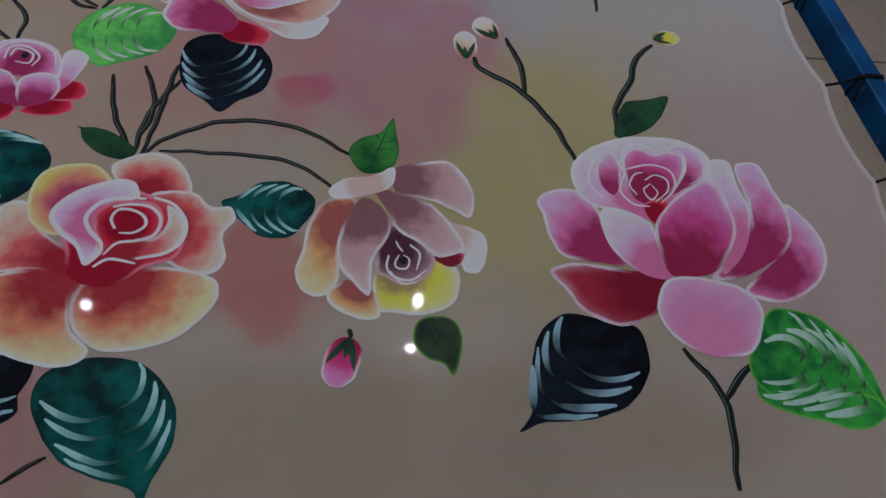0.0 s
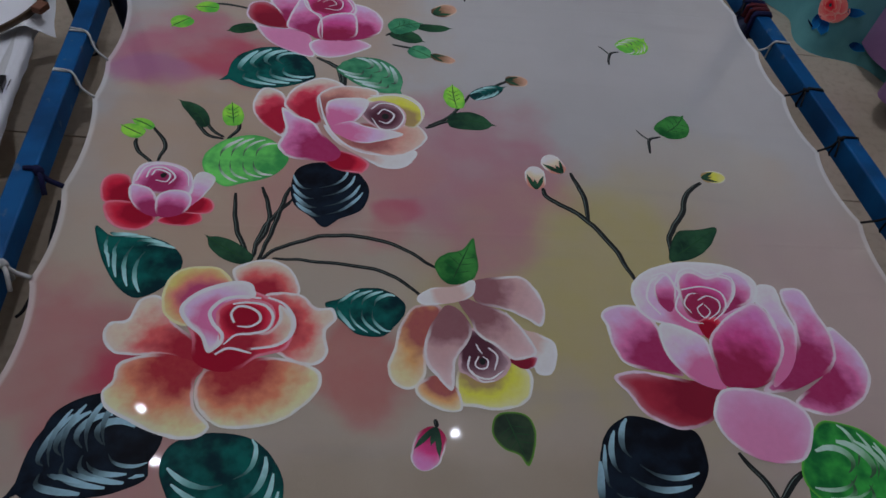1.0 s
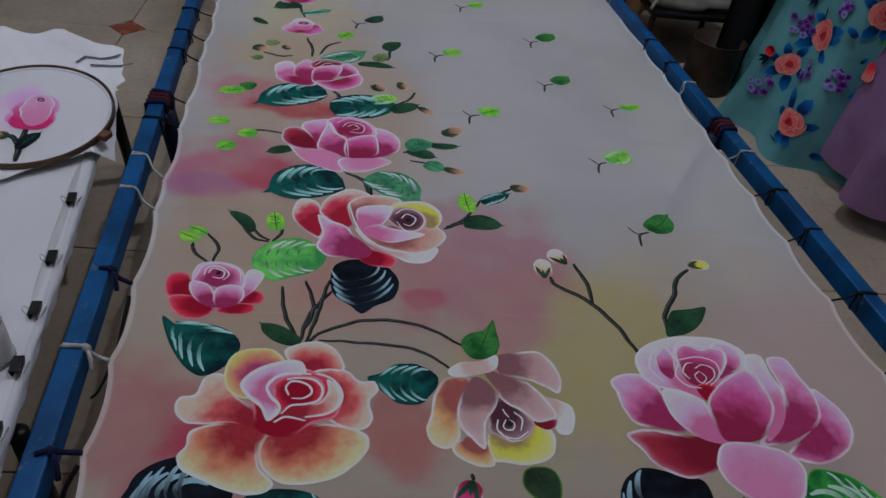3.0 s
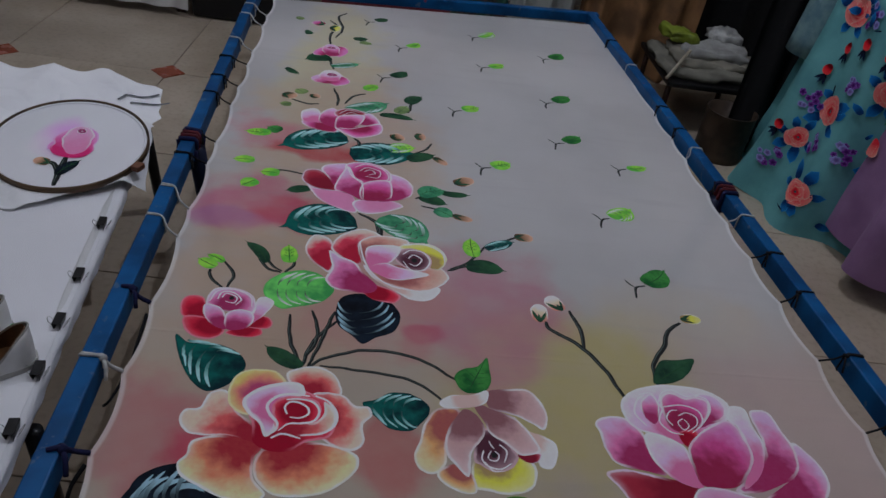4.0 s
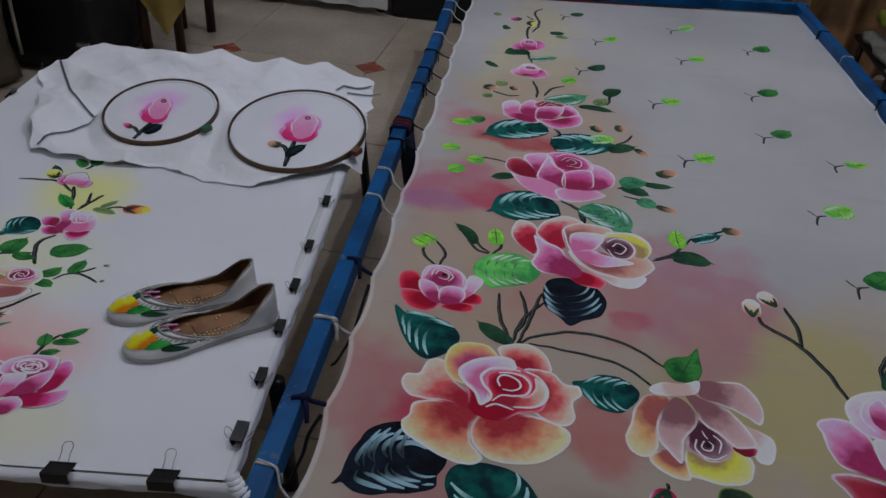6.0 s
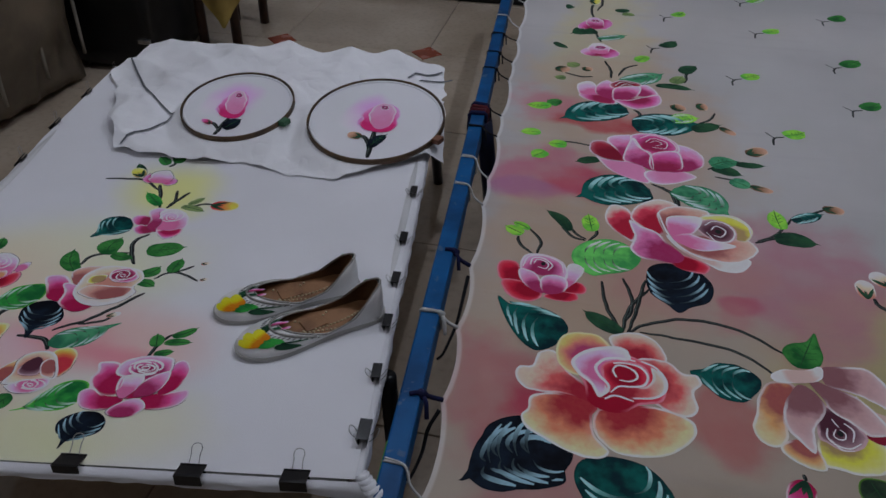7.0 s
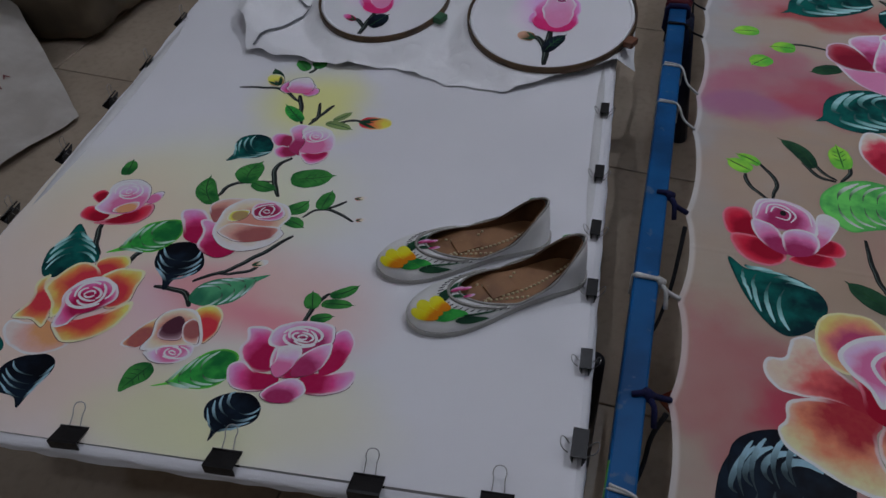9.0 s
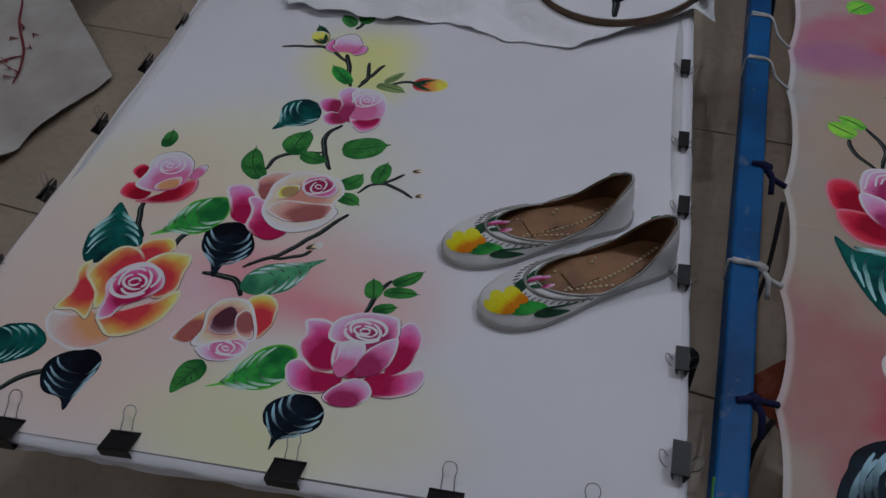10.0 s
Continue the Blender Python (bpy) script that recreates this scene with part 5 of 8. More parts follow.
painted_stem(sari_paint, 0.0018, [(0.269, 1.040), (0.282, 1.064), (0.283, 1.090)])
painted_stem(sari_paint, 0.0020, [(0.567, 1.094), (0.594, 1.111), (0.623, 1.122)])
painted_stem(sari_paint, 0.0018, [(0.175, 0.979), (0.145, 1.013), (0.141, 1.031)])
painted_stem(sari_paint, 0.0018, [(0.180, 0.983), (0.184, 1.022), (0.160, 1.056)])
painted_stem(sari_paint, 0.0016, [(0.264, 1.043), (0.240, 1.065), (0.213, 1.115)])
painted_stem(sari_paint, 0.0017, [(0.571, 1.102), (0.602, 1.123), (0.623, 1.153), (0.649, 1.198)])
painted_stem(sari_paint, 0.0018, [(0.283, 1.387), (0.208, 1.400), (0.176, 1.372)])
painted_stem(sari_paint, 0.0023, [(0.386, 1.262), (0.423, 1.237), (0.434, 1.181)])
painted_stem(sari_paint, 0.0025, [(0.354, 1.511), (0.369, 1.565), (0.351, 1.590)])
painted_stem(sari_paint, 0.0021, [(0.296, 1.761), (0.294, 1.808), (0.278, 1.867)])
painted_stem(sari_paint, 0.0024, [(0.237, 2.185), (0.228, 2.242), (0.238, 2.353), (0.215, 2.400)])
painted_stem(sari_paint, 0.0024, [(0.245, 2.248), (0.261, 2.335), (0.239, 2.439), (0.262, 2.491)])
painted_stem(sari_paint, 0.0022, [(0.265, 1.997), (0.253, 2.036), (0.248, 2.080)])
painted_stem(sari_paint, 0.0022, [(0.252, 1.759), (0.216, 1.755), (0.178, 1.772)])
painted_stem(sari_paint, 0.0022, [(0.316, 1.778), (0.334, 1.831), (0.366, 1.856)])
painted_stem(sari_paint, 0.0022, [(0.479, 1.766), (0.487, 1.811), (0.494, 1.850)])
painted_stem(sari_paint, 0.0019, [(0.486, 1.536), (0.526, 1.576), (0.540, 1.609)])
painted_stem(sari_paint, 0.0019, [(0.502, 1.344), (0.546, 1.378)])
painted_stem(sari_paint, 0.0018, [(0.515, 1.318), (0.570, 1.307)])
painted_stem(sari_paint, 0.0016, [(0.561, 0.585), (0.563, 0.575)])
painted_stem(sari_paint, 0.0018, [(0.672, 1.202), (0.717, 1.240)])
for x, y in ((0.959, 1.114), (0.937, 1.351), (1.031, 1.597), (0.683, 1.525), (0.887, 1.703), (0.895, 1.955), (0.626, 1.823), (0.427, 1.988), (0.723, 2.162), (0.934, 2.308), (0.710, 2.422), (0.470, 2.242), (0.359, 2.442)):
    painted_stem(sari_paint, 0.0016, [(x, y), (x - 0.022, y - 0.012), (x - 0.028, y - 0.045)])
    painted_stem(sari_paint, 0.0010, [(x - 0.022, y - 0.012), (x - 0.040, y + 0.012)])
painted_bud(sari_paint, "white", 0.729, 0.969, 0.733, 1.020, 0.016, 0.016, 0.51)
painted_bud(sari_paint, "white", 0.776, 1.008, 0.758, 1.049, 0.022, 0.013, 0.48)
painted_bud(sari_paint, "gold", 1.003, 1.017, 1.044, 1.023, 0.015, 0.013, 0.43)
painted_bud(sari_paint, "pink", 0.563, 0.575, 0.544, 0.523, 0.018, 0.018, 0.48)
painted_bud(sari_paint, "peach", 0.591, 1.426, 0.633, 1.459, 0.018, 0.020, 0.50)
painted_bud(sari_paint, "peach", 0.582, 1.296, 0.625, 1.282, 0.009, 0.015, 0.48)
painted_bud(sari_paint, "peach", 0.709, 1.238, 0.749, 1.238, 0.013, 0.017, 0.49)
painted_bud(sari_paint, "peach", 0.544, 1.542, 0.576, 1.510, 0.012, 0.011, 0.51)
painted_bud(sari_paint, "peach", 0.442, 1.611, 0.470, 1.631, 0.021, 0.020, 0.51)
painted_bud(sari_paint, "peach", 0.498, 1.638, 0.526, 1.640, 0.019, 0.022, 0.50)
painted_bud(sari_paint, "peach", 0.152, 1.797, 0.190, 1.787, 0.021, 0.022, 0.46)
painted_bud(sari_paint, "peach", 0.223, 1.797, 0.246, 1.812, 0.016, 0.015, 0.40)
painted_bud(sari_paint, "magenta", 0.198, 2.348, 0.163, 2.367, 0.020, 0.025, 0.54)
painted_bud(sari_paint, "gold", 0.221, 2.335, 0.254, 2.332, 0.030, 0.033, 0.58)


# ---- the white sheet on its low frame ----
def white_material(name, washes=(), base=(0.82, 0.82, 0.85), crumple=0.0):
    n = Nodes(name, 0.8)
    pos = n.place()
    warp = n.node("ShaderNodeTexNoise", {"Vector": pos, "Scale": 6.0, "Detail": 4.0})
    off = n.node("ShaderNodeVectorMath", {0: warp.outputs["Color"], 1: (0.5, 0.5, 0.5)}, operation="SUBTRACT").outputs[0]
    off = n.node("ShaderNodeVectorMath", {0: off, 3: 0.09}, operation="SCALE").outputs[0]
    p = n.node("ShaderNodeVectorMath", {0: pos, 1: off}, operation="ADD").outputs[0]
    c = n.mix(n.span(n.noise(3.0, 4.0), 0.3, 0.7), (*(v * 0.95 for v in base), 1), (*base, 1))
    for x, y, rx, ry, col, strength in washes:
        q = n.node("ShaderNodeVectorMath", {0: p, 1: (x, y, 0.3)}, operation="SUBTRACT").outputs[0]
        q = n.node("ShaderNodeVectorMath", {0: q, 1: (1 / rx, 1 / ry, 0)}, operation="MULTIPLY").outputs[0]
        r = n.node("ShaderNodeVectorMath", {0: q}, operation="LENGTH").outputs["Value"]
        c = n.mix(n.span(r, 1.3, 0.3, 0.0, strength), c, tone(*col))
    n.colour(c)
    weave = n.node("ShaderNodeTexWave", {"Vector": pos, "Scale": 300.0, "Distortion": 1.0}).outputs["Fac"]
    if crumple:
        ridge = n.math("ABSOLUTE", n.math("SUBTRACT", n.noise(5.0, 1.0, p), 0.5))
        ridge = n.math("ADD", ridge, n.math("MULTIPLY", n.math("ABSOLUTE", n.math("SUBTRACT", n.noise(14.0, 1.0, p), 0.5)), 0.45))
        n.bump(ridge, 0.9, crumple)
    else:
        n.bump(n.math("ADD", n.math("MULTIPLY", weave, 0.1), n.noise(12.0, 4.0)), 0.25, 0.003)
    return n.mat


SHEET_MAT = white_material("painted_white_cotton", (
    (-0.60, 0.80, 0.22, 0.18, (164, 156, 120), 0.6), (-0.58, 1.08, 0.11, 0.11, (170, 164, 96), 0.9), (-0.76, 0.74, 0.13, 0.11, (168, 158, 128), 0.55),
    (-0.70, 0.62, 0.20, 0.24, (166, 140, 126), 0.75), (-0.42, 0.62, 0.16, 0.10, (172, 128, 122), 0.85), (-0.50, 0.585, 0.10, 0.07, (166, 104, 108), 0.8),
    (-0.57, 0.54, 0.08, 0.06, (160, 132, 142), 0.7), (-0.64, 0.45, 0.22, 0.13, (162, 138, 126), 0.75), (-0.34, 0.46, 0.15, 0.09, (154, 152, 122), 0.6),
    (-0.44, 0.42, 0.12, 0.06, (150, 152, 112), 0.6), (-0.38, 0.58, 0.08, 0.03, (170, 82, 96), 0.6)))
WHITE = white_material("white_cotton")
PLASTIC = surface("white_plastic_pipe", (0.72, 0.72, 0.72), 0.35, vary=0.1)
BLACK_STEEL = surface("black_steel", (0.012, 0.012, 0.013), 0.4, 0.2)


def sheet_left(y):
    return -0.79 - 0.165 * (y - 0.33) + 0.004 * wave(y * 12, 3)


def sheet_right(y):
    return 0.006 - 0.115 * (y - 0.44)


def sheet_front(a):
    return 0.332 + 0.112 * a


sheet = thing("painted_sheet", "white cotton sheet painted with roses, clipped over a low frame", "cloth", (-0.45, 1.0, 0.3))


def sheet_point(i, j):
    a, b = j / 79, i / 99
    y = sheet_front(a) + b * (1.60 - sheet_front(a))
    x0, x1 = sheet_left(y), sheet_right(y)
    x = x0 + (x1 - x0) * a
    return (x, y, sheet_z(x, y))


v, f = grid(100, 80, sheet_point)
mesh_part("top_cloth", v, f, SHEET_MAT, sheet, "stretched white cotton with yellow and pink washes")


def front_flap(i, j):
    a, t = i / 119, j / 7
    x = sheet_left(0.33) + (sheet_right(0.44) + 0.03 - sheet_left(0.33)) * a
    y = sheet_front(a)
    hang = 0.013 + 0.004 * wave(x * 9, 2.0) + 0.03 * max(0, a - 0.9) * 10 * 0.5
    fold = 0.004 * wave(x * 30, t * 3, 6) * t
    return (x, y + 0.001 - 0.010 * math.sin(min(1, t * 2) * math.pi / 2) + fold - 0.002 * t, sheet_z(x, y) - 0.0015 - hang * t ** 1.3)


v, f = grid(120, 8, front_flap)
mesh_part("front_flap", v, f, WHITE, sheet, "loose hem hanging over the front bar")


def side_flap(edge_x, side):
    def point(i, j):
        b, t = i / 119, j / 6
        y = 0.45 + b * 1.1 if side > 0 else 0.33 + b * 1.25
        x = edge_x(y)
        hang = 0.022 + 0.006 * wave(y * 12, side)
        return (x - side * 0.001 + side * (0.010 * math.sin(min(1, t * 2) * math.pi / 2) + 0.004 * t * wave(y * 25, t * 2)), y, sheet_z(x, y) - 0.0012 - hang * t ** 1.4)
    return point


for edge_x, side in ((sheet_right, 1), (sheet_left, -1)):
    v, f = grid(120, 7, side_flap(edge_x, side))
    mesh_part("side_flap", v, f, WHITE, sheet, "hem folded over the side bar")
for k in range(5):  # bunched corner
    pts = [(0.010 + 0.006 * k, 0.455 - 0.006 * k, 0.315), (0.016 + 0.007 * k, 0.445 - 0.004 * k, 0.29), (0.020 + 0.006 * k + 0.006 * wave(k, 3), 0.440 + 0.004 * k, 0.235 + 0.01 * wave(k, 1))]
    mesh_part("corner_fold", *tube(pts, 0.011, 10, 6, 0.6), WHITE, sheet, "bunched corner of the cotton")
sheet_paint = Paint(sheet, sheet_z)
sheet_paint.outline = True

low_frame = thing("low_rack", "low rack of white pipes on black steel legs under the sheet", "rack", (-0.45, 1.0, 0))
corners = [(sheet_left(0.36) + 0.01, 0.345), (sheet_right(0.46) - 0.012, 0.455), (sheet_right(1.6) - 0.012, 1.60), (sheet_left(1.58) + 0.012, 1.58)]
for (xa, ya), (xb, yb) in zip(corners, corners[1:] + corners[:1]):
    v, f = tube([(xa, ya, sheet_z(xa, ya) - 0.0145), (xb, yb, sheet_z(xb, yb) - 0.0145)], 0.012, 14)
    mesh_part("bar", v, f, PLASTIC, low_frame, "white plastic pipe bar")
for k, (x, y) in enumerate(corners):
    y2, x2 = (y + 0.03, x) if k > 1 else (y + 0.22, x)
    v, f = tube([(x if k > 1 else x2, y if k > 1 else y2 - 0.02, sheet_z(x, y2) - 0.03), (x2 + (0.012 if k == 2 else 0), y2, 0.0)], 0.013, 12)
    mesh_part("leg", v, f, BLACK_STEEL, low_frame, "black steel leg")

rose = Bloom(sheet_paint, "golden-orange painted rose with pink spiral heart")
rose.petal("blush", (-0.644, 0.501), (-0.708, 0.495), (-0.707, 0.479), (-0.684, 0.461), (-0.648, 0.455), (-0.620, 0.470), (-0.613, 0.485), (-0.637, 0.490), (-0.661, 0.507), (-0.682, 0.498))
rose.petal("gold", (-0.685, 0.537), (-0.714, 0.576), (-0.722, 0.559), (-0.708, 0.531), (-0.711, 0.499), (-0.685, 0.502), (-0.663, 0.495), (-0.667, 0.516), (-0.686, 0.542), (-0.704, 0.555))
rose.petal("gold", (-0.650, 0.597), (-0.670, 0.612), (-0.662, 0.627), (-0.638, 0.636), (-0.624, 0.623), (-0.632, 0.602), (-0.649, 0.591))
rose.petal("gold", (-0.654, 0.575), (-0.706, 0.555), (-0.703, 0.579), (-0.693, 0.605), (-0.670, 0.609), (-0.647, 0.591), (-0.661, 0.570), (-0.665, 0.553), (-0.655, 0.528), (-0.663, 0.511), (-0.680, 0.534))
rose.petal("gold", (-0.616, 0.567), (-0.646, 0.590), (-0.636, 0.609), (-0.620, 0.616), (-0.595, 0.616), (-0.588, 0.585), (-0.584, 0.561), (-0.606, 0.544), (-0.624, 0.574))
rose.petal("gold", (-0.621, 0.529), (-0.655, 0.507), (-0.626, 0.519), (-0.601, 0.540), (-0.580, 0.565), (-0.572, 0.546), (-0.577, 0.517), (-0.598, 0.492), (-0.622, 0.482), (-0.642, 0.492))
rose.petal("hotpink", (-0.632, 0.544), (-0.652, 0.501), (-0.662, 0.531), (-0.673, 0.550), (-0.667, 0.576), (-0.645, 0.592), (-0.618, 0.585), (-0.602, 0.566), (-0.609, 0.546), (-0.630, 0.525), (-0.636, 0.506))
rose.rings(-0.640, 0.562, 0.033, 0.029, 4)
rose = Bloom(sheet_paint, "small pink painted rose with red outer petals")
rose.petal("red", (-0.750, 0.738), (-0.770, 0.738), (-0.763, 0.752), (-0.748, 0.745), (-0.747, 0.724), (-0.761, 0.728))
rose.petal("red", (-0.722, 0.698), (-0.759, 0.692), (-0.760, 0.710), (-0.745, 0.715), (-0.718, 0.705), (-0.722, 0.688), (-0.743, 0.685))
rose.petal("red", (-0.701, 0.710), (-0.728, 0.682), (-0.705, 0.703), (-0.690, 0.732), (-0.673, 0.746), (-0.662, 0.726), (-0.669, 0.701), (-0.695, 0.688))
rose.petal("pinkpale", (-0.680, 0.752), (-0.688, 0.747), (-0.687, 0.769), (-0.675, 0.777), (-0.670, 0.759), (-0.676, 0.746))
rose.petal("pinkpale", (-0.706, 0.731), (-0.748, 0.711), (-0.748, 0.738), (-0.756, 0.762), (-0.750, 0.781), (-0.725, 0.792), (-0.700, 0.780), (-0.687, 0.756), (-0.685, 0.731), (-0.696, 0.715), (-0.721, 0.705))
rose.petal("blush", (-0.701, 0.722), (-0.719, 0.712), (-0.715, 0.730), (-0.696, 0.744), (-0.689, 0.729), (-0.700, 0.715))
rose.rings(-0.725, 0.762, 0.022, 0.023, 3)
rose = Bloom(sheet_paint, "pink and tan painted rose with purple spiral heart")
rose.petal("hotpink", (-0.571, 0.698), (-0.623, 0.741), (-0.615, 0.754), (-0.595, 0.757), (-0.574, 0.739), (-0.566, 0.708), (-0.561, 0.688), (-0.584, 0.691), (-0.601, 0.712))
rose.petal("hotpink", (-0.518, 0.681), (-0.585, 0.733), (-0.573, 0.741), (-0.547, 0.729), (-0.521, 0.696), (-0.504, 0.688), (-0.516, 0.670), (-0.536, 0.670), (-0.561, 0.684), (-0.568, 0.711))
rose.petal("tan", (-0.564, 0.748), (-0.568, 0.738), (-0.591, 0.765), (-0.589, 0.785), (-0.570, 0.798), (-0.552, 0.800), (-0.564, 0.774), (-0.561, 0.746))
rose.petal("creamtan", (-0.514, 0.757), (-0.564, 0.745), (-0.567, 0.776), (-0.548, 0.805), (-0.520, 0.810), (-0.488, 0.806), (-0.468, 0.783), (-0.469, 0.754), (-0.458, 0.740), (-0.466, 0.712), (-0.495, 0.690), (-0.528, 0.692), (-0.554, 0.713))
rose.petal("yellow", (-0.538, 0.762), (-0.553, 0.749), (-0.554, 0.769), (-0.532, 0.778), (-0.529, 0.758), (-0.542, 0.746))
rose.petal("tan", (-0.491, 0.722), (-0.550, 0.720), (-0.540, 0.743), (-0.501, 0.749), (-0.468, 0.752), (-0.473, 0.725), (-0.504, 0.708), (-0.529, 0.709))
rose.petal("magenta", (-0.508, 0.782), (-0.529, 0.778), (-0.530, 0.796), (-0.506, 0.808), (-0.479, 0.786), (-0.484, 0.766), (-0.512, 0.761))
rose.rings(-0.507, 0.784, 0.021, 0.022, 3)
rose = Bloom(sheet_paint, "pink painted rose with soft outline")
rose.petal("magenta", (-0.566, 0.969), (-0.601, 0.972), (-0.594, 0.986), (-0.570, 0.986), (-0.554, 0.966), (-0.576, 0.950), (-0.591, 0.957))
rose.petal("magenta", (-0.551, 0.946), (-0.580, 0.940), (-0.570, 0.956), (-0.541, 0.939), (-0.554, 0.923), (-0.569, 0.925))
rose.petal("pink", (-0.542, 0.954), (-0.583, 1.002), (-0.571, 1.021), (-0.542, 1.015), (-0.534, 0.964), (-0.533, 0.938), (-0.559, 0.949), (-0.566, 0.977))
rose.petal("pinkpale", (-0.527, 0.966), (-0.562, 1.006), (-0.548, 1.025), (-0.518, 1.021), (-0.497, 0.997), (-0.490, 0.965), (-0.511, 0.949), (-0.538, 0.944), (-0.543, 0.976))
rose.petal("hotpink", (-0.512, 0.952), (-0.537, 0.945), (-0.511, 0.949), (-0.492, 0.963), (-0.490, 0.937), (-0.506, 0.918), (-0.524, 0.928))
rose.rings(-0.532, 0.998, 0.023, 0.022, 3)
rose = Bloom(sheet_paint, "deep pink painted rose with white-rimmed petals")
rose.petal("hotpink", (-0.367, 0.531), (-0.414, 0.567), (-0.397, 0.574), (-0.380, 0.570), (-0.363, 0.547), (-0.356, 0.518), (-0.373, 0.509), (-0.393, 0.516), (-0.408, 0.534), (-0.407, 0.550))
rose.petal("hotpink", (-0.355, 0.506), (-0.407, 0.508), (-0.394, 0.519), (-0.373, 0.509), (-0.345, 0.511), (-0.344, 0.494), (-0.360, 0.484), (-0.385, 0.481), (-0.400, 0.491))
rose.petal("hotpink", (-0.310, 0.514), (-0.313, 0.522), (-0.291, 0.530), (-0.267, 0.542), (-0.259, 0.533), (-0.263, 0.514), (-0.285, 0.500), (-0.306, 0.497), (-0.321, 0.508))
rose.petal("hotpink", (-0.296, 0.540), (-0.310, 0.583), (-0.298, 0.597), (-0.283, 0.587), (-0.277, 0.569), (-0.282, 0.539), (-0.300, 0.525), (-0.305, 0.549), (-0.307, 0.567))
rose.petal("hotpink", (-0.327, 0.524), (-0.367, 0.550), (-0.335, 0.557), (-0.306, 0.570), (-0.301, 0.543), (-0.315, 0.519), (-0.340, 0.509), (-0.359, 0.518))
rose.petal("pink", (-0.334, 0.556), (-0.377, 0.550), (-0.383, 0.565), (-0.377, 0.582), (-0.352, 0.596), (-0.319, 0.599), (-0.307, 0.587), (-0.307, 0.566), (-0.332, 0.550), (-0.361, 0.548))
rose.petal("pinkpale", (-0.347, 0.511), (-0.363, 0.550), (-0.342, 0.558), (-0.333, 0.548), (-0.334, 0.529), (-0.344, 0.508), (-0.358, 0.517), (-0.359, 0.533))
rose.petal("pink", (-0.323, 0.518), (-0.332, 0.547), (-0.306, 0.572), (-0.300, 0.547), (-0.307, 0.525), (-0.331, 0.515))
rose.petal("pink", (-0.329, 0.479), (-0.353, 0.482), (-0.343, 0.501), (-0.328, 0.512), (-0.313, 0.510), (-0.305, 0.498), (-0.315, 0.482), (-0.337, 0.475))
rose.rings(-0.343, 0.572, 0.029, 0.017, 4)
rose = Bloom(sheet_paint, "drooping tan and cream painted rose")
rose.petal("orangecream", (-0.527, 0.515), (-0.551, 0.500), (-0.545, 0.526), (-0.535, 0.546), (-0.522, 0.551), (-0.517, 0.530), (-0.525, 0.506), (-0.532, 0.500))
rose.petal("gold", (-0.469, 0.549), (-0.492, 0.572), (-0.478, 0.588), (-0.458, 0.581), (-0.448, 0.555), (-0.451, 0.534), (-0.462, 0.532))
rose.petal("creamtan", (-0.501, 0.539), (-0.531, 0.549), (-0.519, 0.569), (-0.492, 0.574), (-0.473, 0.556), (-0.457, 0.526), (-0.486, 0.513), (-0.522, 0.499), (-0.523, 0.524))
rose.petal("plum", (-0.506, 0.546), (-0.513, 0.522), (-0.518, 0.542), (-0.507, 0.560), (-0.492, 0.550), (-0.485, 0.526))
rose.petal("tan", (-0.476, 0.546), (-0.494, 0.549), (-0.485, 0.561), (-0.469, 0.544), (-0.461, 0.526), (-0.479, 0.526))
rose.petal("pinkpale", (-0.485, 0.511), (-0.515, 0.499), (-0.487, 0.515), (-0.464, 0.522), (-0.459, 0.507), (-0.473, 0.492), (-0.495, 0.487), (-0.508, 0.491))
rose.rings(-0.482, 0.507, 0.021, 0.012, 3)
painted_rose(sheet_paint, "tiny pink painted rosebud bloom", [
    ("hotpink", -0.625, 1.110, -0.652, 1.106, 0.012, 0.021, 0.49),
    ("hotpink", -0.618, 1.116, -0.582, 1.116, 0.010, 0.016, 0.56),
    ("pinkpale", -0.607, 1.104, -0.623, 1.148, 0.029, 0.018, 0.42),
], None)
painted_rose(sheet_paint, "tiny crimson painted bud at the top of the spray", [
    ("hotpink", -0.647, 1.215, -0.619, 1.244, 0.017, 0.009, 0.48),
    ("red", -0.654, 1.227, -0.637, 1.239, 0.009, 0.007, 0.49),
], None)
outlined_leaf(sheet_paint, "teal", (-0.692, 0.587), (-0.744, 0.674), (-0.745, 0.675), (-0.744, 0.645), (-0.749, 0.617), (-0.739, 0.589), (-0.723, 0.572), (-0.701, 0.577), (-0.686, 0.602), (-0.671, 0.617), (-0.689, 0.64), (-0.715, 0.654))
outlined_leaf(sheet_paint, "green", (-0.602, 0.711), (-0.672, 0.634), (-0.671, 0.634), (-0.656, 0.655), (-0.657, 0.683), (-0.648, 0.709), (-0.615, 0.726), (-0.596, 0.705), (-0.595, 0.679), (-0.611, 0.653), (-0.642, 0.648))
outlined_leaf(sheet_paint, "black", (-0.572, 0.683), (-0.554, 0.594), (-0.591, 0.68), (-0.604, 0.66), (-0.592, 0.632), (-0.569, 0.614), (-0.553, 0.593), (-0.55, 0.62), (-0.532, 0.63), (-0.529, 0.651), (-0.548, 0.677), (-0.57, 0.687))
outlined_leaf(sheet_paint, "midgreen", (-0.508, 0.585), (-0.435, 0.658), (-0.434, 0.659), (-0.456, 0.647), (-0.495, 0.633), (-0.514, 0.611), (-0.512, 0.588), (-0.49, 0.583), (-0.46, 0.596), (-0.448, 0.616), (-0.445, 0.639))
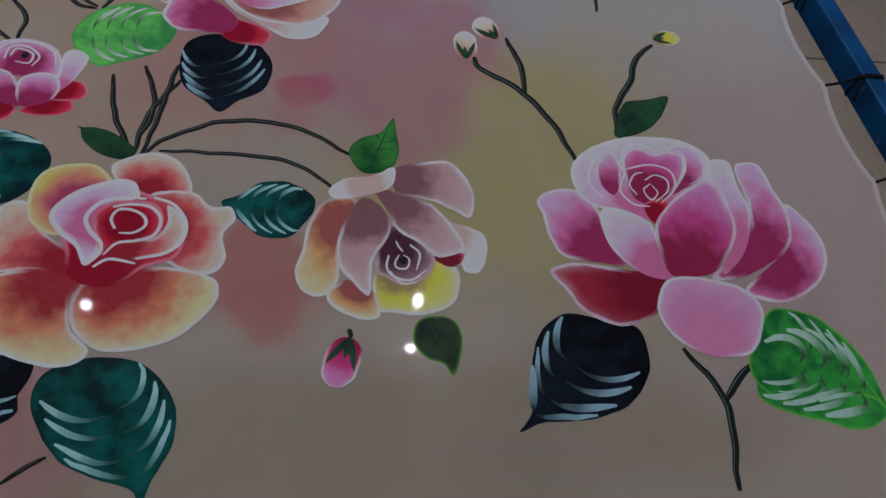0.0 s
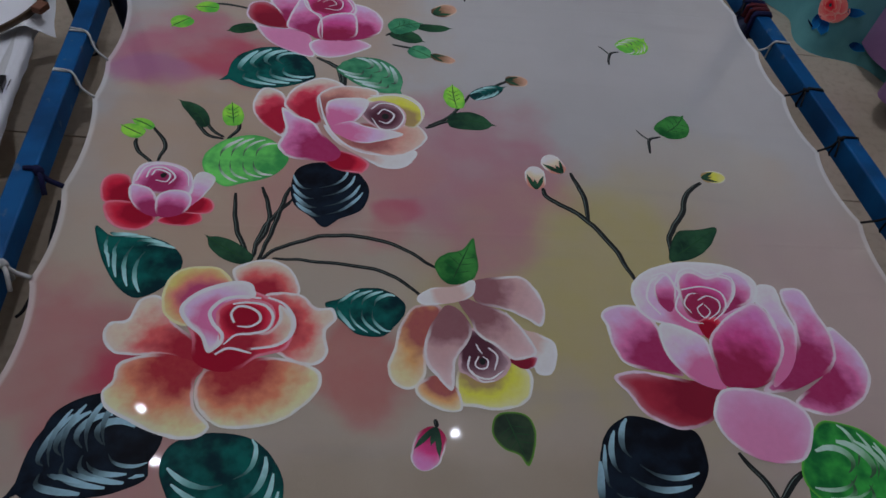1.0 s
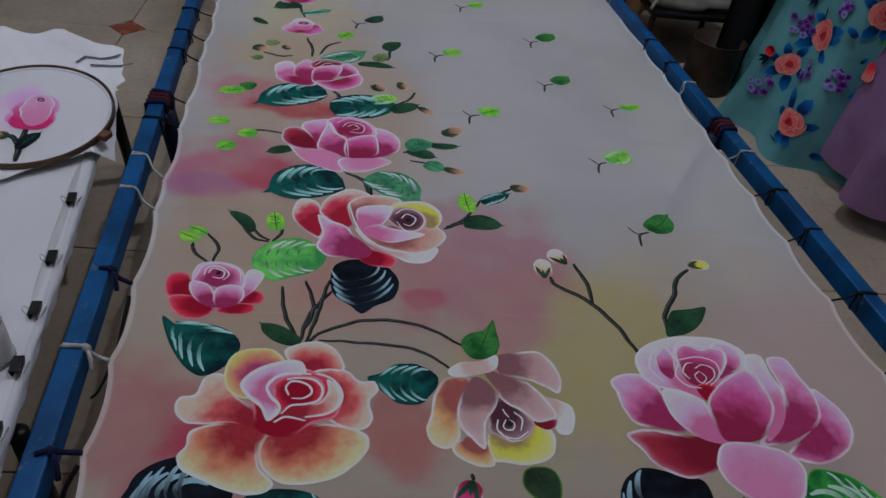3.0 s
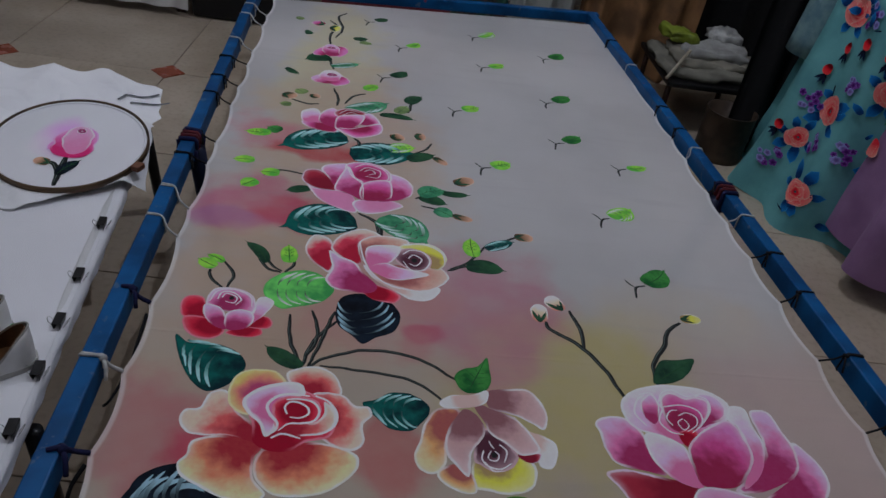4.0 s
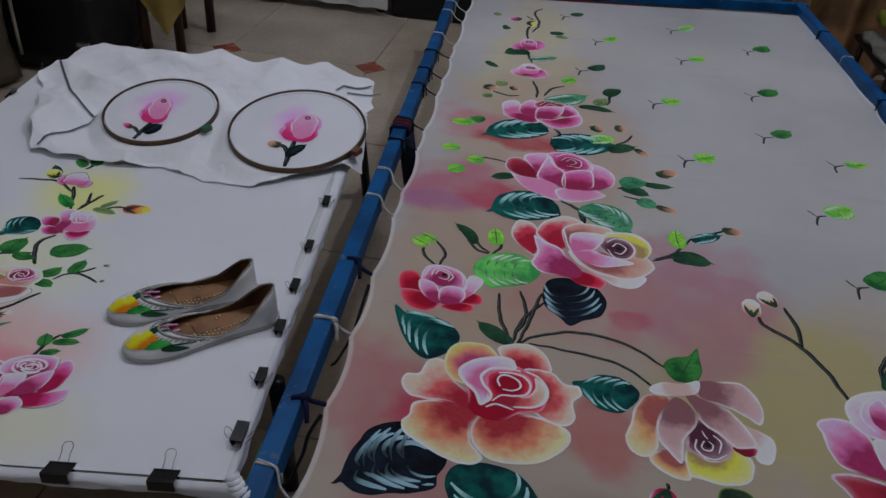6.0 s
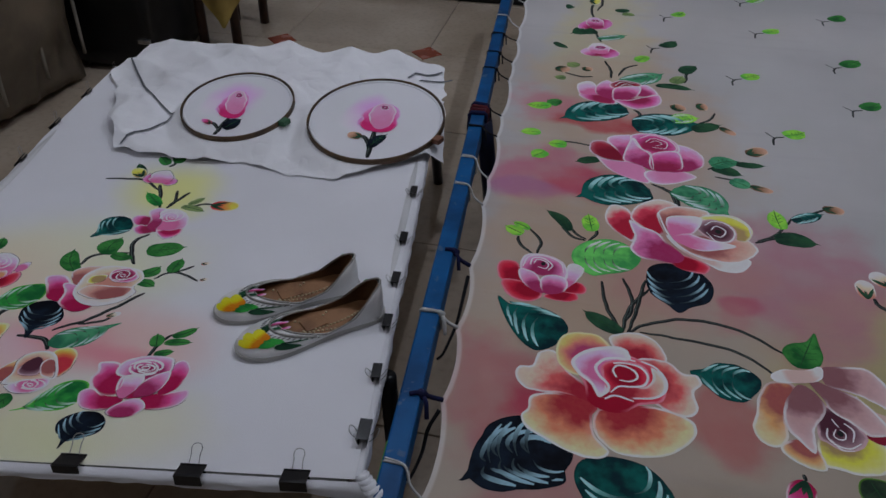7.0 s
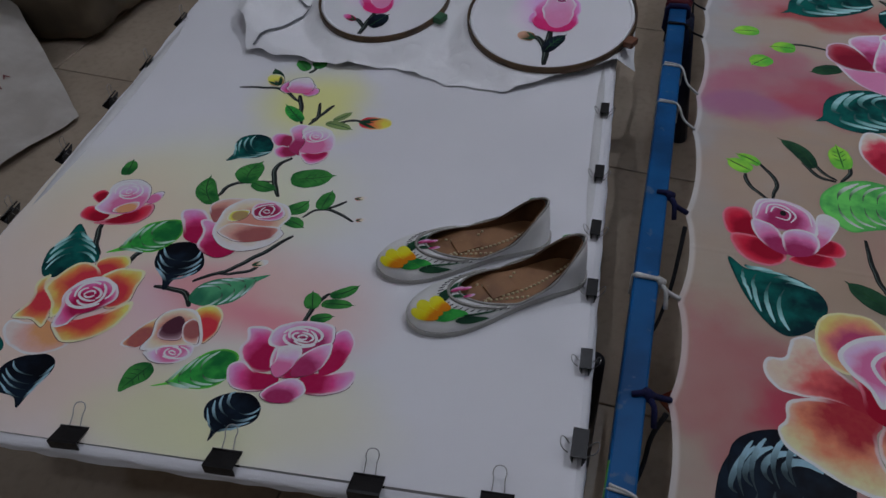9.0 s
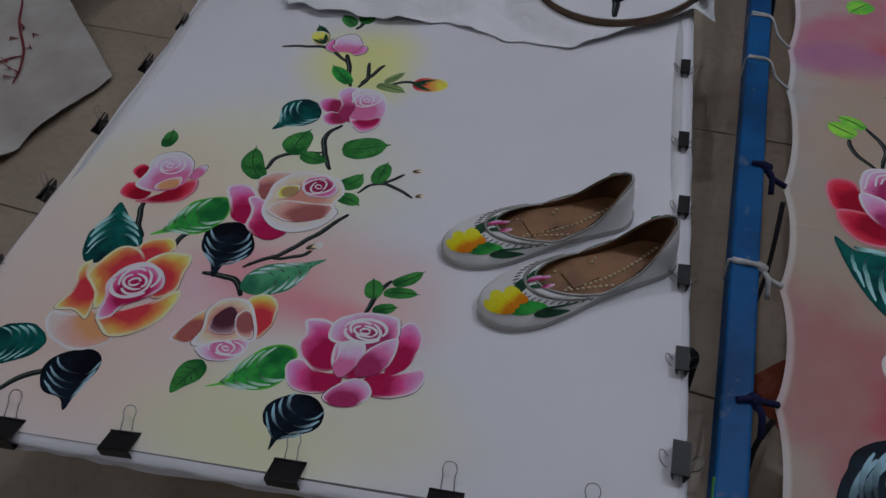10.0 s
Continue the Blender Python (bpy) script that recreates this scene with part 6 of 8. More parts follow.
outlined_leaf(sheet_paint, "plain", (-0.496, 0.485), (-0.511, 0.44), (-0.511, 0.44), (-0.519, 0.463), (-0.515, 0.479), (-0.501, 0.486), (-0.489, 0.479), (-0.488, 0.465), (-0.5, 0.45))
outlined_leaf(sheet_paint, "green", (-0.402, 0.513), (-0.479, 0.458), (-0.479, 0.457), (-0.461, 0.471), (-0.455, 0.497), (-0.44, 0.521), (-0.417, 0.53), (-0.401, 0.521), (-0.4, 0.491), (-0.414, 0.473), (-0.437, 0.466), (-0.457, 0.465))
outlined_leaf(sheet_paint, "black", (-0.359, 0.481), (-0.378, 0.413), (-0.378, 0.412), (-0.383, 0.428), (-0.399, 0.439), (-0.403, 0.458), (-0.388, 0.473), (-0.365, 0.48), (-0.345, 0.469), (-0.341, 0.45), (-0.356, 0.436), (-0.373, 0.427))
outlined_leaf(sheet_paint, "black", (-0.62, 0.459), (-0.608, 0.389), (-0.608, 0.388), (-0.622, 0.399), (-0.647, 0.402), (-0.664, 0.42), (-0.665, 0.438), (-0.648, 0.455), (-0.626, 0.462), (-0.609, 0.455), (-0.604, 0.438), (-0.608, 0.414))
outlined_leaf(sheet_paint, "teal", (-0.753, 0.433), (-0.688, 0.458), (-0.754, 0.456), (-0.738, 0.468), (-0.714, 0.472), (-0.688, 0.459), (-0.689, 0.439), (-0.707, 0.422), (-0.724, 0.415), (-0.753, 0.43))
outlined_leaf(sheet_paint, "teal", (-0.59, 0.952), (-0.635, 0.886), (-0.635, 0.884), (-0.635, 0.907), (-0.647, 0.94), (-0.639, 0.961), (-0.616, 0.972), (-0.593, 0.96), (-0.582, 0.933), (-0.594, 0.91), (-0.617, 0.9))
painted_leaf(sheet_paint, "plain", -0.572, 0.839, -0.581, 0.900, 0.030, 0.011, 0.43)
painted_leaf(sheet_paint, "plain", -0.516, 0.872, -0.455, 0.899, 0.024, 0.028, 0.48)
painted_leaf(sheet_paint, "plain", -0.566, 0.845, -0.523, 0.840, 0.010, 0.016, 0.44)
painted_leaf(sheet_paint, "plain", -0.590, 0.774, -0.631, 0.838, 0.026, 0.006, 0.43)
painted_leaf(sheet_paint, "plain", -0.756, 0.794, -0.767, 0.833, 0.010, 0.012, 0.40)
painted_leaf(sheet_paint, "plain", -0.486, 0.790, -0.462, 0.826, 0.006, 0.024, 0.45)
painted_leaf(sheet_paint, "plain", -0.477, 0.773, -0.439, 0.762, 0.015, 0.008, 0.41)
painted_leaf(sheet_paint, "plain", -0.434, 0.810, -0.438, 0.859, 0.014, 0.012, 0.46)
painted_leaf(sheet_paint, "plain", -0.353, 0.617, -0.365, 0.645, 0.011, 0.011, 0.52)
painted_leaf(sheet_paint, "plain", -0.341, 0.643, -0.313, 0.671, 0.006, 0.012, 0.47)
painted_leaf(sheet_paint, "plain", -0.346, 0.628, -0.306, 0.636, 0.010, 0.007, 0.49)
painted_leaf(sheet_paint, "plain", -0.348, 0.600, -0.322, 0.612, 0.008, 0.008, 0.57)
painted_leaf(sheet_paint, "green", -0.575, 1.029, -0.619, 1.065, 0.013, 0.012, 0.45)
painted_leaf(sheet_paint, "plain", -0.627, 1.169, -0.656, 1.193, 0.011, 0.013, 0.54)
painted_leaf(sheet_paint, "plain", -0.622, 1.183, -0.604, 1.206, 0.013, 0.014, 0.50)
painted_leaf(sheet_paint, "olive", -0.523, 1.047, -0.501, 1.078, 0.007, 0.008, 0.48)
painted_leaf(sheet_paint, "olive", -0.533, 1.038, -0.483, 1.030, 0.013, 0.007, 0.51)
painted_leaf(sheet_paint, "dark", -0.656, 1.120, -0.687, 1.154, 0.010, 0.010, 0.52)
painted_stem(sheet_paint, 0.0024, [(-0.677, 0.626), (-0.704, 0.656), (-0.718, 0.693)])
painted_stem(sheet_paint, 0.0024, [(-0.628, 0.615), (-0.628, 0.646), (-0.615, 0.672)])
painted_stem(sheet_paint, 0.0022, [(-0.525, 0.619), (-0.485, 0.661), (-0.461, 0.706), (-0.442, 0.742)])
painted_stem(sheet_paint, 0.0017, [(-0.499, 0.642), (-0.467, 0.656), (-0.455, 0.678)])
painted_stem(sheet_paint, 0.0024, [(-0.510, 0.823), (-0.537, 0.858), (-0.552, 0.898), (-0.542, 0.929)])
painted_stem(sheet_paint, 0.0021, [(-0.597, 0.795), (-0.588, 0.834), (-0.537, 0.858)])
painted_stem(sheet_paint, 0.0024, [(-0.572, 1.023), (-0.598, 1.076), (-0.610, 1.099)])
painted_stem(sheet_paint, 0.0020, [(-0.600, 1.080), (-0.634, 1.096), (-0.659, 1.104), (-0.721, 1.082)])
painted_stem(sheet_paint, 0.0020, [(-0.559, 1.026), (-0.554, 1.051), (-0.566, 1.090)])
painted_stem(sheet_paint, 0.0020, [(-0.559, 1.037), (-0.547, 1.068), (-0.540, 1.088)])
painted_stem(sheet_paint, 0.0018, [(-0.525, 1.040), (-0.492, 1.055), (-0.474, 1.057)])
painted_stem(sheet_paint, 0.0020, [(-0.621, 1.162), (-0.617, 1.184), (-0.649, 1.220)])
painted_stem(sheet_paint, 0.0017, [(-0.450, 0.786), (-0.436, 0.810), (-0.410, 0.809), (-0.376, 0.795)])
painted_stem(sheet_paint, 0.0018, [(-0.428, 0.812), (-0.406, 0.839)])
painted_stem(sheet_paint, 0.0019, [(-0.354, 0.590), (-0.353, 0.621), (-0.343, 0.647)])
painted_stem(sheet_paint, 0.0024, [(-0.568, 0.597), (-0.529, 0.599), (-0.505, 0.578)])
painted_stem(sheet_paint, 0.0022, [(-0.700, 0.382), (-0.678, 0.411), (-0.644, 0.437)])
painted_bud(sheet_paint, "orange", -0.478, 1.055, -0.420, 1.057, 0.018, 0.018, 0.50)
painted_bud(sheet_paint, "gold", -0.657, 1.112, -0.686, 1.135, 0.014, 0.017, 0.63)
painted_bud(sheet_paint, "white", -0.397, 0.848, -0.379, 0.856, 0.004, 0.007, 0.41)
painted_bud(sheet_paint, "white", -0.373, 0.797, -0.359, 0.803, 0.005, 0.005, 0.40)
painted_bud(sheet_paint, "white", -0.467, 0.669, -0.449, 0.682, 0.006, 0.007, 0.49)

# ---- binder clips ----
CLIP_BLACK = surface("black_clip_steel", (0.012, 0.011, 0.012), 0.35, 0.1, scale=60)
WIRE = surface("nickel_wire", (0.45, 0.44, 0.43), 0.3, 1.0)


def binder_clip(splayed=False):
    """Mouth along x, jaws reaching towards +y over the sheet, spine at -y."""
    clip = thing("binder_clip", "black steel binder clip with wire handles biting the sheet's hem", "clip", group="binder clips round the sheet")
    w = 0.0205
    bm = bmesh.new()
    prof = [(0.0165, 0.0016), (-0.010, 0.0085), (-0.0125, 0.0085), (-0.0125, -0.0085), (-0.010, -0.0085), (0.0165, -0.0030),
            (0.0165, -0.0042), (-0.0105, -0.0100), (-0.0140, -0.0100), (-0.0140, 0.0100), (-0.0105, 0.0100), (0.0165, 0.0030)]
    rows = [[bm.verts.new((x, y, z)) for y, z in prof] for x in (-w, w)]
    k = len(prof)
    for i in range(k):
        bm.faces.new((rows[0][i], rows[0][(i + 1) % k], rows[1][(i + 1) % k], rows[1][i]))
    for row, order in ((rows[0], 1), (rows[1], -1)):
        for a, b in ((0, 11), (1, 10), (2, 9), (3, 8), (4, 7)):
            n = a + 1
            bm.faces.new([row[a], row[b], row[b - 1], row[n]][::order])
    bmesh.ops.recalc_face_normals(bm, faces=bm.faces)
    part("body", bm, CLIP_BLACK, clip)
    for z, tilt in ((1, 0.55), (-1, -1.2)):
        root, up = Vector((0, 0.0165, 0.0032 * z)), Vector((0, math.cos(tilt), math.sin(tilt)))
        side = Vector((1, 0, 0))
        pts = [root - side * 0.008 - up * 0.002, root - side * 0.007 + up * 0.016, root - side * 0.0085 + up * 0.024, root - side * 0.006 + up * 0.031,
               root + up * 0.033, root + side * 0.006 + up * 0.031, root + side * 0.0085 + up * 0.024, root + side * 0.007 + up * 0.016, root + side * 0.008 - up * 0.002]
        if splayed:
            pts = [Vector((p.x, 0.0165 - 0.92 * (q := (p - root).dot(up)), z * (0.0035 + 0.62 * q))) for p in pts]
        elif z < 0:
            pts = [Vector((p.x, 0.0165 - (p.y - 0.0165) * 0.4 - 0.002, p.z)) for p in pts]
        mesh_part("handle", *tube(pts, 0.0007, 6, 4), WIRE, clip, "nickel wire handle")
    for z in (1, -1):
        mesh_part("lip", *tube([(-w, 0.0165, 0.0030 * z), (w, 0.0165, 0.0030 * z)], 0.0016, 8), CLIP_BLACK, clip)
    return clip


models = {}
spots = [(x, y, 8) for x, y in ((-0.655, 0.352), (-0.526, 0.377), (-0.350, 0.399), (-0.196, 0.415), (-0.067, 0.433))]
spots += [(x, y, 96) for x, y in ((-0.000, 0.514), (-0.013, 0.624), (-0.026, 0.735), (-0.041, 0.846), (-0.057, 0.969), (-0.076, 1.134))]
spots += [(x, y, -82) for x, y in ((-0.829, 0.533), (-0.857, 0.668), (-0.879, 0.814), (-0.905, 0.970), (-0.913, 1.092), (-0.944, 1.258), (-0.969, 1.426), (-0.976, 1.557))]
for k, (x, y, turn) in enumerate(spots):
    z = sheet_z(x, y) - 0.001
    upright = turn == 96
    scale = 0.9 if turn == 8 else 0.82 if upright else 0.76
    m = pose(x, y, z, 0, 0, turn + 5 * wave(k * 1.7, 2))
    if upright:
        m = m @ pose(0, 0.002, 0.003, -90 + 10 * wave(k * 2.3, 6))
    else:
        m = m @ pose(0, -0.004, 0, -6 if turn == 8 else (52 + 6 * wave(k * 2.3, 6)))
    m = m @ Matrix.Scale(scale, 4)
    if upright not in models:
        models[upright] = binder_clip(upright)
        models[upright].matrix_basis = m
    else:
        copy_thing(models[upright], m)


# ---- a pair of flat embroidered shoes ----
def shoe_leather():
    n = Nodes("silver_leather", 0.34)
    c = n.mix(n.span(n.noise(18.0, 4.0), 0.35, 0.7), (0.72, 0.72, 0.71, 1), (0.85, 0.85, 0.83, 1))
    n.colour(c)
    n.bump(n.noise(260.0, 2.0), 0.25, 0.001)
    return n.mat


LEATHER = shoe_leather()
LINING = surface("dark_tan_lining", (0.17, 0.083, 0.038), 0.5, vary=0.4, scale=24)
TAN = surface("tan_leather", (0.33, 0.165, 0.075), 0.5, vary=0.45, scale=30, second=(0.19, 0.088, 0.04, 1))
SOLE = surface("pale_sole", (0.52, 0.51, 0.48), 0.6)
CORD_SILVER = surface("silver_cord", (0.42, 0.41, 0.38), 0.35, 0.5, scale=300)
THREAD = surface("gold_thread", (0.78, 0.66, 0.42), 0.5)
SHOE_L = 0.232


def shoe_outline(u):
    """Half width of the sole: narrow heel, broad ball and a round toe."""
    t = min(1.0, max(0.0, (u - 0.32) / 0.42))
    w = 0.0275 + 0.0125 * t * t * (3 - 2 * t)
    if u < 0.13:
        w *= math.sqrt(max(0.0, 1 - ((0.13 - u) / 0.13) ** 2))
    if u > 0.72:
        w *= math.sqrt(max(0.0, 1 - ((u - 0.72) / 0.28) ** 2.2))
    return w


def shoe_surface(phi, t, scale=1.0):
    """The upper: phi runs round from the heel over the toe, t rises from the welt to the opening."""
    u = 0.5 - 0.5 * math.cos(phi)
    side = 1 if math.sin(phi) >= 0 else -1
    ox, oy = u * SHOE_L, side * shoe_outline(u)
    ux = 0.3675 - 0.3525 * math.cos(phi)
    rx, ry = ux * SHOE_L, math.sin(phi) * float(np.interp(ux, (0, 0.15, 0.45, 0.72), (0.024, 0.0275, 0.032, 0.034)))
    rz = float(np.interp(ux, (0.015, 0.09, 0.24, 0.44, 0.72), (0.062, 0.053, 0.023, 0.0135, 0.030)))
    p = 1 - math.cos(t * math.pi / 2)
    z = 0.007 + (rz - 0.007) * math.sin(t * math.pi / 2)
    cx = 0.5 * SHOE_L
    return Vector((ox + (rx - ox) * p, oy + (ry - oy) * p, z)) if scale == 1 else Vector((cx + (ox + (rx - ox) * p - cx) * scale, (oy + (ry - oy) * p) * scale, z))


def shoe_decal(name, blade_data, mat, parent, label=""):
    v, f, p = blade_data
    out = []
    for a, b, z in v:
        a, b = -1.1 * a - 0.22 if a < 1.5 else a * 1.35 + 0.10, 0.54 + (b - 0.40) * 1.12
        c = shoe_surface(math.pi + a, b)
        nrm = (shoe_surface(math.pi + a + 0.02, b) - c).cross(shoe_surface(math.pi + a, b + 0.02) - c).normalized()
        if nrm.z < 0:
            nrm = -nrm
        out.append(c + nrm * (0.0009 + z * 2.0))
    mesh_part(name, out, f, mat, parent, label, pt=p)


def flat_shoe(label):
    shoe = thing("flat_shoe", label, "shoe", group="pair of flat shoes")
    n, k = 72, 12
    verts = [shoe_surface(2 * math.pi * i / n, j / k) for i in range(n) for j in range(k + 1)]
    faces = [(i * (k + 1) + j, ((i + 1) % n) * (k + 1) + j, ((i + 1) % n) * (k + 1) + j + 1, i * (k + 1) + j + 1) for i in range(n) for j in range(k)]
    upper = mesh_part("upper", verts, faces, LEATHER, shoe, "pearly silver leather upper")
    verts = [shoe_surface(2 * math.pi * i / n, 1 - 0.97 * j / k, 0.955) + Vector((0, 0, -0.0008)) for i in range(n) for j in range(k + 1)]
    mesh_part("lining", verts, faces, LINING, shoe, "brown leather lining")
    ring = [(shoe_surface(2 * math.pi * i / n, 0).x, shoe_surface(2 * math.pi * i / n, 0).y) for i in range(n)]
    for name, mat, z0, z1, s in (("sole", SOLE, 0.0, 0.0075, 1.02), ("insole", TAN, 0.0076, 0.0098, 0.94)):
        c = 0.5 * SHOE_L
        verts = [(c + (x - c) * s, y * s, z) for z in (z0, z1) for x, y in ring]
        faces2 = [(i, (i + 1) % n, n + (i + 1) % n, n + i) for i in range(n)] + [tuple(range(n))[::-1], tuple(range(n, 2 * n))]
        mesh_part(name, verts, faces2, mat, shoe, smooth=False)
    rim = [shoe_surface(2 * math.pi * i / n, 1.0) for i in range(n + 1)]
    mesh_part("piping", *tube(rim, 0.0016, 8), CORD_SILVER, shoe, "silver cord piping round the opening")
    front = [shoe_surface(math.pi + a, 0.88) + Vector((0, 0, 0.0006)) for a in np.linspace(-1.25, 1.25, 30)]
    mesh_part("braid", *tube(front, 0.0021, 8), CORD_SILVER, shoe, "twisted silver braid")
    ticks = []
    for a in np.linspace(-1.35, 1.35, 26):
        ticks.append(tube([shoe_surface(math.pi + a, 0.74) + Vector((0, 0, 0.0006)), shoe_surface(math.pi + a, 0.81) + Vector((0, 0, 0.0006))], 0.0005, 5))
    mesh_part("edge_stitch", *merged(*ticks), STEM, shoe, "short dark stitches beside the opening")
    beads = []
    for k2 in range(20):
        t = k2 / 19
        x = 0.015 + 0.115 * t
        beads.append(tube([(x, 0.012 * math.sin(t * 2.6) - 0.008 + 0.010 * t, 0.0103), (x + 0.0032, 0.012 * math.sin(t * 2.6) - 0.008 + 0.010 * t, 0.0106)], 0.0017, 5))
    for k2 in range(9):
        t = k2 / 8
        beads.append(tube([(0.085 + 0.05 * t, -0.02 + 0.012 * math.sin(t * 3), 0.0103), (0.088 + 0.05 * t, -0.02 + 0.012 * math.sin(t * 3), 0.0106)], 0.0017, 5))
        beads.append(tube([(0.085 + 0.05 * t, 0.022 - 0.012 * t, 0.0103), (0.088 + 0.05 * t, 0.022 - 0.012 * t, 0.0106)], 0.0017, 5))
    mesh_part("stitching", *merged(*beads), THREAD, shoe, "gold dashes stitched into the insole")
    bm = bmesh.new()
    box(bm, 0.095, -0.019, 0.0102, 0.130, 0.010, 0.0122, 0.0009, 8)
    part("insole_flap", bm, TAN, shoe, "raised leather tab")
    deco = Paint(None, lambda x, y: 0.0)
    for kind, args in (("green", (0.10, 0.46, 0.60, 0.52, 0.10, 0.10, 0.4)), ("green", (0.12, 0.36, 0.52, 0.40, 0.09, 0.09, 0.4)), ("dark", (0.50, 0.42, 0.98, 0.26, 0.11, 0.11, 0.4)),
                       ("dark", (0.52, 0.48, 0.92, 0.62, 0.035, 0.035, 0.4)), ("dark", (-0.05, 0.60, -0.46, 0.74, 0.08, 0.08, 0.4)), ("dark", (-0.10, 0.72, 0.10, 0.86, 0.05, 0.05, 0.4)),
                       ("dark", (-0.30, 0.78, -0.62, 0.80, 0.05, 0.05, 0.4)), ("green", (1.86, 0.35, 1.80, 0.72, 0.06, 0.06, 0.4)), ("dark", (1.92, 0.45, 2.02, 0.70, 0.04, 0.04, 0.4))):
        shoe_decal("painted_leaf", blade(deco, *args, True, 0.02), LEAF[kind][0], upper, "green painted leaf")
    for scheme, args in (("lemon", (0.24, 0.42, -0.36, 0.34, 0.10, 0.10, 0.5)), ("lemon", (0.24, 0.53, -0.30, 0.53, 0.085, 0.085, 0.5)), ("lemon", (0.26, 0.34, -0.26, 0.18, 0.09, 0.09, 0.5)),
                         ("pink", (-0.20, 0.76, -0.34, 0.84, 0.07, 0.07, 0.5)), ("pink", (-0.16, 0.84, -0.24, 0.94, 0.06, 0.06, 0.5)), ("pink", (0.06, 0.80, 0.16, 0.90, 0.05, 0.05, 0.5))):
        shoe_decal("painted_flower", blade(deco, *args, False, 0.03), PETALS[scheme], upper, "yellow painted rosebud")
    return shoe


for toe, heel, label in (((-0.229, 0.626), (-0.045, 0.768), "silver leather flat shoe with painted yellow rosebud and brown lining"),
                         ((-0.300, 0.704), (-0.102, 0.826), "silver flat shoe with yellow rosebud, beside its pair")):
    turn = math.degrees(math.atan2(toe[1] - heel[1], toe[0] - heel[0]))
    dip = math.degrees(math.atan2(sheet_z(*toe) - sheet_z(*heel), SHOE_L))
    s = flat_shoe(label)
    s.matrix_basis = pose(heel[0], heel[1], sheet_z(*heel) + 0.0022, 0, -dip, turn)

# ---- crumpled cloth with two embroidery hoops ----
HOOPS = (((-0.217, 1.366), 0.152, 0.320), ((-0.547, 1.372), 0.128, 0.316))
TIP = math.tan(radians(8.0))


def hoop_plane(k):
    (cx, cy), r, zc = HOOPS[k]
    return lambda x, y: zc + (y - cy) * TIP


def rag_z(x, y):
    fold = 0.60 * (0.5 - abs(wave(x * 3.4 + 0.9 * y, y * 2.6 - x, 2.0))) + 0.50 * (0.4 - abs(wave(x * 7 + 4 * y, y * 4 - 2 * x, 5.0))) + 0.16 * (0.35 - abs(wave(x * 10 + 7 * y, y * 6 - 4 * x, 8.0)))
    hump = 0.045 * math.exp(-((y - 1.64) / 0.13) ** 2) * (0.75 + 0.35 * math.exp(-((x + 0.42) / 0.22) ** 2) + 0.15 * wave(x * 3, 1.0, 9.0)) * min(1, max(0, (-0.07 - x) / 0.15)) * min(1, max(0, (x + 0.97) / 0.2))
    drop = -0.22 * max(0, y - 1.72)
    z = sheet_z(x, min(y, 1.6)) + 0.003 + 0.085 * max(0.0, fold) ** 1.3 * min(1, (y - 1.14) / 0.12) + hump + drop
    for k, ((cx, cy), r, zc) in enumerate(HOOPS):
        d = math.hypot(x - cx, (y - cy) / 1.01) / r
        if d < 1.3:
            w = min(1, max(0, (1.3 - d) / 0.25))
            z = z * (1 - w) + (hoop_plane(k)(x, y) - 0.007) * w
    return z


def rag_point(i, j):
    a, b = j / 109, i / 89
    y0 = float(np.interp(a, (0, 0.24, 0.41, 0.56, 0.72, 0.79, 0.92, 1.0), (1.18, 1.19, 1.21, 1.18, 1.165, 1.20, 1.26, 1.30))) + 0.012 * wave(a * 17, 1.0)
    y1 = 1.71 + 0.02 * wave(a * 2.5, 9.0)
    y = y0 + (y1 - y0) * b
    left = -0.755 - 0.20 * min(1, b * 1.5) + 0.03 * wave(b * 7, 4.0)
    right = -0.050 + 0.010 * wave(b * 8, 6.0) - 0.08 * b
    x = left + (right - left) * a
    over = max(0, x + 0.085) * 1.1
    return (x, y, max(rag_z(x, y) - over, 0.05))


rag = thing("crumpled_cloth", "crumpled white cotton cloth heaped over the sheet's far end", "cloth", (-0.45, 1.5, 0.3))
v, f = grid(90, 110, rag_point)
mesh_part("cloth_body", v, f, white_material("crumpled_cotton", base=(0.90, 0.90, 0.92), crumple=0.024), rag)
rag_paint = Paint(rag, lambda x, y: rag_z(x, y) + 0.003)
GREY_PIPING = surface("grey_piping", (0.16, 0.17, 0.19), 0.8, scale=60)
for pts in (((-0.925, 1.57), (-0.86, 1.49), (-0.80, 1.42), (-0.70, 1.345)), ((-0.695, 1.345), (-0.72, 1.28), (-0.745, 1.19)), ((-0.17, 1.60), (-0.13, 1.64), (-0.10, 1.67)), ((-0.20, 1.605), (-0.16, 1.65), (-0.13, 1.69))):
    path = [(p.x, p.y) for p in spline([(x, y, 0) for x, y in pts], 8)]
    strokes_mesh("piping", [ribbon(rag_paint, path, 0.0028, 0.8)], GREY_PIPING, rag, "thin grey hem piping")

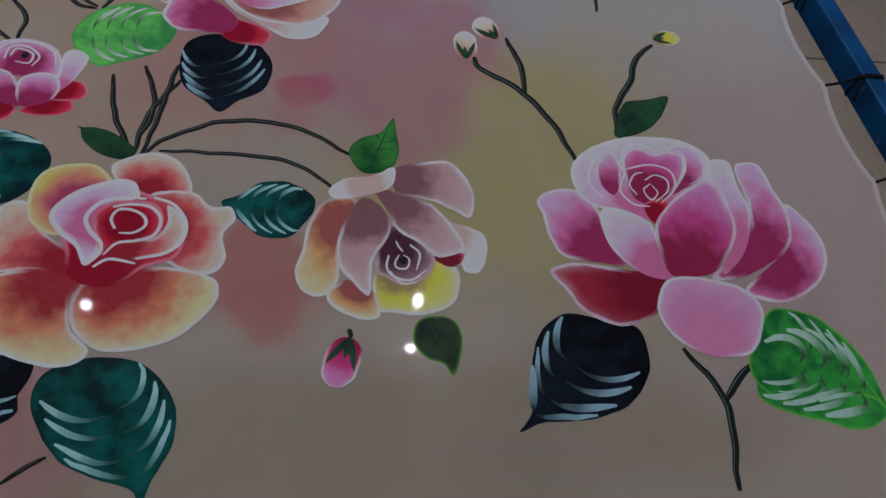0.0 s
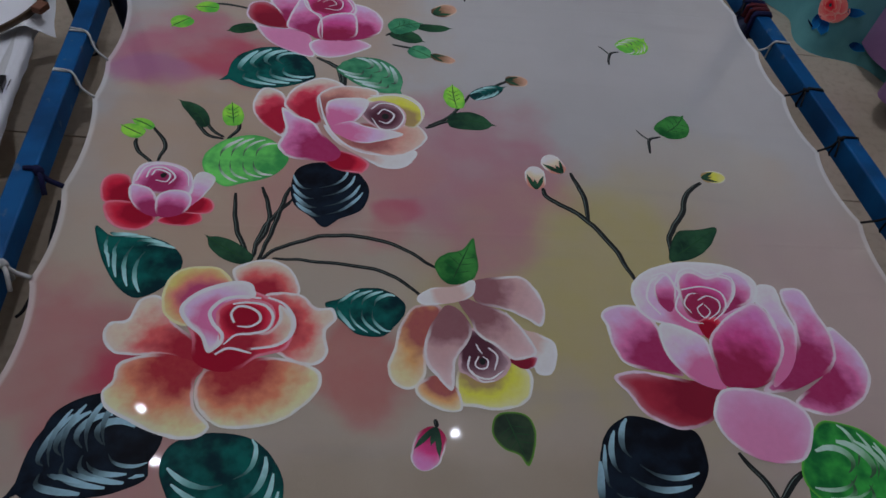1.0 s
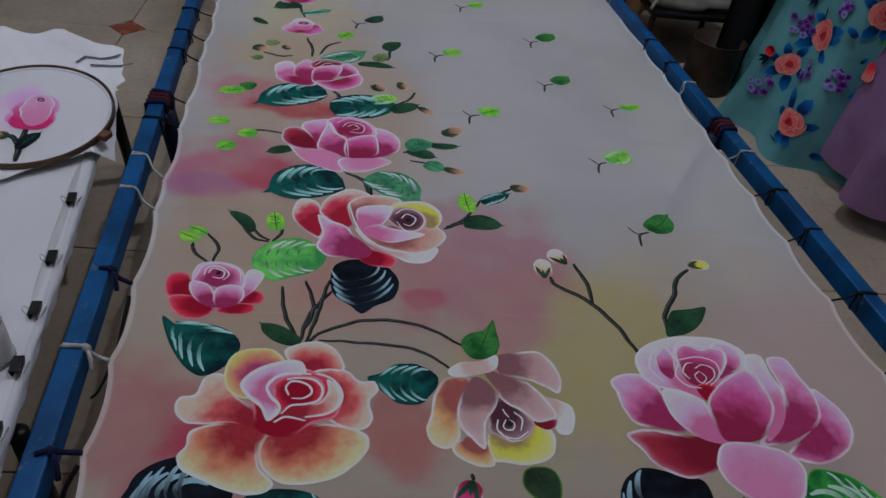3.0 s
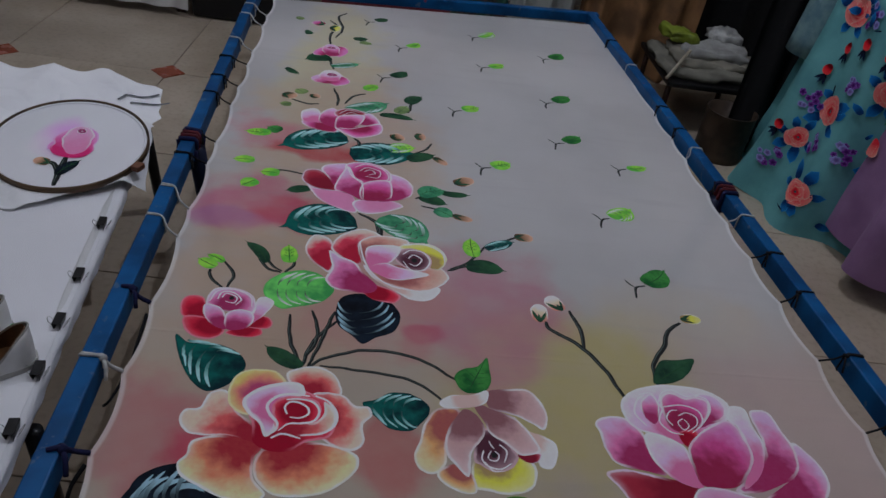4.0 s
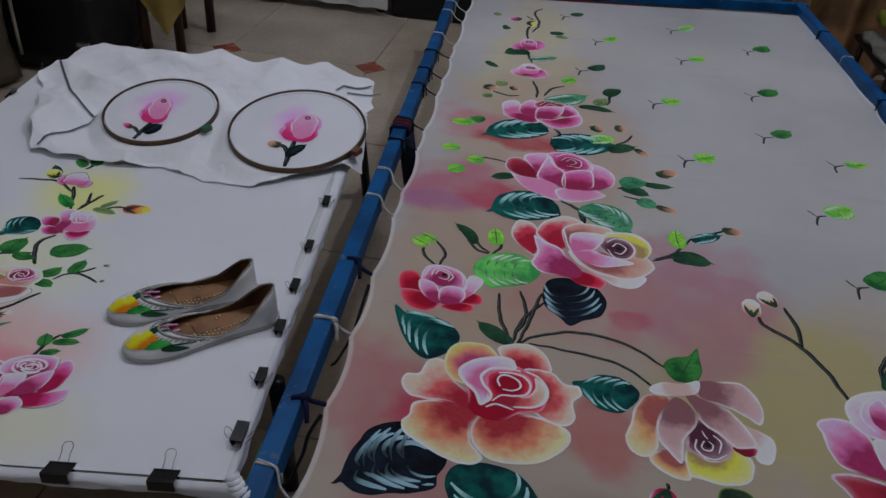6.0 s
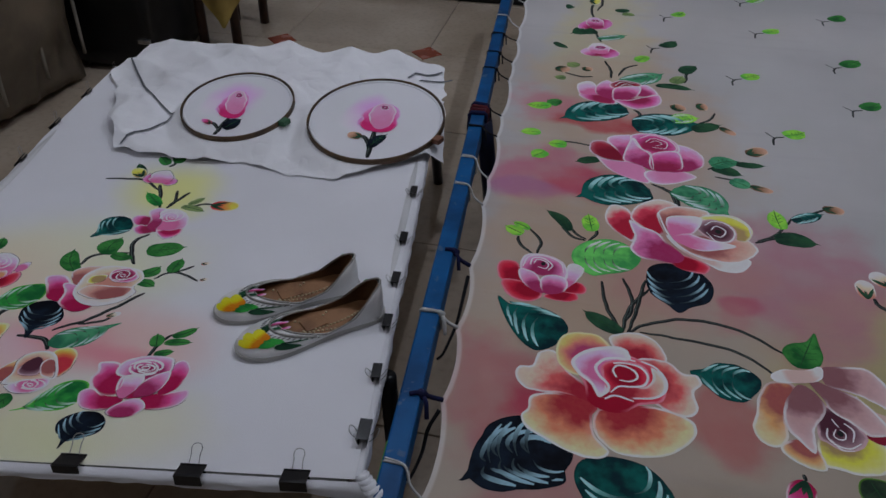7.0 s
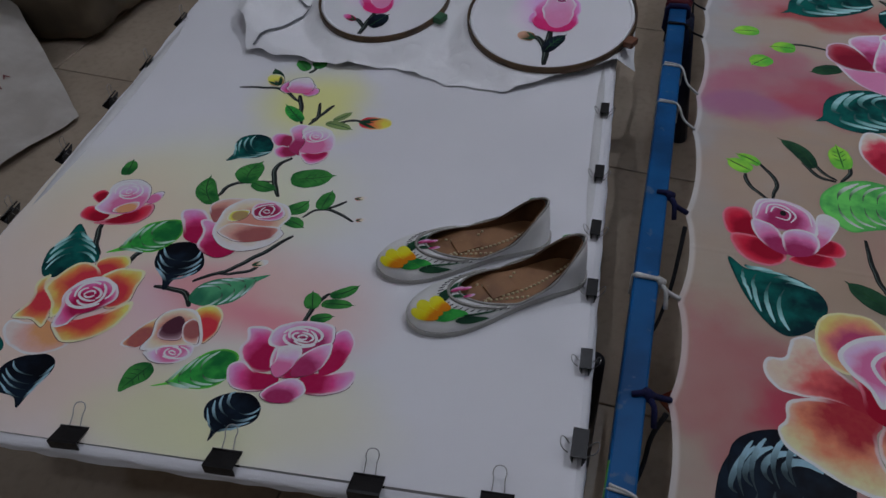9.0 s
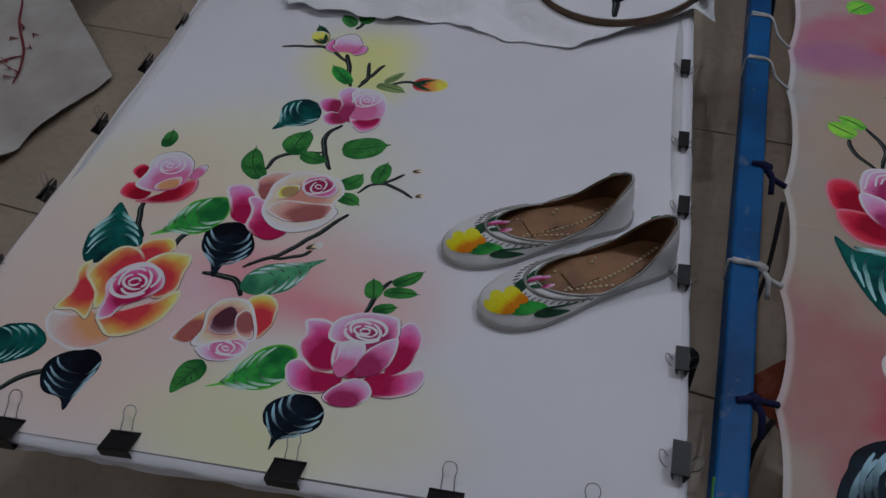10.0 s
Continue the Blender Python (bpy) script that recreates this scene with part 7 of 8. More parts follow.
HOOP_WOOD = surface("hoop_wood", (0.13, 0.075, 0.035), 0.5, vary=0.5, scale=25, second=(0.05, 0.032, 0.022, 1))
hoop_paints = []
for k, ((cx, cy), r, zc) in enumerate(HOOPS):
    hoop = thing("embroidery_hoop", "round brown wooden embroidery hoop holding white cloth with a pink rosebud", "hoop", (cx, cy, zc), "embroidery hoops on the crumpled cloth")
    plane = hoop_plane(k)
    for name, rad, half in (("outer_ring", r, 0.0017), ("inner_ring", r - 0.0065, 0.0028)):
        n = 96
        verts, faces = [], []
        for i in range(n):
            a = 2 * math.pi * i / n
            for dr, dz in ((-half, -0.009), (half, -0.009), (half, 0.003), (half * 0.6, 0.0042), (-half * 0.6, 0.0042), (-half, 0.003)):
                x, y = cx + (rad + dr) * math.cos(a), cy + (rad + dr) * math.sin(a)
                verts.append((x, y, plane(x, y) + dz - (0.0022 if name == "inner_ring" else 0)))
        for i in range(n):
            for q in range(6):
                faces.append((i * 6 + q, i * 6 + (q + 1) % 6, ((i + 1) % n) * 6 + (q + 1) % 6, ((i + 1) % n) * 6 + q))
        mesh_part(name, verts, faces, HOOP_WOOD if name == "outer_ring" else WHITE, hoop)
    verts = [(cx, cy, plane(cx, cy) - 0.0006)]
    faces = []
    for ring in range(1, 13):
        for i in range(64):
            a, rr = 2 * math.pi * i / 64, (r - 0.004) * ring / 12
            x, y = cx + rr * math.cos(a), cy + rr * math.sin(a)
            verts.append((x, y, plane(x, y) - 0.0006))
    for i in range(64):
        faces.append((0, 1 + i, 1 + (i + 1) % 64))
        for ring in range(11):
            b0 = 1 + ring * 64
            faces.append((b0 + i, b0 + 64 + i, b0 + 64 + (i + 1) % 64, b0 + (i + 1) % 64))
    px, py = (cx + 0.02, cy + 0.02)
    mat = white_material("hooped_cotton", ((px - 0.036, py - 0.006, 0.060, 0.062, (208, 112, 158), 0.95), (px - 0.065, py - 0.03, 0.04, 0.05, (176, 166, 190), 0.6)))
    mesh_part("stretched_cloth", verts, faces, mat, hoop, "white cloth with a pink rosebud")
    a = -0.35
    x, y = cx + (r + 0.008) * math.cos(a), cy + (r + 0.008) * math.sin(a)
    bm = bmesh.new()
    box(bm, x - 0.008, y - 0.012, plane(x, y) - 0.006, x + 0.010, y + 0.012, plane(x, y) + 0.006, 0.002, -20)
    part("clasp", bm, surface("clasp", (0.05, 0.16, 0.08) if k else (0.22, 0.09, 0.05), 0.4), hoop, "small screw clasp")
    hoop_paints.append(Paint(hoop, plane))
hoop_r_paint, hoop_l_paint = hoop_paints
painted_rose(hoop_r_paint, "pink painted rosebud on the hooped cloth", [
    ("bloompink", -0.205, 1.330, -0.250, 1.362, 0.021, 0.036, 0.72),
    ("bloompink", -0.202, 1.316, -0.200, 1.423, 0.049, 0.036, 0.44),
    ("pinkflat", -0.199, 1.327, -0.213, 1.423, 0.028, 0.030, 0.55),
], (-0.207, 1.408, 0.013, 0.010, 2, "magenta"))
painted_leaf(hoop_r_paint, "black", -0.207, 1.260, -0.178, 1.310, 0.017, 0.010, 0.48)
painted_stem(hoop_r_paint, 0.0036, [(-0.198, 1.227), (-0.207, 1.274), (-0.208, 1.326)])
painted_stem(hoop_r_paint, 0.0030, [(-0.205, 1.269), (-0.224, 1.292), (-0.238, 1.296)])
painted_bud(hoop_r_paint, "peach", -0.231, 1.293, -0.263, 1.300, 0.012, 0.013, 0.58)
painted_rose(hoop_l_paint, "pink painted rosebud on the hooped cloth", [
    ("bloompink", -0.541, 1.327, -0.586, 1.361, 0.018, 0.031, 0.75),
    ("bloompink", -0.537, 1.319, -0.556, 1.424, 0.044, 0.023, 0.46),
    ("pinkflat", -0.539, 1.334, -0.566, 1.425, 0.025, 0.021, 0.51),
], (-0.558, 1.407, 0.012, 0.012, 2, "magenta"))
painted_leaf(hoop_l_paint, "black", -0.544, 1.279, -0.519, 1.318, 0.020, 0.016, 0.49)
painted_stem(hoop_l_paint, 0.0030, [(-0.555, 1.244), (-0.552, 1.289), (-0.547, 1.326)])
painted_stem(hoop_l_paint, 0.0024, [(-0.549, 1.268), (-0.571, 1.292), (-0.587, 1.298)])
painted_bud(hoop_l_paint, "pink", -0.578, 1.291, -0.606, 1.304, 0.007, 0.009, 0.69)


# ---- things round the frames ----
def drape(name, label, category, mat, fn, rows, cols, at, part_name="cloth"):
    t = thing(name, label, category, at)
    v, f = grid(rows, cols, fn)
    mesh_part(part_name, v, f, mat, t)
    return t


def lump(bm, x0, y0, z0, x1, y1, z1, cuts, amount, freq, seed, soft=0.35):
    """A sagging, crumpled block."""
    made = bmesh.ops.create_cube(bm, size=1.0)
    bmesh.ops.subdivide_edges(bm, edges=list(bm.edges), cuts=cuts, use_grid_fill=True)
    for v in bm.verts:
        p = v.co * 2
        r = max(abs(p.x), abs(p.y), abs(p.z))
        q = p.normalized() * r
        p = p.lerp(q, soft)
        c = Vector(((x0 + x1) / 2 + p.x * (x1 - x0) / 2, (y0 + y1) / 2 + p.y * (y1 - y0) / 2, (z0 + z1) / 2 + p.z * (z1 - z0) / 2))
        k = noise.noise(c * freq + Vector((seed, 0, 0))) + 0.8 * (0.3 - abs(noise.noise(c * freq * 2.1 + Vector((0, seed, 0)))))
        c += p.normalized() * amount * k
        c.z = max(c.z, z0)
        v.co = c
    return bm


KRAFT = surface("brown_wrapping", (0.20, 0.155, 0.105), 0.38, vary=0.5, scale=6, second=(0.10, 0.08, 0.058, 1), bump=0.3)
sack = thing("wrapped_bundle", "brown plastic-wrapped bundle slumped on the floor", "bundle", (-1.9, 1.8, 0))
part("wrap", lump(bmesh.new(), -2.42, 1.50, 0, -1.41, 2.04, 0.72, 16, 0.05, 4.0, 1.0, 0.16), KRAFT, sack, "", True)
for k in range(3):
    y = 1.5 + 0.2 * k
    v, f = tube([(-1.60 + 0.05 * k, y + 0.12, 0.70), (-1.42, y + 0.15, 0.45), (-1.40, y + 0.12, 0.10)], 0.006, 6, 6)
    mesh_part("cord", v, f, surface("pale_cord", (0.3, 0.27, 0.22), 0.7), sack, "pale binding cord")

BLACK_VINYL = surface("black_vinyl", (0.006, 0.006, 0.007), 0.45, vary=0.4, scale=8)
bag = thing("black_bag", "large black fabric bag standing on the floor", "bag", (-1.35, 2.2, 0))
part("bag_body", lump(bmesh.new(), -1.64, 2.10, 0, -1.19, 2.50, 0.62, 10, 0.02, 5.0, 4.0, 0.22), BLACK_VINYL, bag, "", True)
v, f = tube([(-1.50, 2.08, 0.45), (-1.42, 2.02, 0.30), (-1.34, 2.08, 0.45)], 0.010, 8, 6)
mesh_part("strap", v, f, BLACK_VINYL, bag, "black carrying strap")
bm = bmesh.new()
box(bm, -1.225, 2.060, 0.13, -1.185, 2.078, 0.145, 0.003)
part("buckle", bm, surface("buckle", (0.5, 0.5, 0.5), 0.3, 0.9), bag, "small grey buckle")

WOOD = surface("dark_wood", (0.055, 0.022, 0.012), 0.4, vary=0.5, scale=18)
stool = thing("wooden_stool", "dark brown wooden stool with thin legs", "stool", (-1.03, 2.52, 0))
for x, y in ((-1.16, 2.38), (-1.04, 2.40), (-1.16, 2.66), (-1.04, 2.66)):
    mesh_part("leg", *tube([(x, y, 0), (x + 0.01, y, 0.45)], 0.018, 10), WOOD, stool)
part("seat", box(bmesh.new(), -1.20, 2.35, 0.45, -0.91, 2.70, 0.48, 0.006), WOOD, stool)
YELLOW = surface("yellow_cloth", (0.50, 0.36, 0.10), 0.8, vary=0.3, scale=12, second=(0.36, 0.25, 0.07, 1))


def yellow_point(i, j):
    a, b = j / 23, i / 29
    x = -1.19 + 0.27 * a
    reach = 0.16 + 0.20 * (1 - abs(2 * a - 0.9)) + 0.02 * wave(a * 6, 2)
    if b < 0.4:
        return (x, 2.66 - 0.33 * b / 0.4, 0.484 + 0.004 * wave(x * 20, b * 10))
    t = (b - 0.4) / 0.6
    return (x * (1 - 0.02 * t), 2.332 - 0.012 * math.sin(t * 3) + 0.018 * wave(a * 5, t * 2, 3) * t, 0.482 - reach * 1.1 * t)


drape("yellow_cloth", "mustard yellow cloth hanging from a wooden stool", "cloth", YELLOW, yellow_point, 30, 24, (-1.05, 2.5, 0.48))

table = thing("covered_table", "low table under a long white cloth", "table", (-0.8, 3.3, 0))


def skirt_point(i, j):
    a, b = j / 89, i / 19
    x = -1.55 + 1.14 * a
    y = 3.06 + 0.10 * (1 - a) * 0.3 - 0.015 * b + 0.010 * math.sin(a * 55 + 2 * wave(a * 5, 1)) * b
    return (x, y, 0.62 - 0.585 * b - 0.01 * wave(a * 9, 3) * b)


v, f = grid(20, 90, skirt_point)
mesh_part("tablecloth_front", v, f, white_material("table_linen", base=(0.66, 0.65, 0.63)), table, "white cloth hanging almost to the floor")
part("tabletop", box(bmesh.new(), -1.56, 3.05, 0.62, -0.40, 3.75, 0.65, 0.004), surface("linen_top", (0.6, 0.6, 0.58), 0.8), table)
for x in (-1.5, -0.46):
    for y in (3.12, 3.68):
        mesh_part("leg", *tube([(x, y, 0), (x, y, 0.62)], 0.02, 8), WOOD, table)
case = thing("black_case", "black upright case on the floor beside the covered table", "case", (-0.2, 3.3, 0))
part("case_body", box(bmesh.new(), -0.405, 3.06, 0, 0.02, 3.5, 0.75, 0.02), BLACK_VINYL, case)
part("lid", box(bmesh.new(), -0.41, 3.05, 0.755, 0.025, 3.51, 0.80, 0.012), BLACK_VINYL, case)


def curtain(name, label, category, col, x0, x1, y, z0, z1, folds, depth, second=None, slope=0.0, flare=0.0):
    mat = surface("fabric_" + name + str(round(x0 * 100)), col, 0.85, vary=0.35, scale=9, second=second)

    def fn(i, j):
        a, b = j / 79, i / 23
        w = 1 + flare * b
        x = (x0 + x1) / 2 + (x1 - x0) * (a - 0.5) * w
        d = depth * (0.4 + 0.6 * b) * (math.sin(a * folds * 6.28 + 1.5 * wave(a * 4, b * 2, x0)) + 0.5 * wave(a * 9, b * 3, x1))
        return (x, y + d + slope * b, z1 - (z1 - z0) * b + 0.02 * wave(a * 6, 1.0, x0) * b)
    return drape(name, label, category, mat, fn, 24, 80, ((x0 + x1) / 2, y, z0))


curtain("hanging_cloth", "brown cotton lengths hanging in deep folds to the floor", "cloth", (0.32, 0.165, 0.07), 1.16, 1.66, 3.02, 0.01, 1.5, 3.5, 0.035, (0.12, 0.062, 0.03, 1))
curtain("hanging_cloth", "crimson pink cloth hanging behind the frame", "cloth", (0.22, 0.04, 0.06), 0.10, 0.66, 3.25, 0.01, 1.4, 5, 0.02)
curtain("hanging_cloth", "deep green cloth hanging behind the frame", "cloth", (0.03, 0.10, 0.075), 0.66, 0.90, 3.22, 0.01, 1.4, 3, 0.025, (0.10, 0.05, 0.06, 1))
curtain("hanging_cloth", "pale grey-white cloth hanging behind the frame", "cloth", (0.42, 0.44, 0.42), 0.90, 1.18, 3.18, 0.01, 1.4, 3, 0.025)
curtain("hanging_cloth", "black cloth hanging nearly to the floor", "cloth", (0.005, 0.005, 0.006), 1.63, 2.10, 2.44, 0.02, 1.5, 4, 0.03, slope=-0.05)
curtain("hanging_cloth", "black cloth hanging at the room's end", "cloth", (0.006, 0.006, 0.007), 1.66, 2.6, 3.35, 0.01, 1.5, 5, 0.03)

# low stool with folded fabrics and a rusty can below it
rack = thing("low_stool", "dark low stool carrying folded fabrics", "stool", (1.62, 2.68, 0))
part("seat", box(bmesh.new(), 1.42, 2.50, 0.175, 1.84, 2.92, 0.195, 0.006), BLACK_VINYL, rack)
for x, y in ((1.45, 2.56), (1.80, 2.56), (1.45, 2.89), (1.80, 2.89)):
    mesh_part("leg", *tube([(x, y, 0), (x, y, 0.176)], 0.011, 8), WOOD, rack)
z = 0.196
for k, (col, label) in enumerate((((0.22, 0.21, 0.17), "folded pale grey fabric on a stool"), ((0.27, 0.25, 0.20), "folded cream fabric on a stool"), ((0.40, 0.40, 0.38), "folded grey-white fabric on a pile"))):
    fab = thing("folded_fabric", label, "fabric", (1.63, 2.68, z), "folded fabrics on the stool")
    part("fold", lump(bmesh.new(), 1.42 + 0.05 * k, 2.54 + 0.05 * k, z, 1.83 - 0.03 * k, 2.88 - 0.05 * k, z + 0.030, 14, 0.026, 12.0, k + 2.0, 0.25), surface("fabric_fold" + str(k), col, 0.85, vary=0.4, scale=14), fab, "", True)
    z += 0.022
for k, (x, y, col, label) in enumerate(((1.52, 2.80, (0.22, 0.28, 0.03), "lime yellow packet on the fabric pile"), (1.70, 2.83, (0.50, 0.50, 0.48), "crumpled white packet on the fabric pile"))):
    pk = thing("packet", label, "packet", (x, y, z))
    part("wrapper", lump(bmesh.new(), x - 0.055, y - 0.05, z, x + 0.055, y + 0.05, z + 0.036, 8, 0.03, 18.0, k + 5.0, 0.2), surface("packet" + str(k), col, 0.4, vary=0.5, scale=25), pk, "", True)
stick = thing("paint_brush", "pale wooden brush leaning over the fabric pile", "brush", (1.43, 2.56, 0.30))
mesh_part("handle", *tube([(1.40, 2.48, 0.215), (1.50, 2.60, 0.285)], 0.006, 8), surface("pale_wood", (0.45, 0.40, 0.30), 0.5), stick)
can = thing("rusty_can", "dull brown metal can on the floor", "can", (1.62, 2.36, 0))
RUST = surface("dull_rust", (0.07, 0.045, 0.03), 0.55, 0.3, vary=0.6, scale=16)
verts, faces = [], []
for r, zz in ((0.085, 0.0), (0.088, 0.01), (0.085, 0.02), (0.085, 0.075), (0.088, 0.085), (0.085, 0.095), (0.087, 0.17), (0.091, 0.175), (0.084, 0.175), (0.082, 0.02)):
    verts += [(1.62 + r * math.cos(2 * math.pi * q / 28), 2.36 + r * math.sin(2 * math.pi * q / 28), zz) for q in range(28)]
for i in range(9):
    faces += [(i * 28 + q, i * 28 + (q + 1) % 28, (i + 1) * 28 + (q + 1) % 28, (i + 1) * 28 + q) for q in range(28)]
faces += [tuple(range(28))[::-1], tuple(9 * 28 + q for q in range(28))]
mesh_part("can_body", verts, faces, RUST, can)


# dresses on the right
def dress_surface(cx, cy, r0, r1, z0, z1, folds, seed):
    def at(theta, b):
        r = r1 + (r0 - r1) * b ** 2.6
        r += 0.035 * b * math.sin(folds * theta + 2 * wave(b * 2, seed)) + 0.02 * b * wave(theta * 3, b * 4, seed)
        return Vector((cx + r * math.cos(theta), cy + r * math.sin(theta), z1 + (z0 - z1) * b + 0.012 * wave(theta * 4, seed)))
    return at


def dress(name, label, mat, at, group=""):
    t = thing(name, label, "dress", tuple(at(0, 1)), group)
    n = 120
    verts = [at(2 * math.pi * j / n, i / 39) for i in range(40) for j in range(n)]
    faces = [(i * n + j, i * n + (j + 1) % n, (i + 1) * n + (j + 1) % n, (i + 1) * n + j) for i in range(39) for j in range(n)]
    t.location = (at(0, 1).x, at(0, 1).y, at(0, 1).z)
    return t, mesh_part("skirt", verts, faces, mat, t)


TURQ = surface("turquoise_georgette", (0.15, 0.44, 0.45), 0.75, vary=0.35, scale=7, second=(0.085, 0.29, 0.31, 1))
LILAC = surface("lilac_georgette", (0.34, 0.19, 0.36), 0.75, vary=0.3, scale=7, second=(0.23, 0.12, 0.25, 1))
turq_at = dress_surface(2.04, 2.11, 0.41, 0.30, 0.0, 1.25, 9, 3.0)
turq, turq_skirt = dress("floral_dress", "turquoise dress painted with coral flowers, hem on the floor", TURQ, turq_at, "dresses beside the frame")
lil_at = dress_surface(2.07, 1.64, 0.33, 0.28, 0.06, 1.25, 8, 7.0)
lil, lil_skirt = dress("lilac_dress", "lilac dress with painted leaves hanging above the floor", LILAC, lil_at, "dresses beside the frame")


def dress_decal(at, owner, name, mat, data):
    v, f, p = data
    out = []
    for th, b, z in v:
        c = at(th, b)
        nrm = (at(th + 0.02, b) - c).cross(at(th, b + 0.02) - c).normalized()
        if nrm.dot(Vector((math.cos(th), math.sin(th), 0))) < 0:
            nrm = -nrm
        out.append(c + nrm * (0.0015 + 0.5 * z))
    mesh_part(name, out, f, mat, owner, pt=p)


CORAL_BLOOM = petal_material("coral_bloom", (150, 26, 40), (206, 66, 66), (220, 88, 84), (226, 118, 106))
CORAL_HEART = petal_material("coral_heart", (140, 16, 30), (196, 44, 50), (214, 84, 76), (226, 130, 112))
VIOLET = petal_material("violet_bloom", (46, 18, 64), (64, 28, 88), (80, 42, 104), (104, 70, 128))
PALE_VIOLET = petal_material("pale_violet_bloom", (70, 60, 100), (92, 84, 130), (104, 98, 144), (100, 120, 150))
BLUE_LEAF = petal_material("blue_leaf", (8, 34, 66), (14, 62, 104), (22, 78, 124), (30, 98, 140))
BUD_RED = petal_material("bud_red", (60, 6, 16), (150, 18, 30), (190, 40, 44), (206, 70, 60))
DARK_SEPAL = petal_material("dark_sepal", (10, 14, 24), (14, 20, 34), (18, 30, 46), (20, 40, 60))
cloud = Paint(None, lambda x, y: 0.0)
rng = random.Random(4)


def dress_blade(at, owner, name, mat, th, b, u0, v0, u1, v1, w, lift=0.0, vein=False, peak=0.55):
    """A painted petal or leaf whose ends are given in metres along the cloth from (th, b)."""
    v, f, p = blade(cloud, u0, v0, u1, v1, w, w, peak, vein, 0.05, 9, 7)
    dress_decal(at, owner, name, mat, ([(th + x / 0.35, b + y / 1.25, z + lift) for x, y, z in v], f, p))


def dress_rose(at, owner, th, b, r, turn):
    for ring, (count, far, w, mat) in enumerate(((6, 1.0, 0.62, CORAL_BLOOM), (5, 0.70, 0.50, CORAL_BLOOM), (3, 0.42, 0.34, CORAL_HEART))):
        for k in range(count):
            a = 2 * math.pi * k / count + turn + ring * 0.5
            s = r * rng.uniform(0.86, 1.1)
            dress_blade(at, owner, "painted_petal", mat, th, b, 0.10 * s * math.cos(a), 0.10 * s * math.sin(a), far * s * math.cos(a), far * s * math.sin(a), w * s, 0.0012 * ring)


def dress_spray(at, owner, th, b, r, count):
    for k in range(count):
        a, d = rng.uniform(0, 6.28), r * math.sqrt(rng.random())
        u, v = d * math.cos(a), d * math.sin(a)
        s = rng.uniform(0.008, 0.012)
        mat = VIOLET if k % 3 else PALE_VIOLET
        for q in range(5):
            g = q * 1.257 + a
            dress_blade(at, owner, "painted_petal", mat, th, b, u, v, u + s * math.cos(g), v + s * math.sin(g), s * 0.45, 0.0006)


def dress_leaf(at, owner, th, b, angle, size, mat, w=0.32):
    c, s = math.cos(angle) * size, math.sin(angle) * size
    dress_blade(at, owner, "painted_leaf", mat, th, b, 0, 0, c, s, size * w, 0.0, True, 0.42)


for th, b, r in ((3.48, 0.72, 0.044), (3.32, 0.81, 0.034), (3.24, 0.50, 0.042), (3.66, 0.90, 0.040), (3.60, 0.30, 0.044), (3.92, 0.62, 0.044), (3.86, 0.40, 0.036), (4.15, 0.80, 0.040)):
    for k in range(6):
        a = k * 1.05 + rng.uniform(-0.3, 0.3)
        dress_leaf(turq_at, turq_skirt, th + 0.9 * r * math.cos(a) / 0.35, b + 0.9 * r * math.sin(a) / 1.25, a + rng.uniform(-0.5, 0.5), rng.uniform(0.035, 0.06), BLUE_LEAF)
    dress_rose(turq_at, turq_skirt, th, b, r, rng.uniform(0, 1))
for th, b, r in ((3.26, 0.72, 0.034), (3.54, 0.80, 0.030), (3.46, 0.49, 0.036), (3.62, 0.64, 0.026), (3.20, 0.88, 0.030), (4.05, 0.55, 0.034), (3.80, 0.78, 0.030)):
    dress_spray(turq_at, turq_skirt, th, b, r, 11)
for th, b, angle in ((3.26, 0.635, 1.9), (3.34, 0.575, 1.6), (3.58, 0.54, 1.6), (3.16, 0.80, 2.2), (3.78, 0.55, 1.3)):
    c, s = math.cos(angle), math.sin(angle)
    dress_blade(turq_at, turq_skirt, "painted_bud", BUD_RED, th, b, 0, -0.014, 0.012 * c, 0.020 * s, 0.014, 0.001)
    for d in (-0.5, 0.0, 0.5):
        dress_leaf(turq_at, turq_skirt, th, b + 0.014 * (s > 0), angle + d, 0.034, DARK_SEPAL, 0.14)
for k in range(26):
    dress_leaf(turq_at, turq_skirt, rng.uniform(3.15, 4.2), rng.uniform(0.25, 0.97), rng.uniform(0, 6.28), rng.uniform(0.02, 0.045), BLUE_LEAF if k % 3 else DARK_SEPAL, 0.26 if k % 3 else 0.1)
for th, b in ((2.56, 0.67), (2.95, 0.45), (3.5, 0.5)):
    for angle, size in ((2.3, 0.05), (1.5, 0.06), (0.7, 0.05), (3.3, 0.055), (-1.2, 0.045)):
        dress_leaf(lil_at, lil_skirt, th, b, angle, size, LEAF["plain"][0])
for th, b in ((2.60, 0.765), (3.0, 0.60), (3.45, 0.68)):
    for d in (-0.4, 0.3):
        dress_blade(lil_at, lil_skirt, "painted_petal", CORAL_BLOOM, th, b, 0, -0.02, 0.03 * d, 0.035, 0.020)
sleeve_mat = surface("printed_georgette", (0.20, 0.33, 0.34), 0.75, vary=0.5, scale=30, second=(0.10, 0.20, 0.25, 1))
sleeve = thing("hanging_sleeve", "pale printed turquoise sleeve hanging beside the floral dress", "dress", (1.80, 2.32, 0.5))
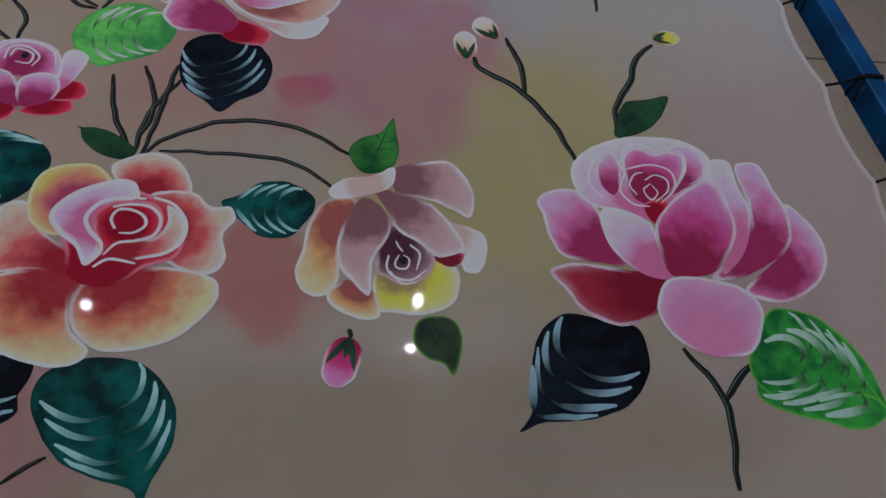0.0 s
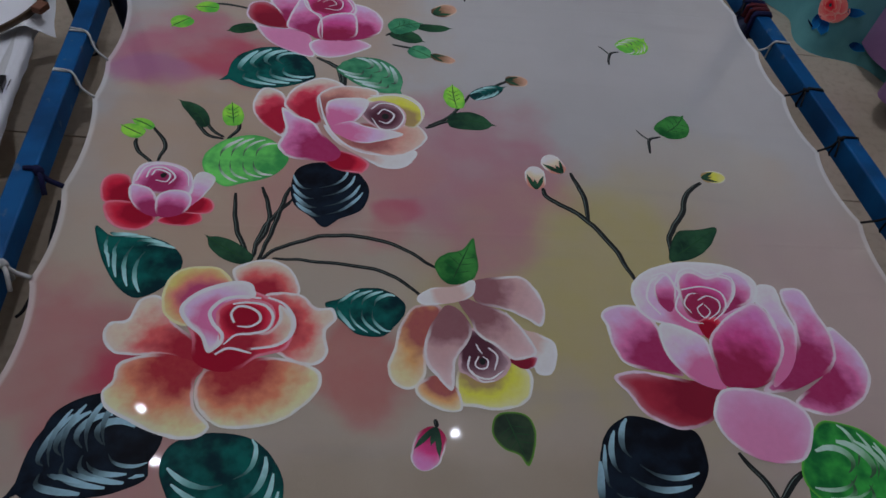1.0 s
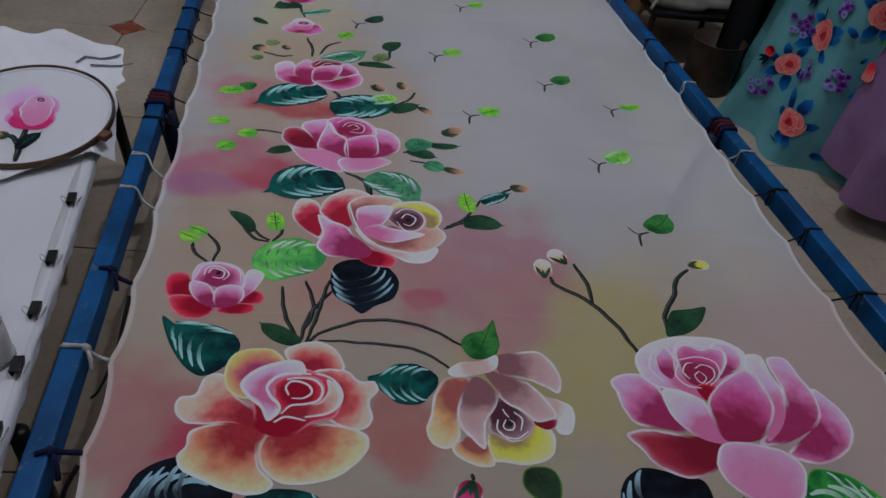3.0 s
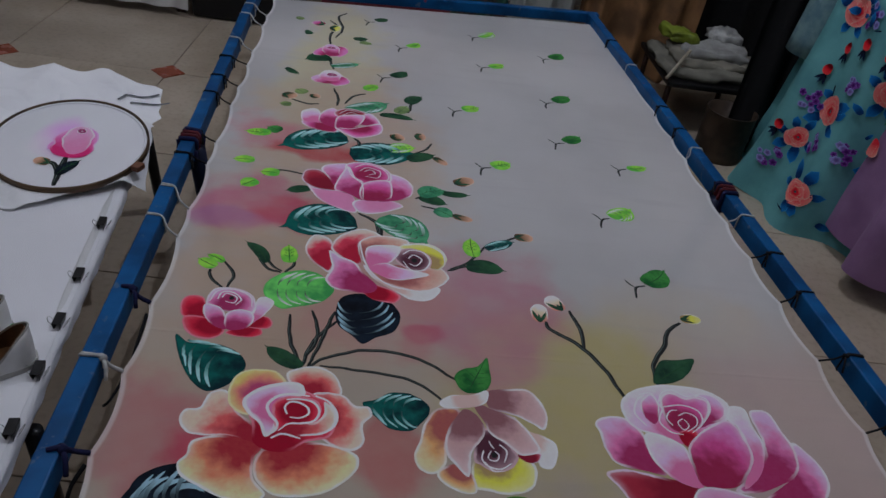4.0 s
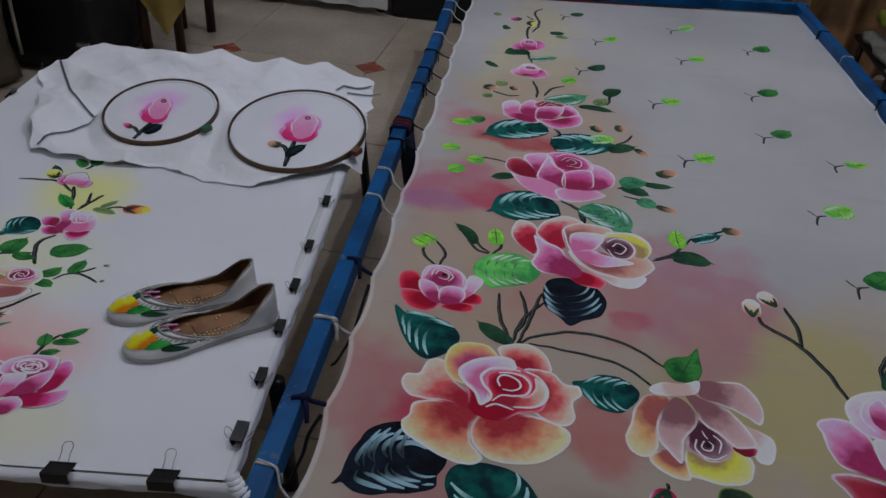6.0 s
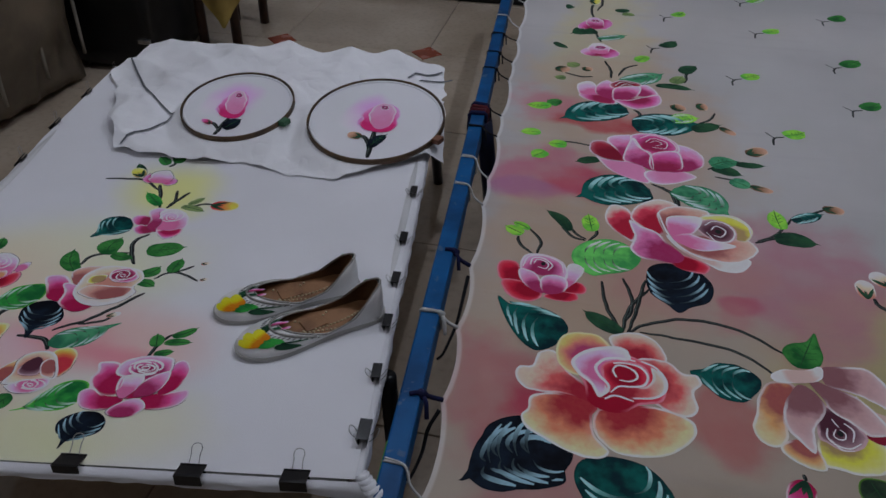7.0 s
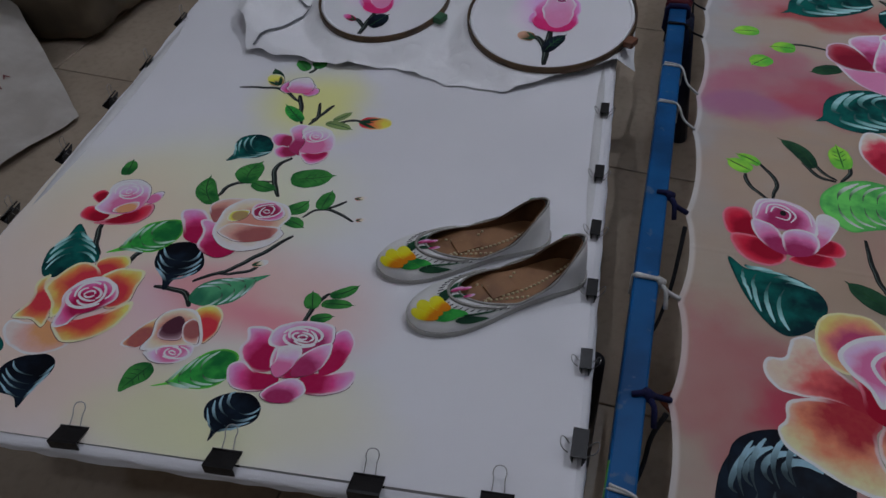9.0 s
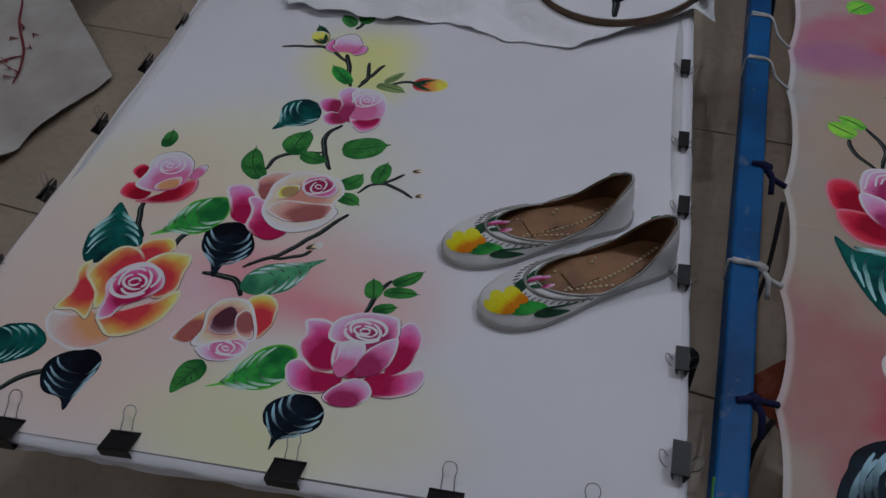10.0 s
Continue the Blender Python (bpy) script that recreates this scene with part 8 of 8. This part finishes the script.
for dx, dy, low in ((0.0, 0.0, 0.42), (0.05, -0.10, 0.30)):
    v, f = tube([(1.88 + dx, 2.28 + dy, 1.25), (1.80 + dx, 2.29 + dy, 0.85), (1.76 + dx, 2.30 + dy, low)], 0.062, 24, 8, 1.15)
    mesh_part("sleeve_cloth", v, f, sleeve_mat, sleeve)

# soiled white cloth with a red print on the floor
SACKING = surface("soiled_cotton", (0.62, 0.59, 0.54), 0.85, vary=0.3, scale=9, second=(0.46, 0.42, 0.37, 1))


def sacking_z(x, y):
    return 0.012 + 0.10 * min(1, max(0, (-1.36 - x) / 0.35)) * min(1, max(0, (y - 0.88) / 0.2)) + 0.030 * abs(wave(x * 5, y * 6, 3)) + 0.010 * wave(x * 15, y * 13, 2)


def sacking_point(i, j):
    a, b = j / 59, i / 49
    rise = 0.66 * b - 0.38
    x1 = -1.295 - (1.30 * rise if rise > 0 else 0.22 * -rise) + 0.010 * wave(b * 9, 2)
    x = x1 - 0.85 * (1 - a)
    y = 0.84 + 0.66 * b + 0.16 * (1 - a) * (b - 0.2) + 0.015 * wave(a * 6, 4)
    return (x, y, sacking_z(x, y))


drape("soiled_cloth", "soiled white cloth with a faded red print lying on the floor", "cloth", SACKING, sacking_point, 50, 60, (-1.7, 1.2, 0.0))
print_owner = [o for o in scene.objects if o.name.startswith("soiled_cloth")][0]
sack_paint = Paint(print_owner, lambda x, y: sacking_z(x, y) + 0.004)
RED_PRINT = surface("faded_red_print", (0.26, 0.05, 0.06), 0.85, vary=0.5, scale=50)
for pts in (((-1.62, 1.36), (-1.56, 1.27), (-1.50, 1.19), (-1.455, 1.10)), ((-1.50, 1.19), (-1.54, 1.13), (-1.60, 1.08))):
    path = [(p.x, p.y) for p in spline([(x, y, 0) for x, y in pts], 8)]
    strokes_mesh("print_line", [ribbon(sack_paint, path, 0.0028, 0.6)], RED_PRINT, print_owner, "faded red printed line")
rng = random.Random(9)
for k in range(40):
    x, y = -1.60 + rng.uniform(-0.1, 0.16), 1.14 + rng.uniform(-0.09, 0.12)
    strokes_mesh("print_mark", [ribbon(sack_paint, [(x, y), (x + rng.uniform(-0.012, 0.012), y + 0.010), (x + rng.uniform(-0.02, 0.02), y + 0.016)], 0.003)], RED_PRINT, print_owner)
